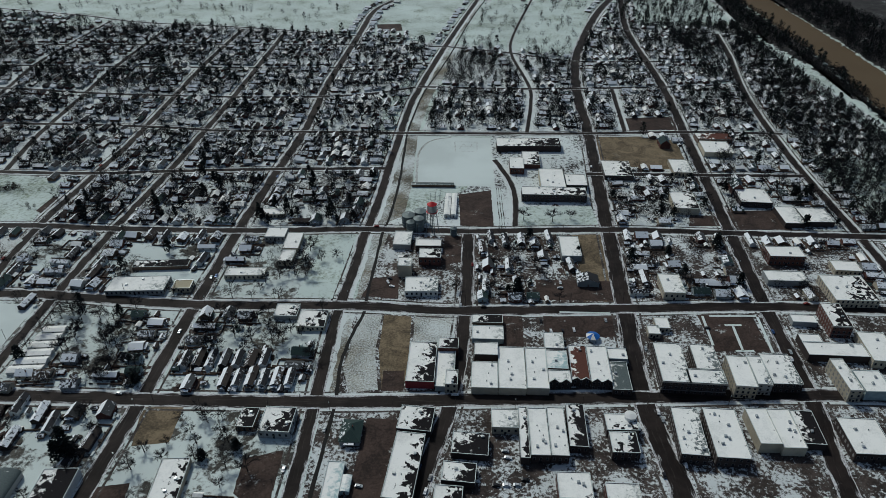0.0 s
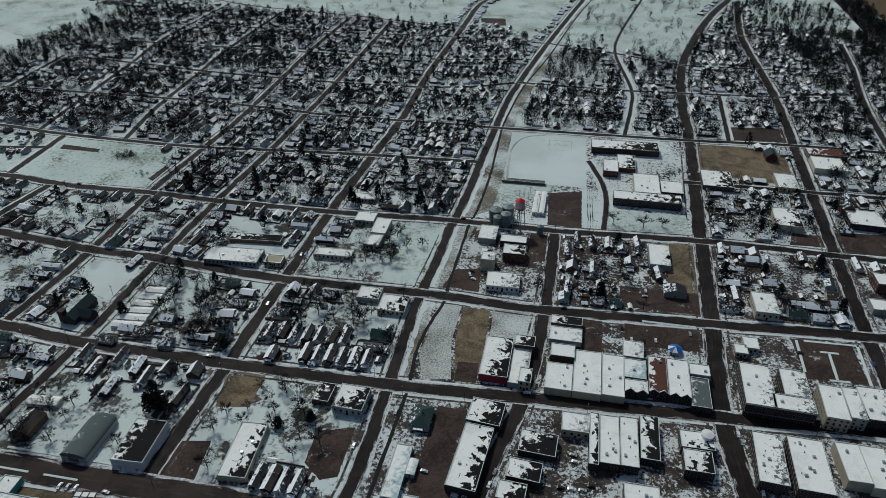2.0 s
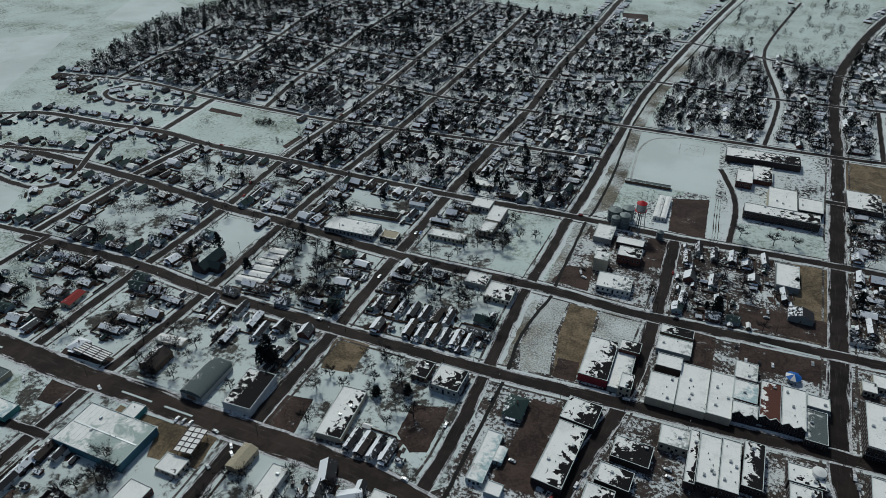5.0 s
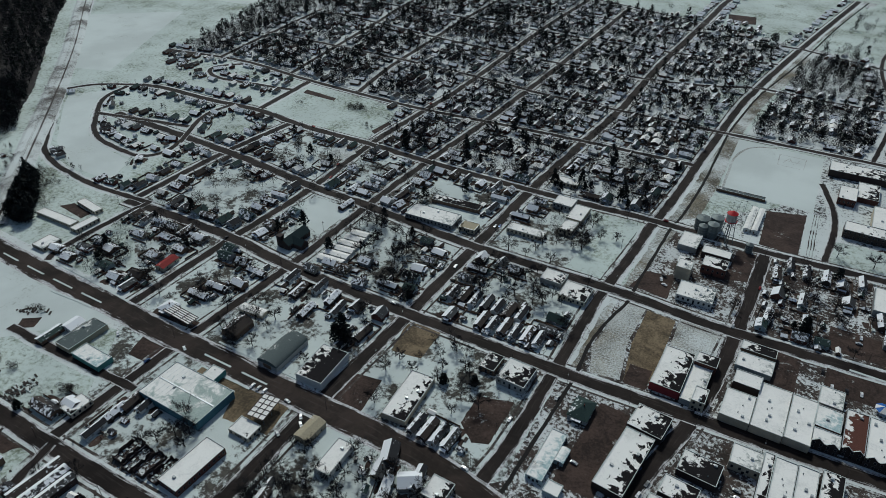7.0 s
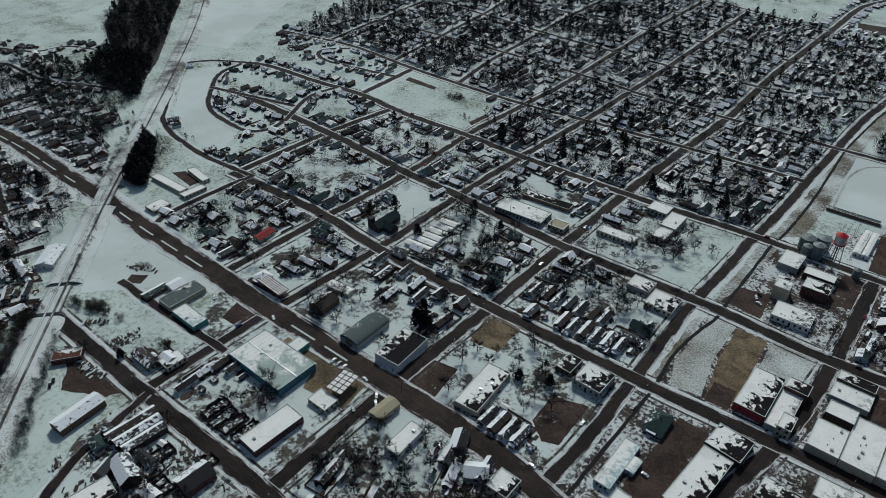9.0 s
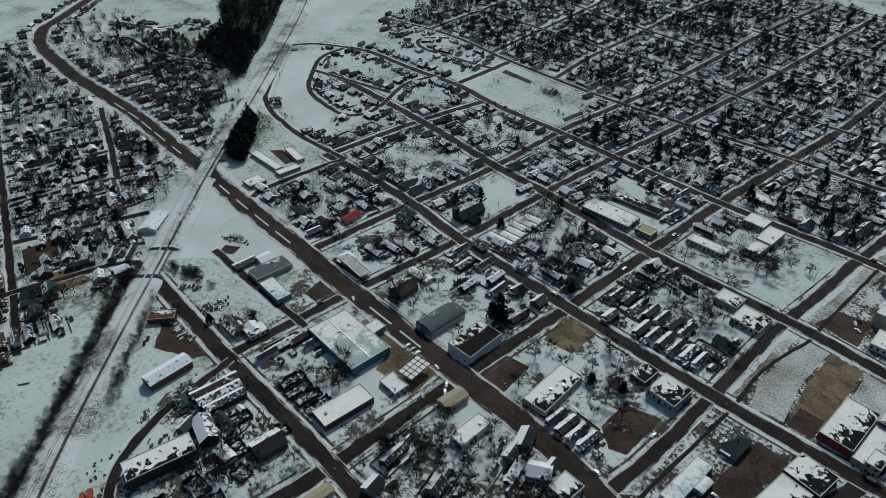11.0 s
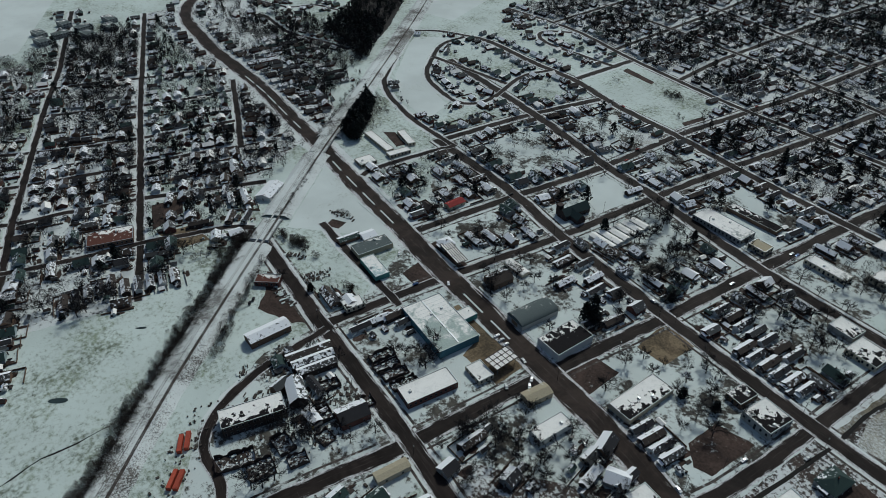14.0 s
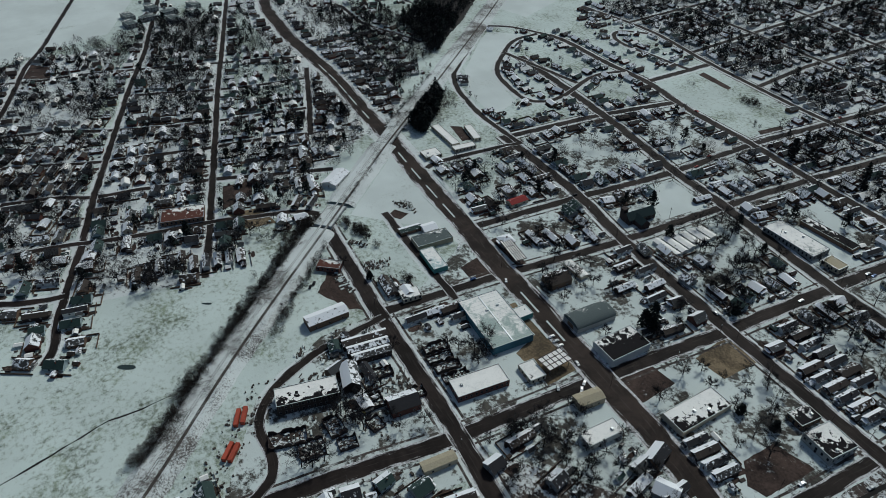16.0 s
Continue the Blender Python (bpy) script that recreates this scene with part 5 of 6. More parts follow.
for x, y, w, d, r in ((-210, 22, 9, 18, -14), (-199, 30, 10, 12, -8), (-206, 44, 12, 8, 4), (-194, 46, 7, 9, -6), (-211, 66, 9, 11, -4), (-198, 62, 8, 7, 10), (-206, 90, 7, 5, -3), (-227, 78, 7, 12, -4), (-229.5, 111.7, 6, 14, -4), (-221.7, 110.0, 6, 14, -4), (-214.1, 110.5, 6, 14, -4), (-205.8, 111.0, 6, 14, -4)):
    ruin(x, y, w, d, r)


# ---- towers and tanks ----
def water_tower(x, y):
    ob = root("water_tower", x, y, 20, "water tower on splayed steel legs with a red roof", "water tower")
    H, r = 30.0, 4.2
    part("tank", tube("tank", r, r, H - 7, H, M_METAL, 24), ob, "grey steel tank")
    part("tank_bottom", tube("tank_bottom", 1.2, r, H - 9, H - 7, M_METAL, 24), ob)
    part("tank_roof", tube("tank_roof", r + 0.35, 0.5, H + 0.01, H + 2.6, M_RED, 24), ob, "red conical roof")
    part("walkway", tube("walkway", r + 0.9, r + 0.9, H - 7.3, H - 7.0, M_RED, 24), ob, "red walkway ring")
    part("riser_pipe", tube("riser_pipe", 0.5, 0.5, 0, H - 9, M_STEEL, 10), ob)
    for k in range(4):
        a = math.pi / 2 * k
        V, F = [], []
        b0, t0 = Vector((6.2 * math.cos(a), 6.2 * math.sin(a), 0)), Vector((3.9 * math.cos(a), 3.9 * math.sin(a), H - 6.5))
        for e in (b0, t0):
            V += [(e.x - 0.25, e.y - 0.25, e.z), (e.x + 0.25, e.y - 0.25, e.z), (e.x + 0.25, e.y + 0.25, e.z), (e.x - 0.25, e.y + 0.25, e.z)]
        part("leg", mesh_of("leg", V, BOX_FACES, [M_STEEL]), ob)
        a2 = a + math.pi / 2
        for z in (8, 16):
            f = 6.2 + (3.9 - 6.2) * z / (H - 6.5)
            p, q = Vector((f * math.cos(a), f * math.sin(a), z)), Vector((f * math.cos(a2), f * math.sin(a2), z))
            V = []
            for e in (p, q):
                V += [(e.x - 0.1, e.y - 0.1, z - 0.1), (e.x + 0.1, e.y + 0.1, z - 0.1), (e.x + 0.1, e.y + 0.1, z + 0.1), (e.x - 0.1, e.y - 0.1, z + 0.1)]
            part("brace", mesh_of("brace", V, BOX_FACES, [M_STEEL]), ob)


water_tower(-7.9, 430.6)
TAKEN.append((-7.9, 430, 8))


def tank(x, y, r, h, label):
    ob = root("storage_tank", x, y, 0, label, "tank", "tanks of the mill")
    TAKEN.append((x, y, r))
    part("shell", tube("shell", r * K, r * K, 0, h * K, M_STEEL, 24), ob)
    part("lid", tube("lid", r * K + 0.1, 0.4, h * K, h * K + 1.6, M_STEEL, 24), ob)
    part("hatch", tube("hatch", 0.6, 0.6, h * K + 0.8, h * K + 1.9, M_METAL, 10), ob)
    for k in range(3):
        part("hoop", tube("hoop", r * K + 0.06, r * K + 0.06, h * K * (0.25 + 0.25 * k), h * K * (0.25 + 0.25 * k) + 0.15, M_METAL, 24), ob)


tank(-26, 443, 5, 9, "large blue-grey steel storage tank")
tank(-17, 447, 4.5, 10, "tall blue-grey steel storage tank")
tank(-18, 436, 4, 10, "dark steel storage tank")
tank(-24, 434, 3.2, 8, "small grey steel storage tank")
tank(8, 428, 2.5, 6, "small green-grey steel tank in the yard")


def mast(x, y, h):
    ob = root("substation_mast", x, y, 0, "thin grey steel mast of a substation", "mast", "masts of the substation")
    part("shaft", tube("shaft", 0.16, 0.1, 0, h, M_STEEL, 6), ob)
    part("crossarm", boxes("crossarm", [(-1.4, -0.1, h - 1.4, 1.4, 0.1, h - 1.15)], M_STEEL), ob)
    part("insulator", tube("insulator", 0.12, 0.12, h, h + 0.8, M_TRIM, 6), ob)


for i in range(14):
    mast(-12 + 4.2 * (i % 5) + (i // 5), 464 + 9 * (i // 5), 8 + (i * 7) % 5)


def round_cistern(x, y, z):
    ob = root("roof_cistern", x, y, 0, "round pale cistern with a ribbed roof on a roof", "tank", z=z)
    part("shell", tube("shell", 3.6, 3.6, 0, 2.4, M_TRIM, 20), ob)
    part("lid", tube("lid", 3.8, 0.2, 2.4, 3.3, M_TRIM, 20), ob)


round_cistern(94.5, 241.5, 5.9 * K - 0.32)


def pavilion(x, y):
    ob = root("pavilion", x, y, 15, "blue and white canvas-roofed pavilion", "pavilion")
    V = [(0, 0, 5.4)] + [(5.2 * math.cos(i * math.pi / 4), 5.2 * math.sin(i * math.pi / 4), 3.2) for i in range(8)]
    F = [(0, 1 + i, 1 + (i + 1) % 8) for i in range(8)]
    part("canvas_roof", mesh_of("canvas_roof", V, F, [M_TARP, M_TRIM], [0, 0, 0, 1, 0, 1, 0, 0]), ob, "blue canvas with white panels")
    post = boxes("post", [(-0.1, -0.1, 0, 0.1, 0.1, 3.2)], M_STEEL)
    for i in range(8):
        part("post", post, ob, at=pose(5 * math.cos(i * math.pi / 4), 5 * math.sin(i * math.pi / 4), 0))


pavilion(88.7, 309)


def container(x, y, rot):
    ob = root("cargo_container", x, y, rot, "rust-red steel cargo container lying in the snow", "container", "containers by the railway")
    part("body", boxes("body", [(-6.1, -1.22, 0.15, 6.1, 1.22, 2.75)], M_ORANGE), ob)
    part("roof_sheet", boxes("roof_sheet", [(-6.0, -1.1, 2.75, 6.0, 1.1, 2.8)], M_ORANGE), ob)
    rib = boxes("rib", [(-0.1, -1.3, 0.2, 0.1, 1.3, 2.72)], M_ORANGE)
    for k in range(10):
        part("rib", rib, ob, at=pose(-5.4 + 1.2 * k, 0, 0))
    part("skid", boxes("skid", [(-6.1, -1.2, 0, -5.5, 1.2, 0.15), (5.5, -1.2, 0, 6.1, 1.2, 0.15)], M_RUST), ob)


for x, y, r in ((-233.3, 4.0, 155), (-233.2, 7.4, 155), (-215.9, -5.0, 142), (-214.0, -2.6, 142)):
    container(x, y, r)

# ---- houses along the streets ----
def inside(x, y, poly):
    hit = False
    for (a, b), (c, d) in zip(poly, poly[1:] + poly[:1]):
        if (b > y) != (d > y) and x < (c - a) * (y - b) / (d - b) + a:
            hit = not hit
    return hit


ROAD_POINTS = []
for line, half in [(l, 5.5) for l in list(STREETS_UP.values()) + list(STREETS_OVER.values())] + [(HIGHWAY, 10)] + [(l, 4) for l in LANES] + [(RAILWAY, 13), (DITCH, 10)]:
    ROAD_POINTS += [(p.x / K, p.y / K, half) for p in smooth_line(line, 5)]
ROAD_POINTS = np.array(ROAD_POINTS)


def clear_of_roads(x, y, gap):
    return bool(np.all(np.hypot(ROAD_POINTS[:, 0] - x, ROAD_POINTS[:, 1] - y) > ROAD_POINTS[:, 2] + gap))


def free(x, y, r):
    return not any(math.hypot(x - a, y - b) < r + c for a, b, c in TAKEN) and not any(inside(x, y, p) for p in OPEN)


rng = random.Random(7)
NO_HOUSES = [[(-160, 262), (-66, 258), (-72, 184), (-165, 182)], [(-60, 150), (330, 90), (330, 335), (-55, 348)], [(-60, 440), (120, 436), (128, 612), (-50, 612)], [(-215, 345), (-60, 425), (-60, 350), (-150, 352)], [(-262, 178), (-170, 175), (-176, 88), (-268, 90)], [(-316, 262), (-165, 258), (-172, 184), (-316, 194)], [(-260, 345), (-162, 342), (-165, 268), (-262, 270)], [(-380, 102), (-268, 100), (-264, 176), (-440, 186)], [(-180, 90), (-266, 92), (-240, 20), (-190, 5)], [(-380, 100), (-262, 95), (-235, 18), (-190, -60), (-160, -120)], [(-470, 205), (-396, 203), (-400, 268), (-450, 268)], [(-168, 90), (-165, 170), (-80, 165), (-90, 90)]]
SPOTS = []


def line_houses(line, half, spacing, setback=6.5, sides=(-1, 1), keep=0.88):
    pts = smooth_line(line, spacing * K)
    for i in range(len(pts) - 1):
        p, q = pts[i] / K, pts[i + 1] / K
        d = (q - p).normalized()
        for s in sides:
            if rng.random() > keep:
                continue
            off = half + setback + rng.uniform(-1.2, 2.5)
            x, y = p.x + d.y * off * s + rng.uniform(-1, 1), p.y - d.x * off * s + rng.uniform(-1, 1)
            if clear_of_roads(x, y, 4.0) and free(x, y, 4.8) and not any(inside(x, y, z) for z in NO_HOUSES):
                face = math.degrees(math.atan2(-d.x * s, d.y * s)) - 90
                SPOTS.append((x, y, face + rng.choice((0, 0, 0, 90)) + rng.uniform(-4, 4), rng.randrange(16)))
                TAKEN.append((x, y, 4.6))


# rows of narrow houses seen from close by
for i in range(6):
    SPOTS.append((-121 + 7.2 * i, 276 + rng.uniform(-1, 1), -2, 0 if i % 2 else 4))
for i in range(7):
    SPOTS.append((-148 + 7.6 * i, 292 + rng.uniform(-1, 1), 178, (0, 4, 8, 12)[i % 4]))
for i in range(4):
    SPOTS.append((-116 + 6.4 * i, 189.5 - 0.3 * i, -4, (0, 4, 8, 12)[i]))
for i in range(5):
    SPOTS.append((-366 + 1.5 * i, 12 + 7 * i, -100, (4, 8, 12, 0, 4)[i]))
for i in range(5):
    SPOTS.append((-371 - 1.0 * i, -22 + 7 * i, 80, (4, 8, 12, 0, 4)[i]))
# houses of the nearer blocks, one by one
for block, turn in (
    ([(-299, 254), (-285, 254), (-282, 226), (-271, 235), (-270, 250), (-286, 215)], 90),
    ([(-247, 257), (-234, 247), (-225, 257), (-211, 251), (-193, 251), (-177, 252), (-183, 222), (-177, 233), (-202, 244), (-218, 234)], 0),
    ([(-392, 204), (-391, 216), (-389, 227), (-361, 209), (-346, 203), (-335, 211), (-333, 246), (-331, 262), (-407, 207), (-371, 246), (-352, 252), (-342, 232), (-375, 224)], 90),
    ([(-234, 281), (-223, 279), (-214, 293), (-174, 282), (-241, 270), (-180, 303), (-178, 314), (-176, 325), (-178, 293), (-188, 279), (-205, 272), (-190, 333)], 90),
    ([(-254, 112), (-252, 134), (-244, 137), (-254, 124)], 0),
    ([(-291, 110), (-278, 118)], 90),
    ([(-255, 63), (-255, 71), (-212, 62), (-229, 72)], 90),
    ([(35, 422), (28, 407), (45, 418), (57, 418), (66, 412), (31, 385), (45, 385), (49, 363), (28, 360), (88, 385), (70, 395)], 0),
    ([(138, 398), (153, 411), (141, 388), (158, 384), (152, 364), (173, 364), (181, 361), (146, 486), (146, 506), (143, 465), (171, 496)], 90),
    ([(-156, 118), (-150, 100), (-118, 158), (-110, 150), (-100, 162), (-130, 120), (-155, 65), (-166, 52)], 10),
):
    for i, (x, y) in enumerate(block):
        SPOTS.append((x, y, turn + (180 if i % 3 == 0 else 0) + rng.uniform(-5, 5), rng.randrange(16) if turn else (0, 4, 8, 12, 1, 5)[i % 6]))
for sx, sy, _, _ in SPOTS:
    TAKEN.append((sx, sy, 4))
order = ["c", "b", "a", "w", "canal", "s8", "s9", "main", "w3", "w4", "w5", "n4", "mid"]
for key in ["y262", "y345", "y440", "y97"]:
    line_houses(STREETS_OVER[key], 5.5, 11)
for key in order:
    line_houses(STREETS_UP[key], 6 if key not in ("main", "canal") else 8, 11.5)
for key in ["y530", "y525", "y612", "y690", "y745", "y840", "y930", "h7", "h8"]:
    line_houses(STREETS_OVER[key], 4.5, 9.5)
for line in LANES[:11]:
    line_houses(line, 3.0, 8.6, 6, keep=0.95)
for line in LANES[11:13]:
    line_houses(line, 3.0, 12)
line_houses(LANES[14], 3.5, 13, 5.5, sides=(-1,), keep=0.95)
for line in LANES[16:19]:
    line_houses(line, 3.5, 11, 6, keep=0.97)
line_houses(HIGHWAY, 10, 14, 7)
# rows between the mapped streets, far off
for y0 in (1010, 1040, 1070):
    line_houses([(-730, y0 + 25), (-560, y0 - 5)], 0.5, 11, 5)
for y0 in (488, 572, 592, 670, 695, 770, 790, 870, 892, 950, 975):
    line_houses([(-620, y0 + 30), (-400, y0 + 14), (-240, y0), (-40, y0)], 0.5, 9.5, 4)
    line_houses([(-15 if y0 < 760 else 110, y0), (320, y0 - 8)], 0.5, 10.5, 4)
for y0 in range(560, 960, 34):
    line_houses([(322, y0), (420, y0 - 4)], 0.5, 10, 4, keep=0.8)
for x0 in (-438, -491, -544, -597, -660, -735, -765):
    line_houses([(x0 - 40, -95), (x0 - 18, -45), (x0, 28), (x0 + 14, 90), (x0 + 26, 150)], 0.5, 9.5, 4, keep=0.8)
for y0 in (222, 245, 270):
    line_houses([(-720, y0 + 12), (-640, y0 + 4), (-560, y0 - 8)], 0.5, 11, 4)
for k in range(4):
    line_houses([(-640 - 50 * k, 250 + 22 * k), (-500 - 50 * k, 215 + 12 * k)], 0.5, 12, 4)
SPOTS.sort(key=lambda s: math.hypot(s[0], s[1] - 20))
for x, y, r, k in SPOTS[:300]:
    house(x, y, r, k)


def joined_houses(name, spots, label, size=1.0, tall=1.0):
    V, F, S = [], [], []
    mats = [WALLS["white"], WALLS["darkbrick"], WALLS["brown"], WALLS["brick"], WALLS["grey"]] + SHINGLES + [SHINGLES[3], ROOFS["white"], SHINGLES[0]]
    for x, y, r, k in spots:
        R = random.Random(k * 977 + round(x * 31 + y * 17))
        w, d, h, rise = R.uniform(2.9, 4.1) * size, R.uniform(4.2, 6.2) * size, R.uniform(2.6, 3.1) * tall, R.uniform(1.6, 2.5) * size
        c, s = math.cos(radians(r)), math.sin(radians(r))
        n0 = len(V)
        loc = [(-w, -d, 0), (w, -d, 0), (w, d, 0), (-w, d, 0), (-w, -d, h), (w, -d, h), (w, d, h), (-w, d, h), (0, -d, h + rise), (0, d, h + rise)]
        e = 0.5
        for sg in (-1, 1):
            a = [(0, -d - e, h + rise + 0.1), (sg * (w + e), -d - e, h - 0.2), (sg * (w + e), d + e, h - 0.2), (0, d + e, h + rise + 0.1)]
            loc += [(px, py, pz) for px, py, pz in a] + [(px, py, pz + 0.15) for px, py, pz in a]
        V += [(x * K + a * c - b * s, y * K + a * s + b * c, z) for a, b, z in loc]
        F += [tuple(n0 + i for i in f) for f in [(0, 1, 5, 8, 4), (2, 3, 7, 9, 6), (1, 2, 6, 5), (3, 0, 4, 7)]]
        wm, rm = R.randrange(5), 5 + R.randrange(8)
        S += [wm] * 4
        for q in (10, 18):
            top = (4, 5, 6, 7) if q == 18 else (7, 6, 5, 4)
            F += [tuple(n0 + q + i for i in f) for f in (top, (0, 1, 5, 4), (1, 2, 6, 5), (2, 3, 7, 6))]
            S += [rm] * 4
    return tagged(new(name, mesh_of(name, V, F, mats, S)), label, "houses", kind="stuff")


joined_houses("far_houses", SPOTS[300:], "distant small gabled houses under patchy snow")


# ---- trees ----
def stick(V, F, p, q, r0, r1):
    ax = (q - p).normalized()
    u = ax.orthogonal().normalized()
    w = ax.cross(u)
    n0 = len(V)
    for e, r in ((p, r0), (q, r1)):
        for k in range(3):
            a = 2.0944 * k
            o = e + r * (math.cos(a) * u + math.sin(a) * w)
            V.append((o.x, o.y, o.z))
    for k in range(3):
        j = (k + 1) % 3
        F.append((n0 + k, n0 + j, n0 + 3 + j, n0 + 3 + k))


def bare_tree(seed, height, spread):
    """Meshes of a leafless tree: a tapered trunk with its limbs, and a crown of fine twigs."""
    R = random.Random(seed)
    TV, TF, CV, CF = [], [], [], []
    fork = Vector((R.uniform(-0.4, 0.4), R.uniform(-0.4, 0.4), height * 0.28))
    stick(TV, TF, Vector((0, 0, -0.1)), fork, 0.42, 0.3)
    top = fork + Vector((R.uniform(-0.5, 0.5), R.uniform(-0.5, 0.5), height * 0.4))
    stick(TV, TF, fork, top, 0.3, 0.14)

    def grow(p, d, length, r, level):
        q = p + d * length
        if level == 3:
            w = d.orthogonal().normalized() * 0.026
            CF.append((len(CV), len(CV) + 1, len(CV) + 2))
            CV.extend((tuple(p - w), tuple(p + w), tuple(q)))
            return
        stick(*((TV, TF) if level < 2 else (CV, CF)), p, q, max(r, 0.055), max(r * 0.55, 0.034))
        for _ in range((5, 6, 9)[level]):
            t = R.uniform(0.2, 1.0)
            nd = (d + Vector((R.gauss(0, 0.6), R.gauss(0, 0.6), R.gauss(0.12, 0.4)))).normalized()
            grow(p + d * length * t, nd, length * R.uniform(0.55, 0.85), r * 0.5, level + 1)

    for i in range(7):
        a = i * 2.4 + R.uniform(-0.4, 0.4)
        z = R.uniform(0.05, 0.95)
        lift = R.uniform(0.35, 0.8)
        grow(fork.lerp(top, z), Vector((math.cos(a) * spread, math.sin(a) * spread, lift)).normalized(), height * R.uniform(0.24, 0.36), 0.17, 0)
    return mesh_of("trunk", TV, TF, [M_BARK]), mesh_of("crown", CV, CF, [M_TWIG])


def evergreen(seed, height, wide):
    """Meshes of a dark evergreen: a trunk, limbs and a ragged crown of leaf clumps."""
    R = random.Random(seed)
    TV, TF, V, F = [], [], [], []
    stick(TV, TF, Vector((0, 0, -0.1)), Vector((0, 0, height * 0.9)), 0.35, 0.08)
    for i in range(420):
        z = R.uniform(0.12, 1.0) ** 0.9
        rad = wide * (1 - z) ** 0.6 * R.uniform(0.45, 1.1) + 0.1
        a = R.uniform(0, 6.283)
        c = Vector((rad * math.cos(a), rad * math.sin(a), z * height))
        n0 = len(V)
        for _ in range(4):
            o = Vector((R.gauss(0, 1), R.gauss(0, 1), R.gauss(-0.1, 0.7))) * R.uniform(0.35, 0.75)
            V.append(tuple(c + o))
        F += [(n0, n0 + 1, n0 + 2), (n0, n0 + 2, n0 + 3), (n0 + 1, n0 + 3, n0 + 2)]
        if i % 9 == 0:
            stick(TV, TF, Vector((0, 0, z * height * 0.92)), c, 0.07, 0.03)
    return mesh_of("trunk", TV, TF, [M_BARK]), mesh_of("crown", V, F, [M_NEEDLE])


BARE = [bare_tree(i, h, s) for i, (h, s) in enumerate(((13, 0.9), (11, 1.1), (15, 0.8), (9, 1.1), (12, 1.2)))]
GREEN = [evergreen(50, 12, 4.2), evergreen(51, 8, 3.2), evergreen(52, 15, 4.6)]
BARE_WORDS = ["tall leafless tree with a wide twiggy crown", "broad leafless tree over snowy ground", "high bare tree with upright limbs", "small bare garden tree", "spreading bare tree with fine twigs"]


def tree(x, y, kind, scale, green=False):
    ob = root("tree", x, y, rng.uniform(0, 360), ("dark dense evergreen tree in a snowy yard" if green else BARE_WORDS[kind % 5]), "tree", "trees of the town")
    ob.scale = (scale, scale, scale * rng.uniform(0.9, 1.1))
    t, c = GREEN[kind % 3] if green else BARE[kind % 5]
    part("trunk", t, ob)
    part("crown", c, ob)


PLACED = [(-108, 384, 0, 1.0), (-95, 407, 1, 1.1), (-93, 376, 2, 1.0), (-119, 369, 3, 1.1), (-98, 392, 4, 1.0), (-96, 385, 0, 1.1), (-99, 400, 1, 1.0), (-94, 414, 4, 0.9), (-101, 378, 2, 0.9), (-91, 384, 1, 0.9), (-239, 333, 4, 1.0), (-234, 337, 1, 1.0), (-222, 315, 0, 1.0), (-221, 303, 4, 1.0), (-223, 322, 1, 1.0), (-219, 310, 2, 0.9), (-225, 330, 0, 1.0), (-242, 340, 2, 0.9), (-227, 336, 4, 0.8), (-150.5, 227.5 - 12, 0, 1.0), (-105, 216, 2, 1.0), (-94, 214, 0, 1.1), (-112, 236, 0, 1.0), (-214, 62, 0, 1.15), (-85, 394, 1, 0.9), (-75, 398, 3, 1.0), (-338, 118, 0, 0.9), (-322, 95, 3, 1.0), (-216, 128, 0, 1.1), (-212, 133, 4, 1.0), (-219, 138, 2, 1.0), (-208, 126, 1, 1.0), (-262, 214, 0, 1.0), (-240, 214, 4, 1.0), (-230, 220, 1, 1.0), (-196, 316, 4, 1.1), (-200, 308, 0, 1.0), (-205, 330, 1, 1.0), (-190, 300, 2, 1.0), (-213, 330, 4, 1.0), (-270, 224, 3, 1.0), (-227, 196, 1, 0.9), (62, 449, 2, 1.0), (84, 446, 0, 1.2), (98, 450, 1, 1.0), (-222, 122, 1, 1), (-226, 117, 0, 0.9), (-240, 91, 1, 0.9), (-255, 82, 3, 1.0), (-213, 50, 4, 1.2), (-206, 56, 4, 1.0)]
for x, y, k, s in PLACED:
    tree(x, y, k, s)
for x, y, k, s in ((-186, 226, 2, 1.35), (-183, 223, 0, 1.35), (-188, 222, 0, 1.2), (-103, 228, 1, 1.0), (48, 354, 0, 1.25), (96, 402, 1, 0.9), (196, 362, 0, 1.0), (196, 408, 0, 1.2), (290, 478, 2, 1.0), (296, 482, 0, 1.2), (284, 482, 0, 1.1), (-301, 104, 1, 0.9), (160, 402, 1, 1.0)):
    tree(x, y, k, s, True)

WILD = []


def scatter(poly, count, greens=0.06, gap=3.0, low=0.6, high=1.15):
    xs, ys = [p[0] for p in poly], [p[1] for p in poly]
    for _ in range(count):
        x, y = rng.uniform(min(xs), max(xs)), rng.uniform(min(ys), max(ys))
        if inside(x, y, poly) and clear_of_roads(x, y, 1.0) and not any(math.hypot(x - a, y - b) < c * 0.75 + 0.5 for a, b, c in TAKEN) and not any(inside(x, y, p) for p in OPEN):
            WILD.append((x, y, rng.random() < greens, rng.uniform(low, high), rng.randrange(5)))


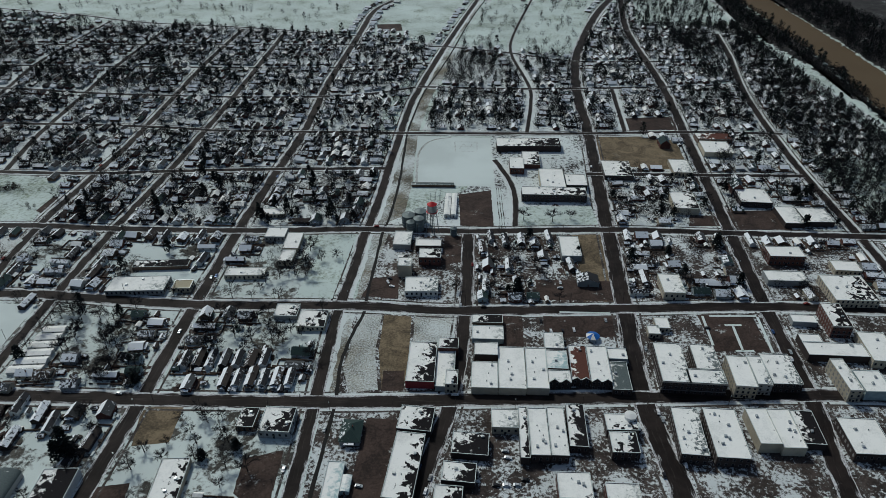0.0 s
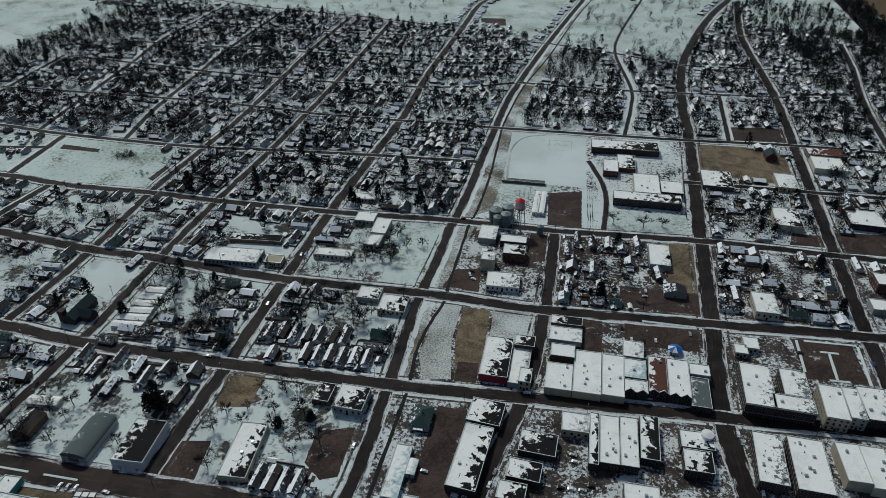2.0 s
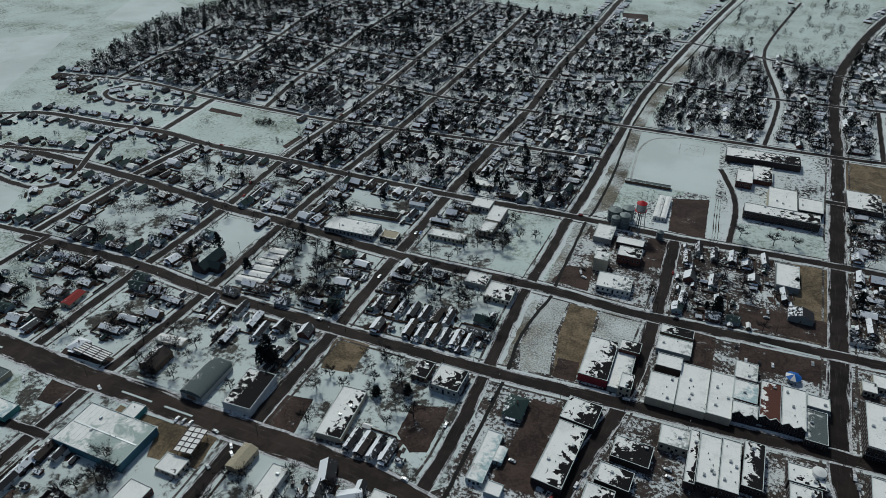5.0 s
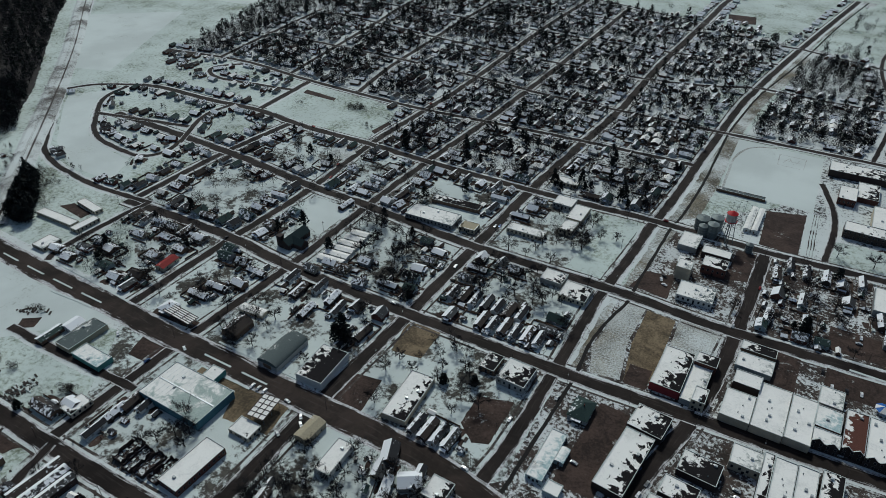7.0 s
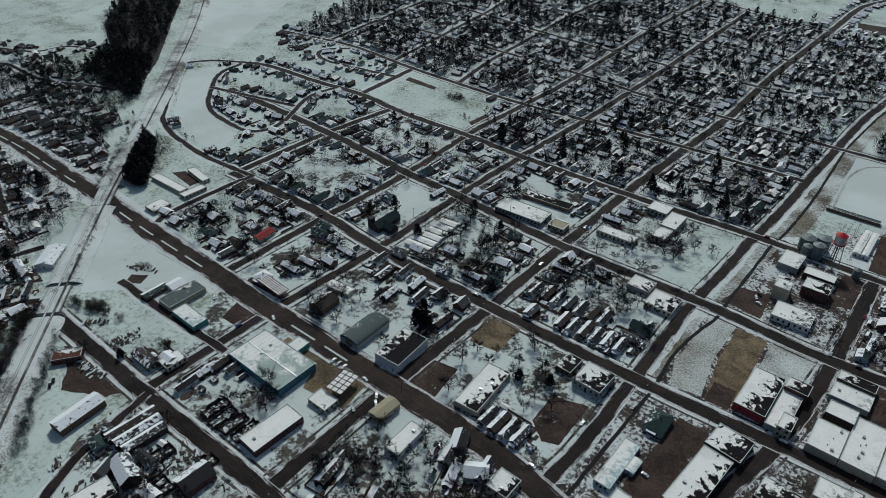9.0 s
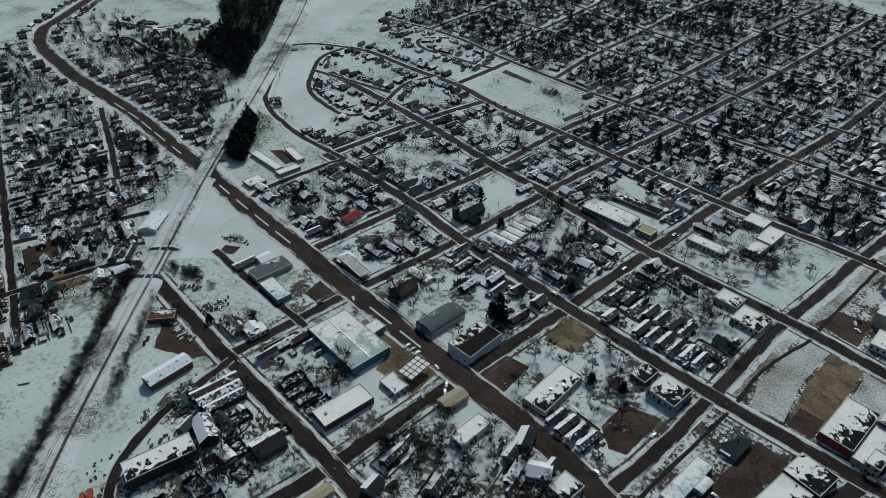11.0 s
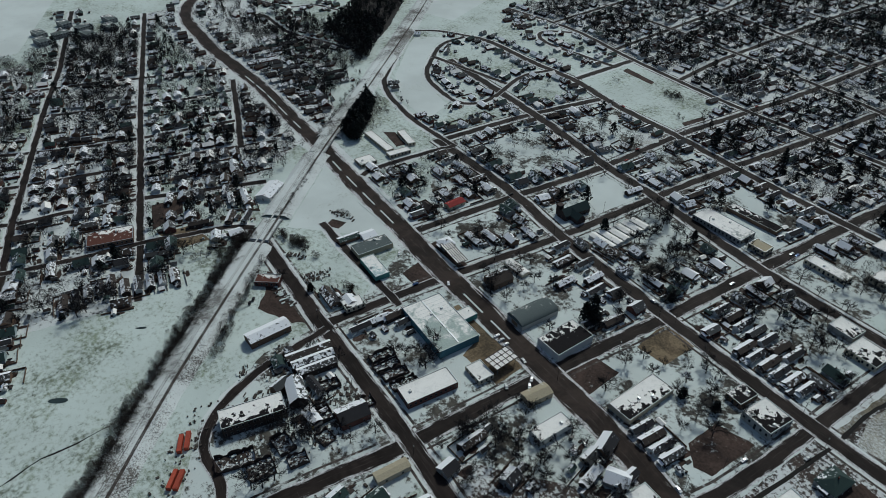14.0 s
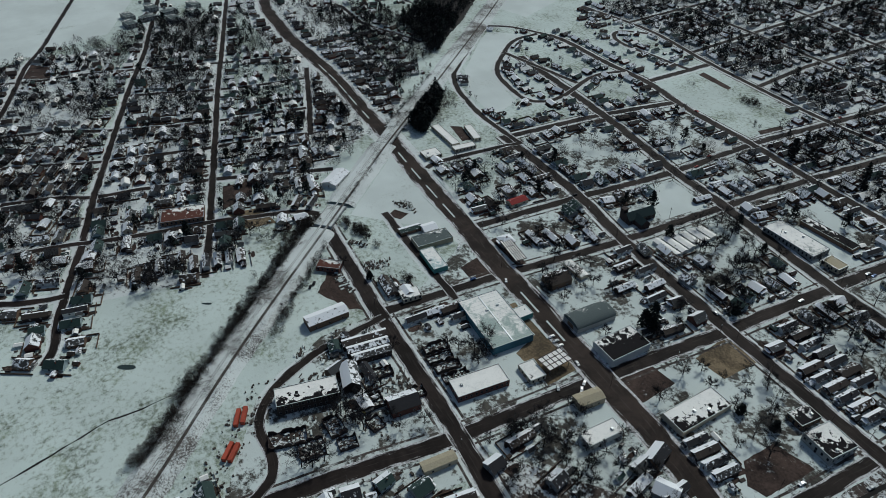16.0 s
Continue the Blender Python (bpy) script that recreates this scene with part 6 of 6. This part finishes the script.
scatter([(-690, 760), (-650, 560), (-400, 545), (-360, 1015), (-640, 1000)], 4200, 0.16)
scatter([(-440, -120), (-780, -120), (-830, 45), (-375, -62)], 1700, 0.06)
scatter([(-318, 450), (-60, 440), (-10, 925), (-137, 962), (-273, 1000), (-400, 1015), (-400, 545), (-318, 535)], 5400, 0.17)
scatter([(-720, 1110), (-560, 1072), (-460, 1030), (-640, 1000), (-695, 930)], 420, 0.12)
scatter([(-415, 280), (-60, 265), (-60, 440), (-410, 460)], 430, 0.05, low=0.7)
scatter([(-398, 200), (-318, 196), (-316, 268), (-398, 272)], 90, 0.05)
scatter([(-310, 190), (-60, 180), (-60, 262), (-310, 275)], 90, 0.05)
scatter([(-18, 620), (320, 620), (330, 1000), (30, 1000)], 3900, 0.15)
scatter([(120, 435), (320, 425), (320, 615), (140, 615)], 700, 0.10)
scatter([(0, 345), (320, 340), (320, 430), (20, 430)], 130, 0.08)
scatter([(-270, 90), (-170, 90), (-180, -60), (-195, 12)], 75, 0.03)
scatter([(-165, 150), (-130, 165), (-80, 158), (-62, 95), (-166, 95)], 130, 0.0, low=0.6, high=1.0)
scatter([(-420, 30), (-350, 15), (-470, 180), (-860, 170), (-860, 60)], 1900, 0.07)
scatter([(-350, 10), (-860, 150), (-860, 50), (-362, -62)], 1800, 0.06)
scatter([(-815, 260), (-758, 235), (-694, 289), (-722, 310), (-784, 296)], 260, 0.2)
scatter([(-726, 262), (-669, 318), (-598, 296), (-546, 244), (-579, 217)], 600, 0.03)
scatter([(-800, 300), (-640, 306), (-600, 300), (-625, 330), (-700, 340), (-790, 320)], 260, 0.1)
scatter([(-480, 205), (-620, 280), (-900, 320), (-900, 200)], 500, 0.10)
scatter([(-640, 270), (-420, 275), (-410, 450), (-640, 440)], 120, 0.25, low=0.35, high=0.6)
scatter([(320, 430), (425, 500), (425, 1000), (320, 1000)], 3300, 0.16)
for poly, count, g in (([(-1057, 747), (-907, 587), (-784, 475), (-687, 391), (-647, 347), (-705, 345), (-760, 380), (-850, 424), (-935, 500), (-1135, 665)], 5000, 0.3), ([(-690, 386), (-606, 312), (-640, 314), (-720, 324), (-765, 376)], 1100, 0.25), ([(445, 640), (450, 820), (432, 1000), (450, 1200), (488, 1240), (482, 930), (474, 800), (462, 680)], 900, 0.25), ([(512, 600), (530, 800), (540, 1000), (548, 1300), (640, 1300), (640, 600)], 2600, 0.15), ([(-700, 1140), (-450, 1050), (-140, 975), (-130, 1150), (-700, 1190)], 110, 0.1), ([(16, 918), (88, 890), (160, 858), (212, 990), (240, 1160), (66, 1150), (40, 1030)], 150, 0.04), ([(220, 985), (258, 985), (420, 975), (430, 1160), (300, 1170)], 420, 0.4), ([(-783, -95), (-818, -37), (-842, 20), (-836, 24), (-810, -35), (-775, -92)], 90, 0.2), ([(-469, 214), (-494, 236), (-526, 268), (-508, 268), (-452, 219)], 800, 0.55)):
    for _ in range(count):
        xs, ys = [p[0] for p in poly], [p[1] for p in poly]
        x, y = rng.uniform(min(xs), max(xs)), rng.uniform(min(ys), max(ys))
        if inside(x, y, poly):
            WILD.append((x, y, rng.random() < g, rng.uniform(0.7, 1.2), rng.randrange(5)))
WILD.sort(key=lambda s: math.hypot(s[0], s[1] - 20))
for x, y, g, s, k in WILD[:250]:
    tree(x, y, k, s, g)


def far_template(seed, green, n=170):
    R = np.random.default_rng(seed)
    out = np.zeros((n + 2, 3, 3))
    for i in range(n):
        a, z = R.uniform(0, 6.283), R.uniform(0.25, 1.0)
        if green:
            rad = 3.6 * (1 - z) ** 0.6 * R.uniform(0.3, 1.1)
            c = np.array((rad * np.cos(a), rad * np.sin(a), z * 11))
            out[i] = c + R.normal(0, 0.75, (3, 3))
        else:
            rad = 5.0 * np.sqrt(R.uniform(0, 1)) * np.sin(np.pi * min(0.95, z * 0.9)) ** 0.6
            c = np.array((rad * np.cos(a), rad * np.sin(a), z * 12))
            d = np.array((np.cos(a) * 0.7, np.sin(a) * 0.7, R.uniform(0.3, 1.2))) * R.uniform(1.0, 2.4)
            side = np.cross(d, R.normal(0, 1, 3))
            side *= 0.15 * (170 / n) ** 0.85 / (np.linalg.norm(side) + 1e-6)
            out[i] = (c - d / 2 - side, c - d / 2 + side, c + d / 2)
    for k in range(2):
        a = np.array((0.3, 0, 0)) if k == 0 else np.array((0, 0.3, 0))
        out[n + k] = (-a, a, np.array((0, 0, 9.0)))
    return out


def joined_trees(name, spots, green, mat, label):
    temps = [far_template(200 + i + 10 * green, green) for i in range(4)]
    coarse = [far_template(300 + i + 10 * green, green, 75) for i in range(4)]
    R = np.random.default_rng(5)
    blocks = []
    for x, y, g, s, k in spots:
        a = R.uniform(0, 6.283)
        rot = np.array(((np.cos(a), -np.sin(a), 0), (np.sin(a), np.cos(a), 0), (0, 0, 1)))
        blocks.append((temps if math.hypot(x, y) < 560 and s > 0.3 else coarse)[k % 4] @ rot.T * s * (1.3 if green else 1.0) * (1, 1, R.uniform(0.8, 1.15)) + (x * K, y * K, -0.1))
    V = np.concatenate(blocks).reshape(-1, 3)
    me = bpy.data.meshes.new(name)
    n = len(V) // 3
    me.vertices.add(len(V))
    me.vertices.foreach_set("co", V.astype(np.float32).ravel())
    me.loops.add(len(V))
    me.loops.foreach_set("vertex_index", np.arange(len(V), dtype=np.int32))
    me.polygons.add(n)
    me.polygons.foreach_set("loop_start", np.arange(0, len(V), 3, dtype=np.int32))
    me.polygons.foreach_set("loop_total", np.full(n, 3, dtype=np.int32))
    me.materials.append(mat)
    me.update(calc_edges=True)
    tagged(new(name, me), label, "trees", kind="stuff")


joined_trees("far_bare_trees", [s for s in WILD[250:] if not s[2]], 0, M_TWIG, "distant leafless trees among snowy houses")
joined_trees("far_evergreens", [s for s in WILD[250:] if s[2]], 1, M_NEEDLE, "distant dark evergreen trees")

# brushwood along the railway and the ditch
BRUSH = []
for line, wide, count in (([(-228, -43), (-244, -27), (-262, -14), (-285, 8), (-320, 40), (-360, 75), (-378, 92)], 6, 1100), ([(-345, 92), (-322, 72), (-305, 55), (-290, 42)], 3, 90), ([(-470, 222), (-500, 258), (-520, 272)], 16, 260), ([(-384, 120), (-440, 175)], 3, 60), ([(-372, 60), (-376, 95)], 8, 80), ([(-280, 38), (-300, 52)], 4, 40), ([(-480, 196), (-560, 280)], 4, 70), ([(-60, 120), (-54, 200)], 2, 20)):
    pts = smooth_line(line, 2)
    for _ in range(count):
        p = rng.choice(pts) / K
        BRUSH.append((p.x + rng.gauss(0, wide / 2), p.y + rng.gauss(0, wide / 2), False, rng.uniform(0.28, 0.5), rng.randrange(4)))
for cx, cy, spread, count in ((-364, 505, 6, 60), (-330, 474, 3, 8), (-420, 490, 2, 4), (-350, 118, 4.5, 90), (-363, 114, 3, 30), (-289, 124, 2.5, 30), (-331, 121, 2, 8), (-280, 113, 3, 14), (-365, 158, 3, 12), (-223, 146, 3, 12)):
    for _ in range(count):
        BRUSH.append((rng.gauss(cx, spread), rng.gauss(cy, spread * 0.6), False, rng.uniform(0.25, 0.5), rng.randrange(4)))
joined_trees("brushwood", BRUSH, 0, M_BRUSH, "bare brushwood thicket along the railway bank")
SHRUBS = []
for x, y, r, k in SPOTS:
    if math.hypot(x, y) < 620:
        for _ in range(4):
            a, q = rng.uniform(0, 6.283), rng.uniform(4.5, 10)
            SHRUBS.append((x + q * math.cos(a), y + q * math.sin(a), True, rng.uniform(0.1, 0.24), rng.randrange(4)))
SHRUBS = [s for s in SHRUBS if clear_of_roads(s[0], s[1], 0.5)]
joined_trees("garden_shrubs", SHRUBS, 1, M_BRUSH, "low dark garden shrubs in snowy yards")

# trodden wet earth and drives beside the houses
V, F = [], []
for n, (x, y, r, k) in enumerate(SPOTS):
    if math.hypot(x, y) > 600:
        continue
    for j in range(3):
        a, q = rng.uniform(0, 6.283), rng.uniform(3.5, 8.5)
        px, py = x + q * math.cos(a), y + q * math.sin(a)
        if not clear_of_roads(px, py, 1.5):
            continue
        w, l, n0, z = rng.uniform(1.4, 3.2), rng.uniform(2.5, 6.5), len(V), 0.034 + 0.0015 * ((n * 3 + j) % 29)
        c, s = math.cos(radians(r)), math.sin(radians(r))
        for i in range(14):
            b = i * 0.4488
            u, v = w * math.copysign(abs(math.cos(b)) ** 0.6, math.cos(b)) * rng.uniform(0.65, 1.15), l * math.copysign(abs(math.sin(b)) ** 0.6, math.sin(b)) * rng.uniform(0.65, 1.15)
            V.append((px * K + u * c - v * s, py * K + u * s + v * c, z))
        F.append(tuple(range(n0, n0 + 14)))
tagged(new("trodden_earth", mesh_of("trodden_earth", V, F, [M_LOT])), "wet trodden earth and drives beside the houses", "bare earth", kind="stuff")

# outbuildings with snowy or bare lids behind the houses
SHEDS = []
for x, y, r, k in SPOTS:
    if math.hypot(x, y) > 1000:
        continue
    for _ in range(3 if math.hypot(x, y) < 600 else 2):
        a, q = rng.choice((0, 90, 180, 270)) + r + rng.uniform(-25, 25), rng.uniform(6.5, 11.5)
        px, py = x + q * math.cos(radians(a)), y + q * math.sin(radians(a))
        if clear_of_roads(px, py, 1.5) and not any(inside(px, py, p) for p in OPEN) and not any(abs(px - u) + abs(py - v) < 9 for u, v, _, _ in SHEDS[-12:]):
            SHEDS.append((px, py, r + rng.choice((0, 90)), rng.randrange(99)))
joined_houses("outbuildings", SHEDS, "small sheds and car ports in snowy back yards", 0.42, 0.72)

# board and wire fences round the plots
V, F = [], []
for x, y, r, k in SPOTS:
    if math.hypot(x, y) > 620:
        continue
    c, s = math.cos(radians(r)), math.sin(radians(r))
    for a, b, e, f in ((-7, -9, -7, 13), (-7, 13, 7, 13), (7, -4, 7, 13)):
        if rng.random() < 0.35:
            continue
        ends = [(x * K + u * c - v * s, y * K + u * s + v * c) for u, v in ((a, b), (e, f))]
        if all(clear_of_roads(p / K, q / K, 0.5) and not any(inside(p / K, q / K, o) for o in OPEN) for p, q in ends):
            (p, q), (u, v) = ends
            d = Vector((u - p, v - q)).normalized() * 0.09
            n0 = len(V)
            V += [(p + d.y, q - d.x, 0), (u + d.y, v - d.x, 0), (u - d.y, v + d.x, 0), (p - d.y, q + d.x, 0), (p + d.y, q - d.x, 1.4), (u + d.y, v - d.x, 1.4), (u - d.y, v + d.x, 1.4), (p - d.y, q + d.x, 1.4)]
            F += [tuple(n0 + i for i in g) for g in BOX_FACES]
tagged(new("garden_fences", mesh_of("garden_fences", V, F, [WALLS["brown"]])), "weathered brown board fences between snowy plots", "fences", kind="stuff")

# sheds, wood piles and rubbish behind the houses
V, F, S = [], [], []
for x, y, r, k in SPOTS:
    if math.hypot(x, y) > 560:
        continue
    for _ in range(5):
        a, q = rng.uniform(0, 6.283), rng.uniform(4.5, 10)
        px, py = x + q * math.cos(a), y + q * math.sin(a)
        if not clear_of_roads(px, py, 0.5):
            continue
        w, l, h = rng.uniform(0.3, 1.2), rng.uniform(0.4, 1.8), rng.uniform(0.3, 1.6)
        c, s = math.cos(radians(r)), math.sin(radians(r))
        n0 = len(V)
        box_into(V, F, -w, -l, 0, w, l, h)
        lean = rng.uniform(-0.3, 0.3)
        V[n0:] = [(px * K + u * c - v * s, py * K + u * s + v * c, z * (1 + lean * (u / w))) for u, v, z in V[n0:]]
        S += [0 if rng.random() < 0.7 else 1] * 6
for _ in range(150):
    t = rng.random()
    px, py = -250 + 60 * t + rng.uniform(-6, 10), 22 - 62 * t + rng.uniform(-4, 14)
    if clear_of_roads(px, py, -6):
        w, n0 = rng.uniform(0.2, 0.7), len(V)
        box_into(V, F, -w, -w * rng.uniform(0.5, 2), 0, w, w, rng.uniform(0.2, 1.1))
        V[n0:] = [(px * K + u, py * K + v, z * rng.uniform(0.7, 1.2)) for u, v, z in V[n0:]]
        S += [0] * 6
for (ax, ay), (bx, by), count, wide in (((-316, 87), (-296, 90), 70, 1.5), ((-344, 107), (-334, 114), 45, 1.2), ((-316, 106), (-312, 120), 60, 1.5), ((-311, 107), (-308, 118), 45, 1.2), ((-258, 58), (-256, 76), 110, 4.5), ((-260, 44), (-254, 56), 70, 3), ((-224, 68), (-212, 88), 120, 4), ((-240, 40), (-222, 58), 110, 5), ((-210, 40), (-196, 72), 110, 5), ((-372, 153), (-354, 163), 40, 1.5)):
    for _ in range(count):
        t = rng.random()
        px, py = ax + (bx - ax) * t + rng.gauss(0, wide), ay + (by - ay) * t + rng.gauss(0, wide)
        if clear_of_roads(px, py, 0.5):
            w, l, n0, turn = rng.uniform(0.25, 0.75), rng.uniform(0.4, 1.9), len(V), math.atan2(by - ay, bx - ax) + rng.gauss(0, 0.15)
            c, s = math.cos(turn), math.sin(turn)
            box_into(V, F, -w, -l, 0, w, l, rng.uniform(0.3, 1.0))
            V[n0:] = [(px * K + u * c - v * s, py * K + u * s + v * c, z) for u, v, z in V[n0:]]
            S += [0 if rng.random() < 0.6 else 1] * 6
tagged(new("yard_clutter", mesh_of("yard_clutter", V, F, [M_BRUSH, M_SNOW], S)), "small sheds, wood piles and rubbish in snowy yards", "clutter", kind="stuff")

# ---- cars ----
CAR_BODY = {}


def car_meshes(i, mat):
    V = []
    prof = [(-2.3, 0.35), (-2.3, 0.85), (-1.5, 0.98), (-0.9, 1.48), (0.9, 1.5), (1.45, 1.02), (2.25, 0.85), (2.3, 0.35)]
    n0 = len(prof)
    for s in (-1, 1):
        V += [(s * (0.9 if z < 1.1 else 0.72), a, z) for a, z in prof]
    F = [tuple(range(n0)), tuple(reversed(range(n0, 2 * n0)))] + [(k, n0 + k, n0 + (k + 1) % n0, (k + 1) % n0) for k in range(n0)]
    body = mesh_of("body", V, F, [mat])
    glass = boxes("window_band", [(-0.84, -1.05, 1.02, 0.84, 1.15, 1.36)], M_GLASS)
    V, F = [], []
    for k in range(10):
        a = 0.6283 * k
        V += [(-0.11, 0.33 * math.cos(a), 0.33 * math.sin(a)), (0.11, 0.33 * math.cos(a), 0.33 * math.sin(a))]
    F = [(2 * k, 2 * k + 1, (2 * k + 3) % 20, (2 * k + 2) % 20) for k in range(10)] + [tuple(range(0, 20, 2)), tuple(range(19, 0, -2))]
    return body, glass, mesh_of("wheel", V, F, [M_TYRE])


for i, m in enumerate(CARS):
    CAR_BODY[i] = car_meshes(i, m)
CAR_WORDS = ["white", "black", "silver", "dark red", "dark blue", "yellow"]


def car(x, y, rot, paint, where):
    ob = root("car", x, y, rot, "%s car parked %s" % (CAR_WORDS[paint], where), "car", "parked cars", z=0.18)
    body, glass, wheel = CAR_BODY[paint]
    part("body", body, ob)
    part("window_band", glass, ob)
    for sx in (-0.82, 0.82):
        for sy in (-1.45, 1.45):
            part("wheel", wheel, ob, at=pose(sx, sy, 0.33))


for x, y, r, p in ((-138.8, 159.7, 30, 0), (-142.8, 160.6, 40, 2), (-136.8, 149.9, 35, 1), (-126.3, 155.4, 60, 0), (-125.5, 161.3, 70, 2), (-131.3, 158.2, 20, 1), (-207.5, 60, 80, 5), (-203.5, 61.5, 70, 1), (-216, 54, 100, 1), (-189, 170, 85, 0), (-183, 172, 80, 2), (-170.5, 167, 40, 0), (-167.5, 163, 50, 0), (-174, 153, 60, 2), (-206, 172, 0, 0), (-202, 172, 0, 2), (-198, 172, 0, 0), (-259, 176, 60, 0), (-77, 215, -5, 0), (-75.5, 245, -5, 1), (-61, 240, -5, 2), (-84, 178, 80, 0), (-40, 205, 80, 2), (-37, 368, 20, 0), (-34, 363, 70, 0), (-36, 372, 60, 1), (60, 326, 0, 1), (65, 316, 0, 0), (72, 316, 0, 1), (79, 317, 0, 0), (100, 326, 0, 2), (78, 366, 0, 0), (77, 360, 90, 2), (112, 250, -4, 0), (106, 300, -4, 1), (113, 245, -4, 2), (116, 216, -4, 0), (104, 210, -4, 1), (165, 256, 84, 0), (190, 250, 84, 2), (150, 262, 88, 1), (30, 225, 80, 2), (31, 221, 80, 0), (24, 205, 85, 1), (29, 205, 85, 0), (34, 205, 85, 2), (38, 208, 85, 1), (199, 290, -4, 0), (201, 296, -4, 2), (160, 318, 85, 1), (118, 300, -4, 2), (-302, 167, 50, 0), (-258, 226, 30, 1), (-313, 72, 55, 1), (-311, 69, 55, 1), (-149, 141, 30, 2), (-146, 137, 35, 0), (-160, 318, -4, 0), (-157, 375, -4, 2)):
    car(x, y, r, p, "beside a wet snowy street")
for i in range(46):
    line = rng.choice([STREETS_UP[k] for k in ("c", "b", "main", "s8", "a", "f")] + [STREETS_OVER[k] for k in ("y262", "y345", "y440")])
    pts = smooth_line(line, 5)
    j = rng.randrange(len(pts) - 1)
    d = (pts[j + 1] - pts[j]).normalized()
    s = rng.choice((-1, 1)) * 3.4
    p = pts[j] / K
    if p.y < 640:
        car(p.x + d.y * s, p.y - d.x * s, math.degrees(math.atan2(d.y, d.x)) - 90, rng.randrange(5), "at the kerb of a street")

# ---- poles ----
POLE = tube("pole", 0.16, 0.11, 0, 10.5, M_POLE, 6)
ARM = boxes("crossarm", [(-1.2, -0.07, 9.4, 1.2, 0.07, 9.6)], M_POLE)
CAN = tube("transformer", 0.28, 0.28, 8.0, 9.0, M_METAL, 8)
for key, side in (("c", 1), ("b", -1), ("a", 1), ("canal", -1), ("main", 1), ("s8", -1), ("y97", 1), ("y345", -1), ("y440", 1), ("y262", 1)):
    line = {**STREETS_UP, **STREETS_OVER}[key]
    pts = smooth_line(line, 40)
    for j in range(len(pts) - 1):
        d = (pts[j + 1] - pts[j]).normalized()
        off = 8.5 if key in ("main", "canal") else 6.6
        p = pts[j] / K
        if p.y > 620:
            continue
        ob = root("utility_pole", p.x + d.y * off * side, p.y - d.x * off * side, math.degrees(math.atan2(d.y, d.x)) - 90, "tarred timber utility pole with a crossarm", "utility pole", "utility poles")
        part("pole", POLE, ob)
        part("crossarm", ARM, ob)
        if j % 3 == 0:
            part("transformer", CAN, ob, "grey transformer can", pose(0.4, 0, 0))
